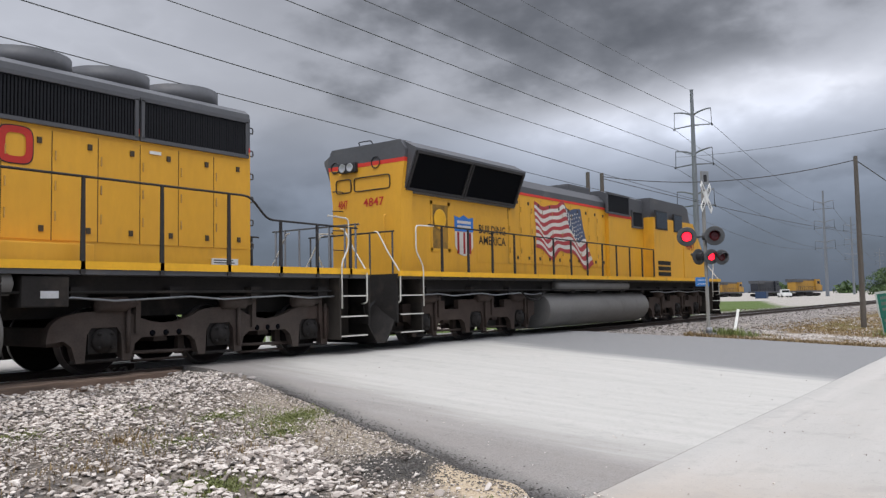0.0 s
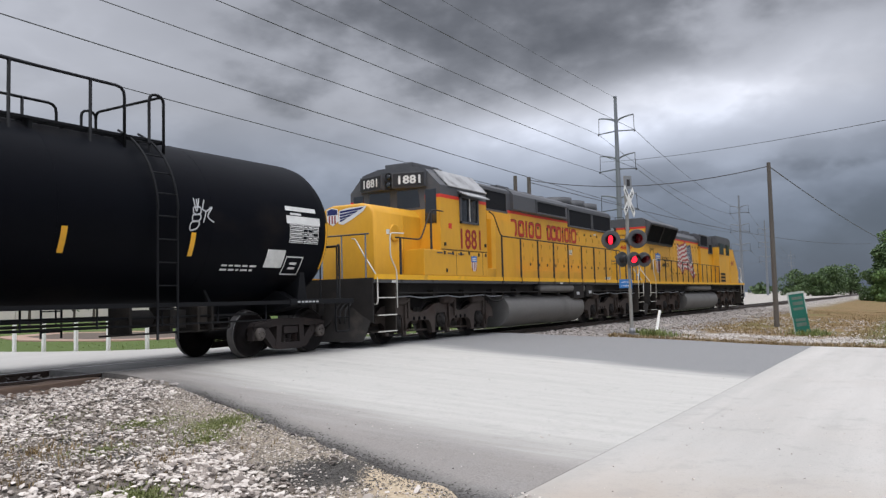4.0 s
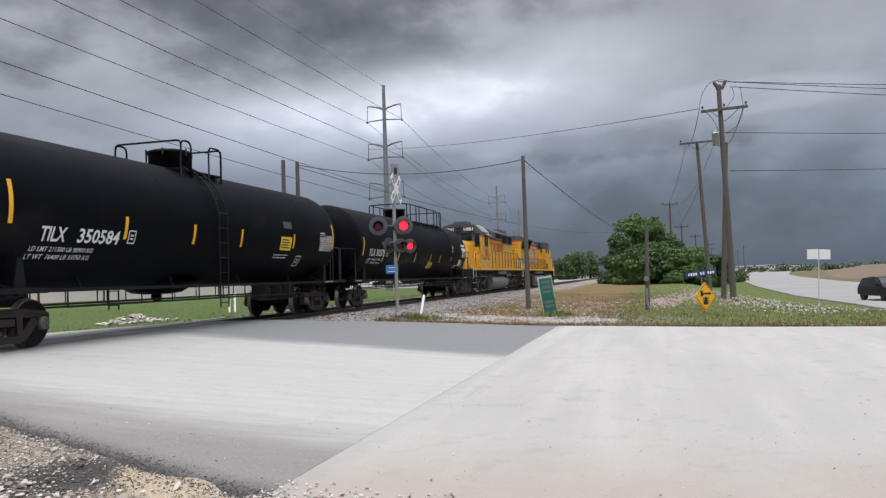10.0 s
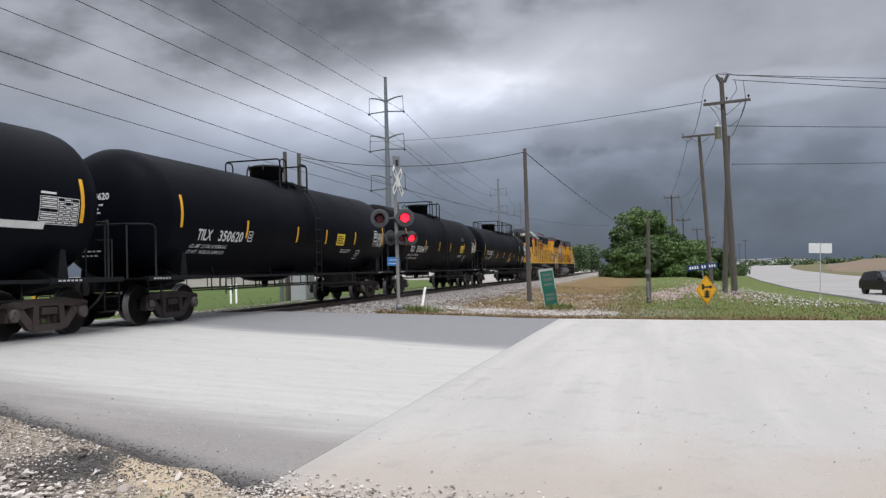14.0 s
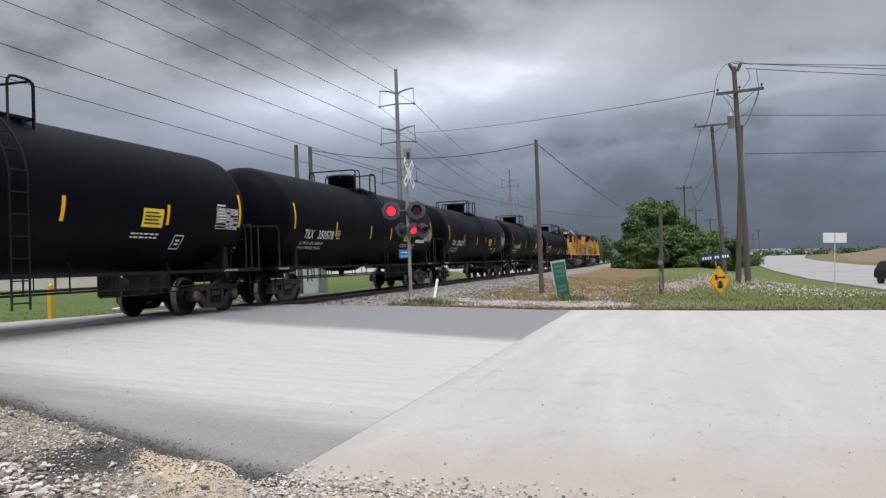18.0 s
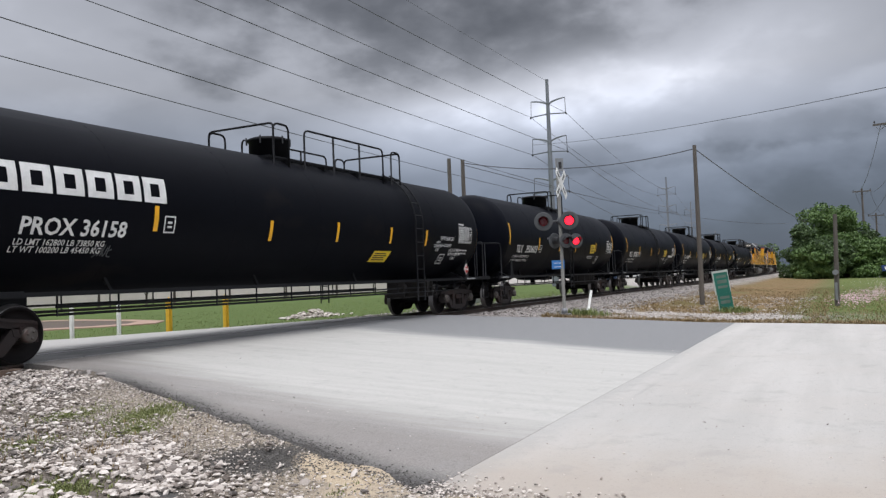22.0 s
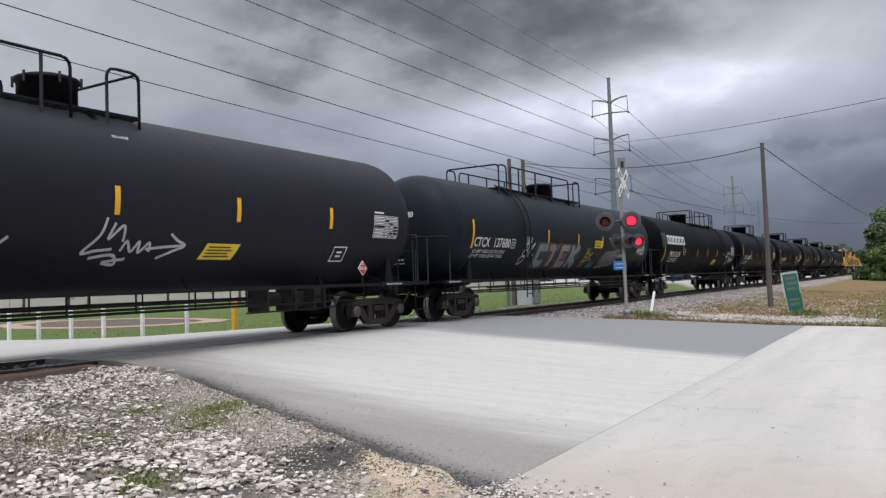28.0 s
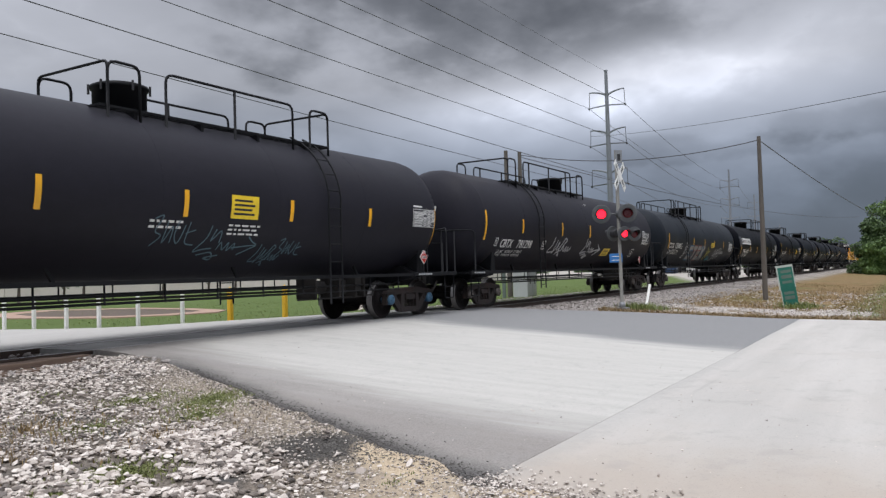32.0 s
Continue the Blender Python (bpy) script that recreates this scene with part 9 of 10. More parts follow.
for x in (-0.37, 0.37):
    bm = bmesh.new()
    box(bm, x - 0.34, x + 0.34, -0.372, -0.35, 0.12, 1.34, 0, 0.004)
    dr = part("door", bm, M_CABINET, cab_b)
    bm = bmesh.new()
    box(bm, x - 0.02, x + 0.02, -0.40, -0.37, 0.65, 0.85)
    part("handle", bm, M_SIGNALBLK, dr)
# a rusty pipe bollard pair by the cabinet
th = thing("vent_post", "dark green slim post beside the cabinet", "post", m=pose(33.4, 16.6, -0.2))
bm = bmesh.new()
tube(bm, [(0, 0, 0), (0, 0, 1.3)], 0.09, 10)
part("shaft", bm, surf("dark_green_post", (0.04, 0.06, 0.045), 0.6), th)


# ---------------- parked car ----------------
def parked_car():
    car = thing("parked_car", "black sport utility car waiting on the highway", "car", m=pose(60.6, -15.55, -1.46, 0, 0, 193))
    bm = bmesh.new()
    sec = [(-2.25, 0.55, 0.95, 0.80), (-2.15, 0.42, 1.02, 0.88), (-1.2, 0.35, 1.02, 0.93), (0.6, 0.35, 1.0, 0.93), (1.3, 0.36, 0.98, 0.92), (2.0, 0.42, 0.86, 0.86), (2.25, 0.50, 0.72, 0.72)]
    rings = []
    for x, z0, z1, w in sec:
        rings.append([bm.verts.new(p) for p in ((x, -w, z0), (x, -w, (z0 + z1) / 2), (x, -w * 0.94, z1), (x, w * 0.94, z1), (x, w, (z0 + z1) / 2), (x, w, z0))])
    for A, Bv in zip(rings, rings[1:]):
        for i in range(6):
            bm.faces.new((A[i], A[(i + 1) % 6], Bv[(i + 1) % 6], Bv[i]))
    bm.faces.new(rings[0]), bm.faces.new(rings[-1])
    bmesh.ops.recalc_face_normals(bm, faces=bm.faces[:])
    part("body", bm, M_CARBLACK, car, "", True)
    bm = bmesh.new()
    top = [(-2.1, 1.0, 0.84), (-1.75, 1.55, 0.68), (-0.2, 1.66, 0.70), (0.45, 1.58, 0.68), (1.25, 0.98, 0.84)]
    rings = [[bm.verts.new((x, -w, z)), bm.verts.new((x, w, z)), bm.verts.new((x, 0.86, 0.96)), bm.verts.new((x, -0.86, 0.96))] for x, z, w in top]
    for A, Bv in zip(rings, rings[1:]):
        for i in range(4):
            bm.faces.new((A[i], A[(i + 1) % 4], Bv[(i + 1) % 4], Bv[i]))
    bm.faces.new(rings[0]), bm.faces.new(rings[-1])
    bmesh.ops.recalc_face_normals(bm, faces=bm.faces[:])
    part("roof", bm, M_CARBLACK, car, "", True)
    for s in (-1, 1):
        bm = bmesh.new()
        bm.faces.new([bm.verts.new(p) for p in ((-1.65, s * 0.80, 1.08), (0.95, s * 0.82, 1.06), (0.42, s * 0.715, 1.50), (-1.5, s * 0.715, 1.50))])
        part("side_window", bm, M_GLASS, car)
        bm = bmesh.new()
        slab(bm, [(2.05, 0.78), (1.75, 0.84), (1.80, 0.68), (2.18, 0.66)], s * 0.62, s * 0.88)
        part("headlight", bm, M_HEADLAMP, car)
        bm = bmesh.new()
        box(bm, 0.75, 0.95, s * 1.0 - 0.10, s * 1.0 + 0.10, 1.02, 1.18, 0, 0.03)
        part("mirror", bm, M_CARBLACK, car)
        for x in (-1.38, 1.38):
            bm = bmesh.new()
            lathe(bm, [(s * 0.68, 0.24), (s * 0.68, 0.34), (s * 0.70, 0.36), (s * 0.90, 0.36), (s * 0.92, 0.34), (s * 0.92, 0.24)], "y", 24, 0, (x, 0, 0.36))
            wh = part("wheel", bm, M_TYRE, car)
            bm = bmesh.new()
            lathe(bm, [(s * 0.86, 0.24), (s * 0.915, 0.23), (s * 0.90, 0.05), (s * 0.92, 0.03)], "y", 20, 0, (x, 0, 0.36))
            part("rim", bm, M_CHROME, wh)
    bm = bmesh.new()
    bm.faces.new([bm.verts.new(p) for p in ((1.13, -0.78, 1.06), (1.13, 0.78, 1.06), (0.50, 0.64, 1.56), (0.50, -0.64, 1.56))])
    part("windscreen", bm, M_GLASS, car)
    bm = bmesh.new()
    slab(bm, [(-0.55, 0.78), (0.55, 0.78), (0.42, 0.52), (-0.42, 0.52)], 2.20, 2.27, 0, "yz")
    gr = part("grille", bm, M_SIGNALBLK, car)
    bm = bmesh.new()
    tube(bm, [(2.28, -0.55, 0.78), (2.29, -0.42, 0.52), (2.29, 0.42, 0.52), (2.28, 0.55, 0.78)], 0.02, 5)
    part("grille_trim", bm, M_CHROME, gr)
    bm = bmesh.new()
    box(bm, 2.27, 2.30, -0.26, 0.26, 0.40, 0.53)
    part("plate", bm, M_SIGNWHITE, car)


parked_car()


# ---------------- trees ----------------
def leaf_material(name, c0, c1):
    m = bpy.data.materials.new(name)
    m.use_nodes = True
    nt = m.node_tree
    N, L = nt.nodes.new, nt.links.new
    b = nt.nodes["Principled BSDF"]
    b.inputs["Roughness"].default_value = 0.6
    g = N("ShaderNodeNewGeometry")
    mx = N("ShaderNodeMix")
    mx.data_type = "RGBA"
    L(g.outputs["Random Per Island"], mx.inputs[0])
    mx.inputs[6].default_value, mx.inputs[7].default_value = (*c0, 1), (*c1, 1)
    L(mx.outputs[2], b.inputs["Base Color"])
    b.inputs["Subsurface Weight"].default_value = 0.0
    return m


M_LEAF = leaf_material("leaves_green", (0.050, 0.105, 0.022), (0.135, 0.215, 0.055))
M_LEAFD = leaf_material("leaves_dark", (0.036, 0.070, 0.022), (0.090, 0.145, 0.042))
M_BARK = surf("bark", (0.07, 0.055, 0.045), 0.9, 0, 0.3, 4, bump=0.01, bump_scale=20)


def leaf_cloud(blobs, count, size, rng):
    """Leaves as small bent quads spread through a set of uneven lobes; returns vertices and faces."""
    wts = np.array([b[3] * b[4] * b[5] for b in blobs])
    pick = rng.choice(len(blobs), count, p=wts / wts.sum())
    B = np.array([b for b in blobs])[pick]
    d = rng.normal(size=(count, 3))
    d /= np.linalg.norm(d, axis=1)[:, None]
    rad = rng.uniform(0.55, 1.0, count) ** 0.5 * (1 + 0.22 * np.sin(d[:, 0] * 5 + d[:, 2] * 7))
    P = B[:, :3] + d * rad[:, None] * B[:, 3:6]
    u = rng.normal(size=(count, 3))
    u /= np.linalg.norm(u, axis=1)[:, None]
    v = np.cross(u, d + 0.6 * rng.normal(size=(count, 3)))
    v /= np.linalg.norm(v, axis=1)[:, None] + 1e-6
    s = size * rng.uniform(0.6, 1.4, count)[:, None]
    V = np.stack([P - u * s, P + v * s * 0.55, P + u * s, P - v * s * 0.55], 1).reshape(-1, 3)
    F = np.arange(count * 4).reshape(-1, 4)
    return V, F


def tree(x, y, h, spread, seed, count=2600, size=0.22, mat=None, low=0.12, name="tree", label="broad green leafy tree beside the track"):
    rng = np.random.default_rng(seed)
    z0 = land(x, y) - 0.15
    th = thing(name, label, name, "trees", m=pose(x, y, z0))
    bm = bmesh.new()
    tube(bm, [(0, 0, 0), (0.05 * h * 0.1, 0, h * 0.25), (0.1, 0.05, h * 0.5), (0.05, 0.1, h * 0.8)], [h * 0.035, h * 0.028, h * 0.02, h * 0.006], 8)
    part("trunk", bm, M_BARK, th)
    blobs = []
    for k in range(26):
        a, q = rng.uniform(0, 2 * math.pi), rng.uniform(0.1, 0.78)
        zz = h * rng.uniform(low + 0.08, 0.86)
        fall = 1 - 0.5 * max(zz / h - 0.5, 0)
        cx, cy = spread * q * math.cos(a) * fall, spread * q * math.sin(a) * fall
        r = spread * rng.uniform(0.22, 0.42)
        blobs.append((cx, cy, zz, r, r, r * rng.uniform(0.6, 0.85)))
        if k < 6:
            bm = bmesh.new()
            tube(bm, [(0.08, 0.03, h * 0.3), (cx * 0.5, cy * 0.5, h * 0.3 + (zz - h * 0.3) * 0.6), (cx, cy, zz)], [h * 0.014, h * 0.009, h * 0.003], 6)
            part("limb", bm, M_BARK, th)
    blobs.append((0, 0, h * 0.84, spread * 0.38, spread * 0.38, h * 0.15))
    V, F = leaf_cloud(blobs, count, size, rng)
    me = bpy.data.meshes.new("crown")
    me.from_pydata(V.tolist(), [], F.tolist())
    me.materials.append(mat or M_LEAF)
    part("crown", me, None, th, "ragged crown of small leaves")
    return th


for i, (x, y, h, sp) in enumerate(((108, 4.3, 7.0, 2.5), (112, 2.0, 9.7, 3.3), (110, -0.6, 9.0, 2.9), (116, -3.3, 6.2, 2.8), (122, -5.5, 5.2, 3.0), (114, 0.8, 9.2, 3.0), (130, -7.5, 5.4, 3.4), (140, -9.5, 5.2, 3.4), (152, -11.5, 5.0, 3.4), (166, -14.0, 4.8, 3.6), (106, -2.6, 4.6, 2.6), (105, 2.8, 4.4, 2.6), (106, 0.4, 4.8, 2.8), (109, -4.4, 4.8, 2.6), (114, -6.2, 4.6, 2.6), (119, -8.0, 4.4, 2.6))):
    tree(x, y, h, sp * 1.12, 100 + i, 15000, 0.15, M_LEAF if i % 3 else M_LEAFD, 0.0)
for i, (x, y, h, sp) in enumerate(((190, 17.5, 6.4, 4.5), (196, 14.5, 6.8, 4.6), (200, 11.2, 6.2, 4.2), (185, 20.5, 5.0, 3.6), (230, 30, 7, 5), (215, 5.5, 7.5, 5.0), (205, 1.0, 7.0, 5.0))):
    tree(x, y if y > 13.9 or y < 8.5 else 7.5, h, sp, 200 + i, 4200, 0.24, M_LEAFD, 0.02)
for i, (x, y) in enumerate(((33, 66), (36, 60), (36.5, 55), (43, 62), (46.5, 56), (47, 51), (53, 54), (58, 52), (64, 50), (70, 48), (29, 70), (76, 45), (84, 42))):
    tree(x, y, 3.6 + 0.5 * math.sin(i * 2.3), 1.5, 300 + i, 700, 0.14, M_LEAFD, 0.42, "young_tree", "small thin young tree on the lawn")


# ---------------- beyond: lawn path, wall, yard ----------------
bm = bmesh.new()
ringp = [(17.9, 30.5), (18.0, 27.5), (18.5, 25.2), (20.0, 23.7), (22.0, 23.4), (23.6, 24.6), (24.9, 27.8), (26.0, 33.0), (24.0, 38.0), (20.0, 36.0)]
inner = [(21.6 + (x - 21.6) * 0.76, 29 + (y - 29) * 0.76) for x, y in ringp]
vo, vi = [bm.verts.new((x, y, -0.15)) for x, y in ringp], [bm.verts.new((x, y, -0.15)) for x, y in inner]
vl = [bm.verts.new((x, y, -0.6)) for x, y in ringp]
n = len(vo)
for i in range(n):
    bm.faces.new((vo[i], vo[(i + 1) % n], vi[(i + 1) % n], vi[i]))
    bm.faces.new((vo[i], vl[i], vl[(i + 1) % n], vo[(i + 1) % n]))
setting("lawn_path", bm, surf("brick_path", (0.36, 0.24, 0.18), 0.9, 0, 0.15, 2), "low pinkish path looping over the lawn", "path")
bm = bmesh.new()
bm.faces.new([bm.verts.new((x, y, -0.165)) for x, y in inner])
setting("path_bed", bm, surf("mulch_bed", (0.10, 0.075, 0.055), 0.95, 0, 0.3, 2), "dark mulch bed inside the path", "flower bed")


def long_wall():
    th = thing("boundary_wall", "long low pale wall behind the lawn", "wall")
    m = surf("pale_wall", (0.55, 0.50, 0.46), 0.85, 0, 0.12, 0.4)
    bm = bmesh.new()
    p = [(10, 92), (43, 74), (66, 70), (95, 52), (130, 60)]
    for (x0, y0), (x1, y1) in zip(p, p[1:]):
        a, b = Vector((x0, y0, 0)), Vector((x1, y1, 0))
        nrm = Vector((-(b - a).y, (b - a).x, 0)).normalized() * 0.15
        A = [bm.verts.new(v + Vector((0, 0, z))) for v, z in ((a - nrm, -0.6), (b - nrm, -0.6), (b - nrm, 1.55), (a - nrm, 1.55), (a + nrm, -0.6), (b + nrm, -0.6), (b + nrm, 1.55), (a + nrm, 1.55))]
        for q in ((0, 1, 2, 3), (7, 6, 5, 4), (3, 2, 6, 7), (0, 3, 7, 4), (1, 5, 6, 2)):
            bm.faces.new([A[i] for i in q])
    part("wall", bm, m, th)


long_wall()


def far_loco(x, y, rz, body, label):
    th = thing("yard_locomotive", label, "locomotive", "locomotives in the yard", m=pose(x, y, -0.35, 0, 0, rz))
    bm = bmesh.new()
    box(bm, -9.5, 5.2, -0.95, 0.95, 1.6, 4.1, 0, 0.05)
    part("hood", bm, body, th)
    bm = bmesh.new()
    box(bm, -9.5, 5.2, -0.97, 0.97, 4.1, 4.5, 0, 0.05)
    box(bm, -9.6, -5, -1.4, 1.4, 3.7, 4.5, 0, 0.05)
    part("roof", bm, M_LGREY, th)
    bm = bmesh.new()
    slab(bm, [(5.2, 1.6), (10.2, 1.6), (10.2, 2.9), (8.8, 3.1), (8.4, 4.5), (5.2, 4.5)], -1.45, 1.45)
    part("cab", bm, body, th)
    bm = bmesh.new()
    bm.faces.new([bm.verts.new(p) for p in ((8.83, -1.3, 3.2), (8.83, 1.3, 3.2), (8.52, 1.3, 4.2), (8.52, -1.3, 4.2))])
    part("windscreen", bm, M_GLASS, th)
    for s in (-1, 1):
        bm = bmesh.new()
        box(bm, 6.0, 8.0, s * 1.46 - 0.01, s * 1.46 + 0.01, 3.3, 4.0)
        part("side_window", bm, M_GLASS, th)
        bm = bmesh.new()
        for k in range(10):
            tube(bm, [(-9 + 1.5 * k, s * 1.45, 1.6), (-9 + 1.5 * k, s * 1.45, 2.6)], 0.03, 4)
        tube(bm, [(-9.4, s * 1.45, 2.6), (5, s * 1.45, 2.6)], 0.03, 4)
        part("handrail", bm, M_INK, th)
    bm = bmesh.new()
    box(bm, -10.3, 10.8, -1.45, 1.45, 1.2, 1.6, 0, 0.02)
    part("frame", bm, M_SILLYEL if body is M_YELLOW else M_LGREY, th)
    bm = bmesh.new()
    box(bm, -3, 3, -1.3, 1.3, 0.3, 1.2, 0, 0.15)
    part("fuel_tank", bm, M_UNDER, th)
    for x0 in (-6.8, 6.8):
        bm = bmesh.new()
        box(bm, x0 - 2.6, x0 + 2.6, -1.2, 1.2, 0.35, 0.95, 0, 0.06)
        for k in (-2, 0, 2):
            lathe(bm, [(-0.85, 0.5), (0.85, 0.5)], "y", 16, 0, (x0 + k, 0, 0.5))
        part("truck", bm, M_UNDER, th)


def along(az_y, d):
    k = d / math.hypot(1, az_y)
    return k, k * az_y


M_YARDBLK = surf("yard_black", (0.02, 0.022, 0.03), 0.5, 0, 0.2, 1)
for a, d, rz, b, lb in ((0.301, 250, 0, M_YARDYEL, "yellow locomotive standing far off in the yard"), (0.258, 238, -2, M_YARDBLK, "black locomotive standing far off in the yard"), (0.214, 222, -5, M_YARDYEL, "yellow locomotive facing the crossing from the far yard"), (0.345, 265, 2, M_YARDYEL, "yellow locomotive standing far off in the yard")):
    far_loco(*along(a, d), rz, b, lb)
pk = thing("pickup_truck", "white pickup truck parked in the yard", "truck", m=pose(*along(0.236, 190), -0.36, 0, 0, 205))
bm = bmesh.new()
box(bm, -2.7, 2.7, -0.98, 0.98, 0.5, 1.15, 0, 0.08)
box(bm, -0.6, 1.3, -0.85, 0.85, 1.15, 1.9, 0, 0.15)
part("body", bm, M_SIGNWHITE, pk)
bm = bmesh.new()
box(bm, 1.1, 1.32, -0.75, 0.75, 1.25, 1.75)
part("windscreen", bm, M_GLASS, pk)
for x in (-1.8, 1.8):
    for s in (-1, 1):
        bm = bmesh.new()
        lathe(bm, [(s * 0.75, 0.4), (s * 1.0, 0.4)], "y", 18, 0, (x, 0, 0.4))
        part("wheel", bm, M_TYRE, pk)
bn = thing("waste_bin", "dark blue steel container in the yard", "container", m=pose(*along(0.262, 168), -0.36, 0, 0, 10))
bm = bmesh.new()
box(bm, -2.6, 2.6, -1.0, 1.0, 0, 1.5, 0, 0.06)
part("body", bm, surf("bin_blue", (0.02, 0.045, 0.10), 0.6), bn)


def shed(x, y, w, d, h, rz, m, label, pitch=0.0):
    th = thing("far_building", label, "building", "far buildings", m=pose(x, y, -0.8, 0, 0, rz))
    bm = bmesh.new()
    box(bm, -w / 2, w / 2, -d / 2, d / 2, 0, h)
    part("wall", bm, m, th)
    bm = bmesh.new()
    slab(bm, [(-d / 2 - 0.5, h), (0, h + pitch), (d / 2 + 0.5, h), (d / 2 + 0.5, h + 0.3), (0, h + pitch + 0.3), (-d / 2 - 0.5, h + 0.3)], -w / 2 - 0.3, w / 2 + 0.3, 0, "yz")
    part("roof", bm, M_GALV, th)
    for k in range(5):
        bm = bmesh.new()
        q = -w / 2 + w * (k + 0.5) / 5
        box(bm, q - w * 0.05, q + w * 0.05, -d / 2 - 0.05, -d / 2 + 0.02, 0.2, h * 0.7)
        part("door", bm, M_LGREY, th)


M_SHED = surf("shed_white", (0.62, 0.62, 0.62), 0.6, 0, 0.1, 0.1)
shed(*along(-0.125, 620), 90, 30, 3.2, 10, M_SHED, "long white warehouse far off beside the highway", 0.6)
shed(*along(-0.095, 560), 40, 20, 2.8, -70, M_SHED, "pale warehouse far off beside the highway", 0.5)
for i in range(16):
    a, d = -0.06 - 0.028 * i, 520 + 60 * math.sin(i * 1.7)
    tree(*along(a, d), 2.6 + 0.9 * math.sin(i * 3.1), 9, 400 + i, 380, 0.8, M_LEAFD, 0.0, "far_tree", "dark distant tree on the skyline")
for i in range(14):
    a, d = 0.17 + 0.07 * i, 420 + 50 * math.sin(i * 2.1)
    tree(*along(a, d), 4.2 + 1.5 * math.sin(i * 2.7), 8, 450 + i, 380, 1.1, M_LEAFD, 0.0, "far_tree", "dark distant tree on the skyline")


# ---------------- stones, grass, flowers ----------------
PHI = (1 + 5 ** 0.5) / 2
ICO_V = np.array([(-1, PHI, 0), (1, PHI, 0), (-1, -PHI, 0), (1, -PHI, 0), (0, -1, PHI), (0, 1, PHI), (0, -1, -PHI), (0, 1, -PHI), (PHI, 0, -1), (PHI, 0, 1), (-PHI, 0, -1), (-PHI, 0, 1)]) / 1.9
ICO_F = np.array([(0, 11, 5), (0, 5, 1), (0, 1, 7), (0, 7, 10), (0, 10, 11), (1, 5, 9), (5, 11, 4), (11, 10, 2), (10, 7, 6), (7, 1, 8), (3, 9, 4), (3, 4, 2), (3, 2, 6), (3, 6, 8), (3, 8, 9), (4, 9, 5), (2, 4, 11), (6, 2, 10), (8, 6, 7), (9, 8, 1)])


def stones(name, P, size, label, mat=None, seed=1):
    """A scatter of broken stones, each a rough lump of its own shape, lying at the points P."""
    rng = np.random.default_rng(seed)
    n = len(P)
    V = ICO_V[None] * (1 + 0.30 * rng.normal(size=(n, 12, 1)).clip(-1.2, 1.2))
    V = V * (rng.uniform(0.6, 1.35, (n, 1, 3)) * np.array([1, 1, 0.48])) * size[:, None, None]
    a = rng.uniform(0, 2 * np.pi, n)
    c, s = np.cos(a), np.sin(a)
    x, y = V[..., 0] * c[:, None] - V[..., 1] * s[:, None], V[..., 0] * s[:, None] + V[..., 1] * c[:, None]
    b = rng.normal(0, 0.24, n)
    z = V[..., 2] + x * b[:, None]
    V = np.stack([x, y, z], -1) + P[:, None]
    F = (ICO_F[None] + 12 * np.arange(n)[:, None, None]).reshape(-1, 3)
    me = bpy.data.meshes.new(name)
    me.from_pydata(V.reshape(-1, 3).tolist(), [], F.tolist())
    me.materials.append(mat or M_STONE)
    return tagged(new(name, me), label, "stones", "", "stuff")


def ground_z(x, y):
    z = land(x, y) + 0.035 * (noise.noise(Vector((x * 0.35, y * 0.35, 0))) - 0.1) - 0.07
    d = (min(4.0 + 0.395 * y, 7.9) if y > 2.6 else CONC_L(y) - 0.12) - x
    if -3.2 < y < 10.3 and -0.1 < d < 1.7:      # on the grit banked along the road
        z = max(z, (-0.5 if y < 3 else -0.5 * (11 - y) / 8) + float(np.interp(d, [0.0, 0.25, 0.6, 1.1, 1.7], [0.012, -0.004, -0.035, -0.075, -0.14])))
    return z


def scatter(rng, n, x0, x1, y0, y1, keep):
    out = []
    while len(out) < n:
        x, y = rng.uniform(x0, x1), rng.uniform(y0, y1)
        if keep(x, y):
            out.append((x, y))
    return out


rng = np.random.default_rng(11)


def patchy(x, y, scale, seed):
    return noise.noise(Vector((x * scale, y * scale, seed)))


def near_ok(x, y):
    e = min(4.0 + 0.395 * y, 7.9) - 0.12
    if x > e:
        return False
    sandy = smoothstep(1.15, 0.5, e - x + 0.3 * patchy(x, y, 1.1, 8)) * smoothstep(9.6, 8.2, y)      # fine grit along the road's edge
    if rng.random() < sandy * 0.97:
        return False
    if rng.random() < 0.95 * math.exp(-((x - 5.30 - 0.4 * (y - 3.76)) / 0.36) ** 2 - ((y - 3.9) / 0.75) ** 2):
        return False
    band = smoothstep(6.2, 6.7, y) * smoothstep(8.6, 7.6, y)           # trodden, grassy strip with few big stones
    if rng.random() < band * 0.72:
        return False
    tarry = math.exp(-((x - 2.7) / 0.9) ** 2 - ((y - 6.0) / 0.35) ** 2)
    return (patchy(x, y, 1.3, 4) + 0.5 * patchy(x, y, 3.1, 6) > -0.10 or rng.random() < 0.22) and rng.random() > tarry * 0.8


pts = scatter(rng, 33000, -2.5, 8.2, 1.2, 10.9, near_ok)
P = np.array([(x, y, ground_z(x, y) + 0.012 + 0.02 * rng.random()) for x, y in pts])
stones("gravel", P, rng.uniform(0.012, 0.040, len(P)) * (0.85 + 0.2 * (P[:, 1] < 6)), "loose broken limestone covering the ground by the crossing", None, 5)
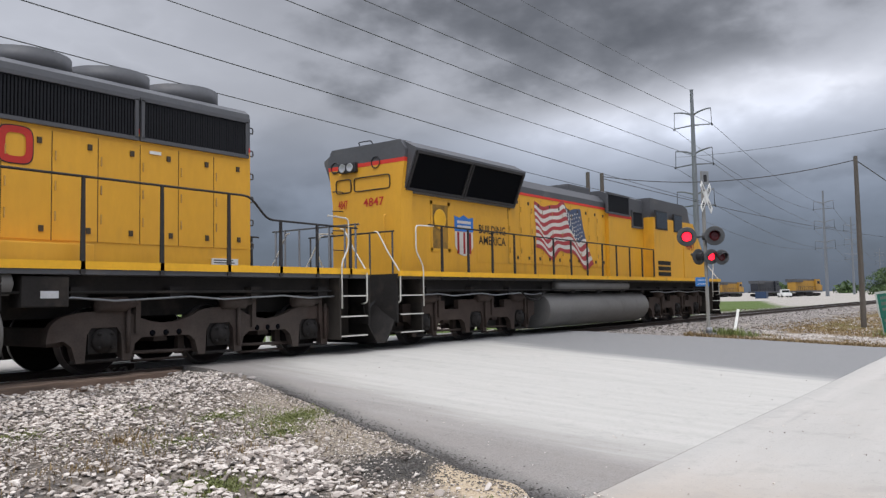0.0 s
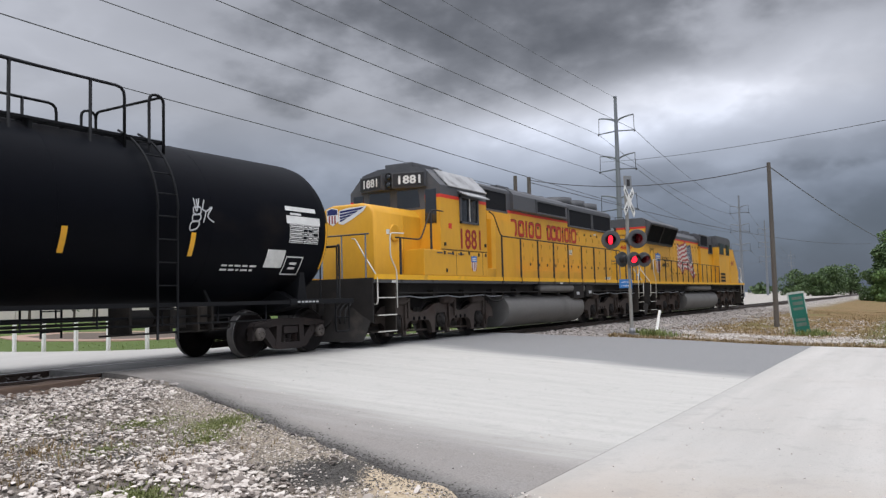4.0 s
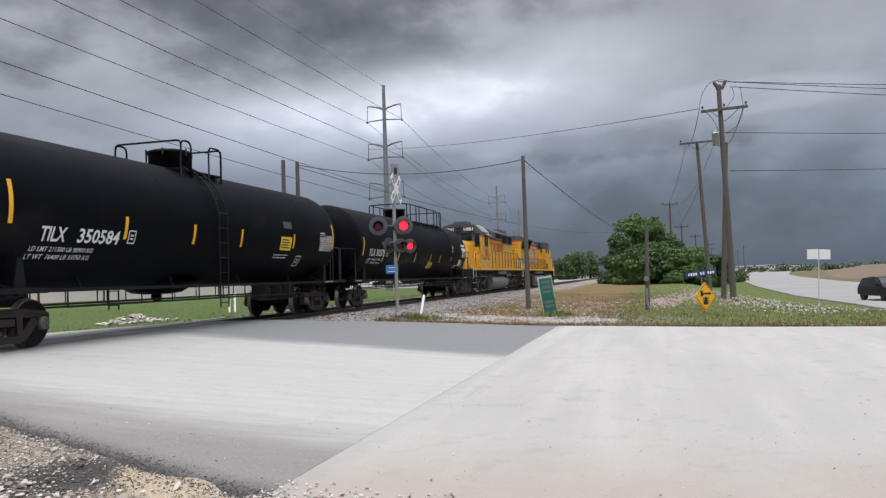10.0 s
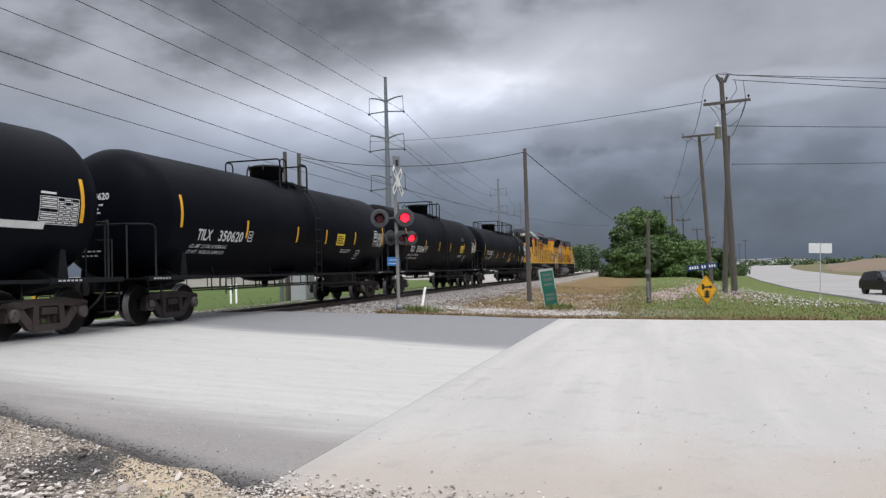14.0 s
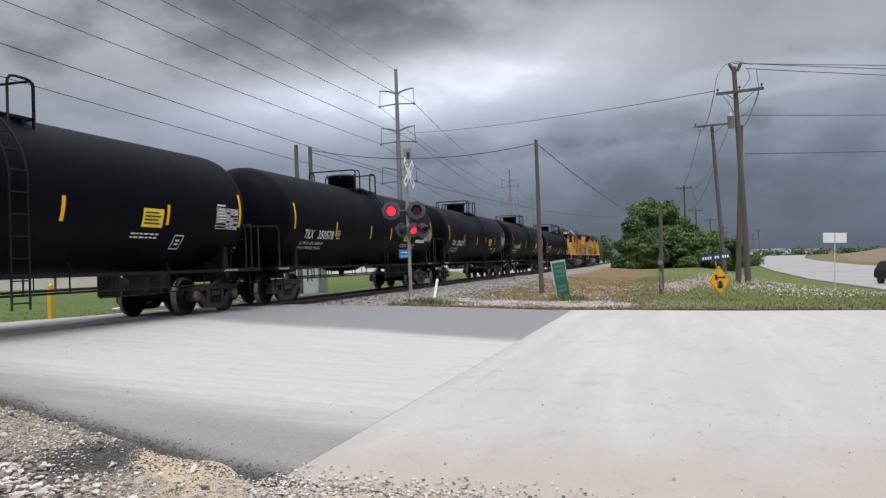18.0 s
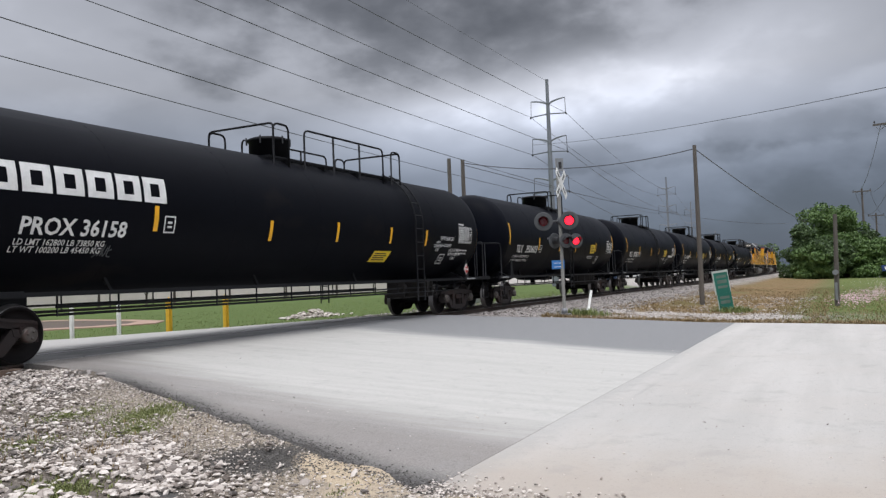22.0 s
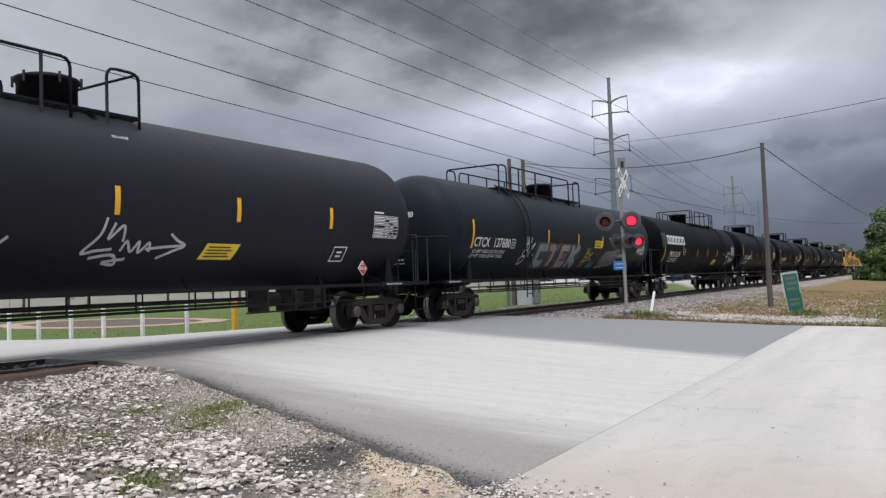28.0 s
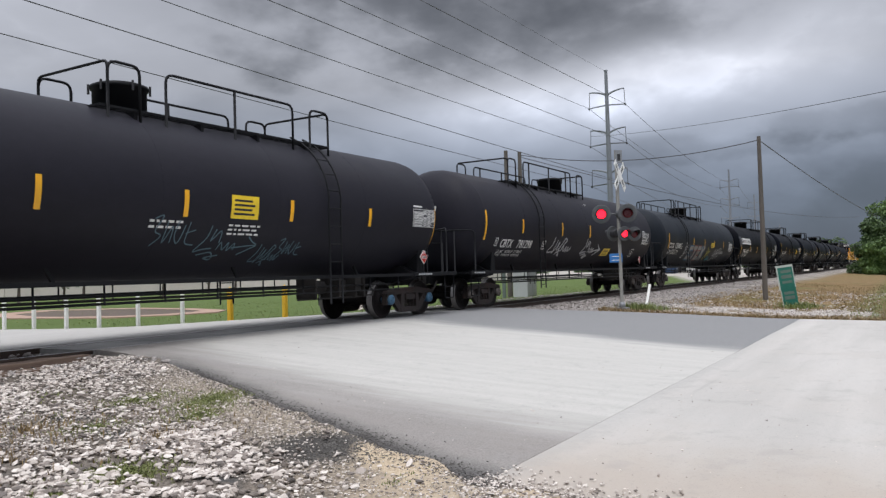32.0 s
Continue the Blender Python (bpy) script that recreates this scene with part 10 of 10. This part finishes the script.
# the same stone thins out round the viewer
pts = scatter(rng, 9000, -9, 5.2, -4, 10.9, lambda x, y: (x < -2.2 or y < 1.5) and x < 4.0 and rng.random() < math.exp(-max(-2.2 - x, 0) / 3.5 - max(1.2 - y, 0) / 2.5))
P = np.array([(x, y, ground_z(x, y) + 0.02) for x, y in pts])
stones("gravel", P, rng.uniform(0.014, 0.042, len(P)), "thin spread of broken limestone on bare ground", None, 15)
pts = scatter(rng, 15000, 1.5, 7.6, 2.0, 9.2, lambda x, y: x < 4.0 + 0.395 * y + 0.03 and (x > 2.6 + 0.395 * y + 0.4 * patchy(x, y, 1.1, 8) or 6.3 < y < 8.2) and rng.random() > 0.8 * math.exp(-((x - 5.36) / 0.42) ** 2 - ((y - 4.50) / 0.45) ** 2) + 0.9 * math.exp(-((x - 5.36 - 0.4 * (y - 3.76)) / 0.30) ** 2 - ((y - 3.76) / 0.5) ** 2))
P = np.array([(x, y, ground_z(x, y) + 0.01) for x, y in pts])
P[:, 2] = np.maximum(P[:, 2], [(-0.5 if y < 3 else -0.5 * (11 - y) / 8) + 0.004 if x > 4.0 + 0.395 * y else -9 for x, y in pts])
stones("grit", P, rng.uniform(0.005, 0.013, len(P)), "fine grit along the edge of the asphalt", None, 6)
pts = [(CONC_L(y) - 0.1 - 0.45 * abs(rng.normal()) + 0.25 * abs(rng.normal()), y) for y in rng.uniform(-3.0, 2.9, 7000)]
P = np.array([(x, y, max(ground_z(x, y), -0.494 if x > CONC_L(y) - 0.1 else -9) + 0.008) for x, y in pts])
stones("grit", P, rng.uniform(0.005, 0.015, len(P)), "fine grit along the edge of the concrete", None, 16)
# tarry crumbs broken from the edge of the asphalt
M_TARGRIT = surf("tar_grit", (0.095, 0.088, 0.08), 0.9, 0, 0.5, 30)
pts = [(4.0 + 0.395 * y + 0.12 * rng.normal() + 0.06, y) for y in rng.uniform(2.6, 8.6, 4200)] + [(5.36 + 0.26 * rng.normal(), 4.50 + 0.32 * rng.normal()) for _ in range(3600)]
P = np.array([(x, y, max(ground_z(x, y), (-0.5 if y < 3 else -0.5 * (11 - y) / 8) + 0.006 if x > 4.05 + 0.395 * y else -9) + 0.006) for x, y in pts])
stones("tar_crumbs", P, rng.uniform(0.003, 0.009, len(P)), "dark crumbs broken off the asphalt edge", M_TARGRIT, 14)
# crumbs lying on the paving
pts = scatter(rng, 420, 5.6, 16, -3, 9, lambda x, y: y < 2.7 and rng.random() < 0.6 * math.exp(-(x - 5.6) * 0.35) + 0.04 or y > 2.9 and x > 5.9 + 0.32 * (y - 2.9) and rng.random() < 0.6 * math.exp(-(x - 5.9 - 0.32 * (y - 2.9)) * 0.7) + 0.04)
P = np.array([(x, y, (-0.5 if y < 3 else -0.5 * (11 - y) / 8) + 0.016) for x, y in pts])
stones("crumbs", P, rng.uniform(0.004, 0.010, len(P)), "crumbs of stone scattered on the paving", None, 7)


def track_z(y):
    return float(np.interp(abs(y - TRACK), [0, 1.75, 3.3, 4.2], [-0.155, -0.16, -0.60, -0.62]))


pts = scatter(rng, 12000, 21.4, 62, 7.0, 15.2, lambda x, y: rng.random() < math.exp(-(x - 21.4) / 24) and (abs(y - TRACK) < 3.0 or (7.2 < y < 9.6 and patchy(x, y, 0.5, 9) > -0.25)) and (y < 13.9 or rng.random() < 0.3))
P = np.array([(x, y, max(track_z(y), ground_z(x, y)) + 0.015) for x, y in pts])
stones("ballast_stones", P, rng.uniform(0.025, 0.06, len(P)), "loose grey ballast along the rails", M_BALLASTROCK, 8)
pts = scatter(rng, 2600, -12, 7.9, 8.9, 15.0, lambda x, y: abs(y - TRACK) < 3.2)
P = np.array([(x, y, max(track_z(y), ground_z(x, y)) + 0.015) for x, y in pts])
stones("ballast_stones", P, rng.uniform(0.025, 0.055, len(P)), "loose ballast beside the end of the crossing", M_BALLASTROCK, 9)
pts = scatter(rng, 5200, 23.6, 46, 1.2, 7.4, lambda x, y: x > float(np.interp(y, [-1, 2.8, 7.5], [23.2, 24.3, 23.2])) + 0.3 and rng.random() < (0.7 if x < 28.8 + 1.8 * patchy(x, y, 0.6, 2) else 0.05) and patchy(x, y, 0.7, 12) > -0.2)
P = np.array([(x, y, ground_z(x, y) + 0.012) for x, y in pts])
stones("verge_gravel", P, rng.uniform(0.018, 0.05, len(P)), "pale gravel washed over the verge", M_PALEROCK, 10)
pts = [(25.0 + 0.75 * rng.normal(), 18.3 + 0.35 * rng.normal()) for _ in range(260)]
P = np.array([(x, y, -0.16 + 0.30 * math.exp(-((x - 25) / 0.9) ** 2 - ((y - 18.3) / 0.5) ** 2) * rng.random()) for x, y in pts])
stones("rubble_heap", P, rng.uniform(0.04, 0.10, len(P)), "low heap of pale rubble beside the far road", None, 12)


def blades(name, centres, h, label, mat, seed, spread=0.05, wide=0.006):
    """Grass as bent two-part blades standing round the given points."""
    r = np.random.default_rng(seed)
    n = len(centres)
    C = np.array(centres)
    a = r.uniform(0, 2 * np.pi, n)
    hh = h * r.uniform(0.45, 1.25, n)
    lean = r.uniform(0.1, 0.75, n) * hh
    d = np.stack([np.cos(a), np.sin(a), np.zeros(n)], 1)
    s = np.stack([-np.sin(a), np.cos(a), np.zeros(n)], 1) * (wide * r.uniform(0.6, 1.5, n))[:, None]
    up = np.array([0, 0, 1.0])
    m1 = C + d * (lean * 0.35)[:, None] + up * (hh * 0.6)[:, None]
    tp = C + d * lean[:, None] + up * hh[:, None]
    V = np.stack([C - s, C + s, m1 + s * 0.7, m1 - s * 0.7, tp], 1).reshape(-1, 3)
    base = 5 * np.arange(n)
    F = [f for b in base for f in ((b, b + 1, b + 2, b + 3), (b + 3, b + 2, b + 4))]
    me = bpy.data.meshes.new(name)
    me.from_pydata(V.tolist(), [], [tuple(int(i) for i in f) for f in F])
    me.materials.append(mat)
    return tagged(new(name, me), label, "grass", "", "stuff")


M_GRASSG = leaf_material("grass_green", (0.095, 0.135, 0.030), (0.200, 0.230, 0.070))
M_WEED = leaf_material("weed_yellow_green", (0.120, 0.150, 0.040), (0.250, 0.260, 0.095))
M_GRASSD = leaf_material("grass_dry", (0.150, 0.098, 0.040), (0.30, 0.212, 0.098))
M_FLOWERW = leaf_material("flower_white", (0.42, 0.38, 0.38), (0.62, 0.60, 0.58))
M_FLOWERP = leaf_material("flower_pink", (0.50, 0.28, 0.33), (0.72, 0.52, 0.56))


def tufts(spots, rng):
    out = []
    for x, y, r, n in spots:
        for _ in range(n):
            q, a = r * abs(rng.normal()) * 0.6, rng.uniform(0, 2 * math.pi)
            px, py = x + 1.3 * q * math.cos(a), y + 0.8 * q * math.sin(a)
            out.append((px, py, ground_z(px, py)))
    return out


blades("weeds", tufts([(6.25, 6.8, 0.42, 3400), (5.75, 6.4, 0.3, 900), (5.95, 7.6, 0.4, 1500), (5.3, 8.8, 0.5, 900), (4.8, 6.8, 0.4, 700), (3.87, 5.32, 0.42, 4200), (3.5, 5.3, 0.3, 1200), (3.9, 8.2, 0.6, 900), (4.9, 7.6, 0.5, 80), (3.9, 7.4, 0.8, 70), (4.4, 2.9, 0.2, 60), (4.9, 3.4, 0.25, 60)], rng), 0.028, "low green weeds among the stones", M_WEED, 21)
blades("dry_weeds", tufts([(4.9, 6.0, 0.9, 300), (4.4, 7.2, 0.9, 300), (3.6, 6.4, 0.8, 200)], rng), 0.06, "dry straw among the stones", M_GRASSD, 22)
pts = scatter(rng, 15000, 23.2, 62, -8, 8.2, lambda x, y: x > float(np.interp(y, [-9, -5.3, -0.5, 2.8, 7.5], [22.0, 22.0, 23.2, 24.4, 23.3])) + 0.2 and rng.random() < math.exp(-(x - 23) / 22) * (1.0 if y > 0.5 else 0.25) and (y < 1 or patchy(x, y, 0.45, 30) > (0.02 if x < 30 else -0.25)))
blades("dry_grass", [(x, y, ground_z(x, y)) for x, y in pts], 0.07, "dry yellow grass on the verge", M_GRASSD, 23, 0.11, wide=0.012)
pts = scatter(rng, 16000, 22.3, 66, -11, 1.8, lambda x, y: x > float(np.interp(y, [-11, -5.3, -0.5, 2.8], [22.0, 22.2, 23.3, 24.4])) + 0.25 and rng.random() < math.exp(-(x - 22) / 26) and y > -8.2 - 0.06 * (x - 22))
blades("green_grass", [(x, y, ground_z(x, y)) for x, y in pts], 0.055, "green grass and weeds beside the highway", M_GRASSG, 24, wide=0.010)
edge = [(float(np.interp(y, [-9, -5.3, -3.3, -0.5, 2.8, 4.4, 7.5], [22.0, 22.1, 22.5, 23.2, 24.3, 23.9, 23.3])) + 0.1 + 0.42 * abs(rng.normal()), y) for y in rng.uniform(-9, 8.5, 9000)]
edge = [(x, y) for x, y in edge if patchy(x, y, 0.55, 44) > -0.28]
blades("edge_grass", [(x, y, ground_z(x, y)) for x, y in edge], 0.12, "dry tufts along the edge of the paving", M_GRASSD, 25, 0.09, wide=0.012)
mast_weeds = [(24.9 + 0.5 * abs(rng.normal()), 7.6 + 0.35 * rng.normal()) for _ in range(500)] + [(30.9 + 0.6 * rng.normal(), 3.7 + 0.3 * rng.normal()) for _ in range(500)]
blades("post_weeds", [(x, y, ground_z(x, y)) for x, y in mast_weeds], 0.22, "weeds round the foot of the signal and sign", M_GRASSG, 26, wide=0.012)
lawn = scatter(rng, 9000, 15, 60, 15.0, 34, lambda x, y: x > float(np.interp(y, [14, 16.6, 19, 22, 34], [20, 16.8, 13.8, 13.0, 11.5])) + 0.3 and rng.random() < math.exp(-(y - 15) / 14))
blades("lawn_grass", [(x, y, land(x, y) - 0.07) for x, y in lawn], 0.045, "mown green lawn beyond the rails", M_GRASSG, 27, wide=0.014)


def flowers(name, pts, mat, label, seed, z=0.22, size=0.022):
    r = np.random.default_rng(seed)
    n = len(pts)
    C = np.array([(x, y, ground_z(x, y) + z * (0.6 + 0.6 * r.random())) for x, y in pts])
    d = r.normal(size=(n, 3)) * 0.5 + np.array([-0.7, 0, 0.7])
    d /= np.linalg.norm(d, axis=1)[:, None]
    u = np.cross(d, r.normal(size=(n, 3)))
    u /= np.linalg.norm(u, axis=1)[:, None]
    v = np.cross(d, u)
    k = 5
    ang = np.linspace(0, 2 * np.pi, k, endpoint=False)
    s = size * r.uniform(0.6, 1.4, n)
    V = (C[:, None] + (u[:, None] * np.cos(ang)[None, :, None] + v[:, None] * np.sin(ang)[None, :, None]) * s[:, None, None]).reshape(-1, 3)
    F = (np.arange(k)[None] + k * np.arange(n)[:, None]).tolist()
    me = bpy.data.meshes.new(name)
    me.from_pydata(V.tolist(), [], F)
    me.materials.append(mat)
    return tagged(new(name, me), label, "wildflowers", "", "stuff")


def drift(n, spots):
    out = []
    for x, y, rx, ry, w in spots:
        for _ in range(int(n * w)):
            out.append((x + rx * rng.normal(), y + ry * rng.normal()))
    return [(x, y) for x, y in out if x > 25.5]


flowers("white_flowers", drift(800, [(42, -4.6, 5, 0.9, 0.25), (34, -4.2, 3, 0.8, 0.2), (30, -4.9, 2.2, 0.6, 0.16), (29, -6.0, 2, 0.5, 0.12), (52, -3.0, 7, 1.2, 0.22), (70, -2.6, 10, 1.3, 0.12), (48, -6.0, 5, 0.7, 0.12)]), M_FLOWERW, "drifts of white wildflowers in the grass", 31)
flowers("pink_flowers", drift(1150, [(38, -0.4, 3.2, 0.5, 0.4), (44, -1.6, 4, 0.7, 0.35), (36, -3.6, 3, 0.5, 0.15), (52, -2.6, 5, 0.7, 0.2)]), M_FLOWERP, "drifts of pink wildflowers in the grass", 32)

# broken timber ends of the crossing, loose plank
for i, (x0, x1, y0, y1, z0, z1, rz) in enumerate(((4.6, 7.75, 10.93, 11.25, -0.26, -0.03, 1.2), (2.2, 6.9, 11.28, 11.40, -0.20, -0.02, -0.5), (5.6, 8.15, 10.62, 10.90, -0.33, -0.12, 2.5), (-1.5, 4.2, 10.95, 11.22, -0.30, -0.06, 0.4))):
    bm = bmesh.new()
    box(bm, -(x1 - x0) / 2, (x1 - x0) / 2, -(y1 - y0) / 2, (y1 - y0) / 2, -(z1 - z0) / 2, (z1 - z0) / 2, 0, 0.015)
    bmesh.ops.subdivide_edges(bm, edges=[e for e in bm.edges if e.calc_length() > 1], cuts=8)
    for v in bm.verts:
        v.co += Vector((0.04, 0.02, 0.02)) * noise.noise(v.co * 2.3 + Vector((i * 3, 0, 0)))
        if abs(v.co.x) > (x1 - x0) * 0.45:
            v.co.x += 0.12 * noise.noise(v.co * 9)
    tagged(part("crossing_timber", bm, M_OLDWOOD, None, m=pose((x0 + x1) / 2, (y0 + y1) / 2, (z0 + z1) / 2, 0, 0.6 * (i % 2), rz)), "split weathered timber at the end of the crossing", "timber", "crossing timbers")

# sleepers, each one laid by itself
tie = bmesh.new()
box(tie, -0.115, 0.115, -1.3, 1.3, -0.30, -0.125, 0, 0.012)
TIE = mesh_of("sleeper", tie, M_TIE)
bed = bpy.data.objects["ballast_bed"]
trng = random.Random(4)
for x in [-14 + 0.55 * k for k in range(39)] + [21.9 + 0.55 * k for k in range(190)]:
    part("sleeper", TIE, None, bed, m=pose(x + trng.uniform(-0.03, 0.03), TRACK + trng.uniform(-0.04, 0.04), trng.uniform(-0.012, 0.004), 0, 0, trng.uniform(-1.2, 1.2)))


# ---------------- everything that moves ----------------
def motions():
    stops = [k * 1.0 for k in range(33)]
    for ob, mid in TRAIN:
        walk(ob, [(t, pose(run(t) + mid, TRACK, 0)) for t in stops])
    ticks = [k / 10 for k in range(321)]
    gone = [run(t) for t in ticks]
    for w, x, r in ROLLING:
        walk(w, [(t, pose(x, 0, r, 0, math.degrees(s / r) % 360, 0)) for t, s in zip(ticks, gone)])
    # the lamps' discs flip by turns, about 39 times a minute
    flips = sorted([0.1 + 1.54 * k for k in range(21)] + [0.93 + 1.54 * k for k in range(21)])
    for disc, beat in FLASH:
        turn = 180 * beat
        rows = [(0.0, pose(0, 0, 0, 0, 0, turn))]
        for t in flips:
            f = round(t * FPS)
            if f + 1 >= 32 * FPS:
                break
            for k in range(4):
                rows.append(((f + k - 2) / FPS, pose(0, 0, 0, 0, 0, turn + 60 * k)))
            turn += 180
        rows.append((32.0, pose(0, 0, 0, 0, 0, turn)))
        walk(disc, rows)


motions()
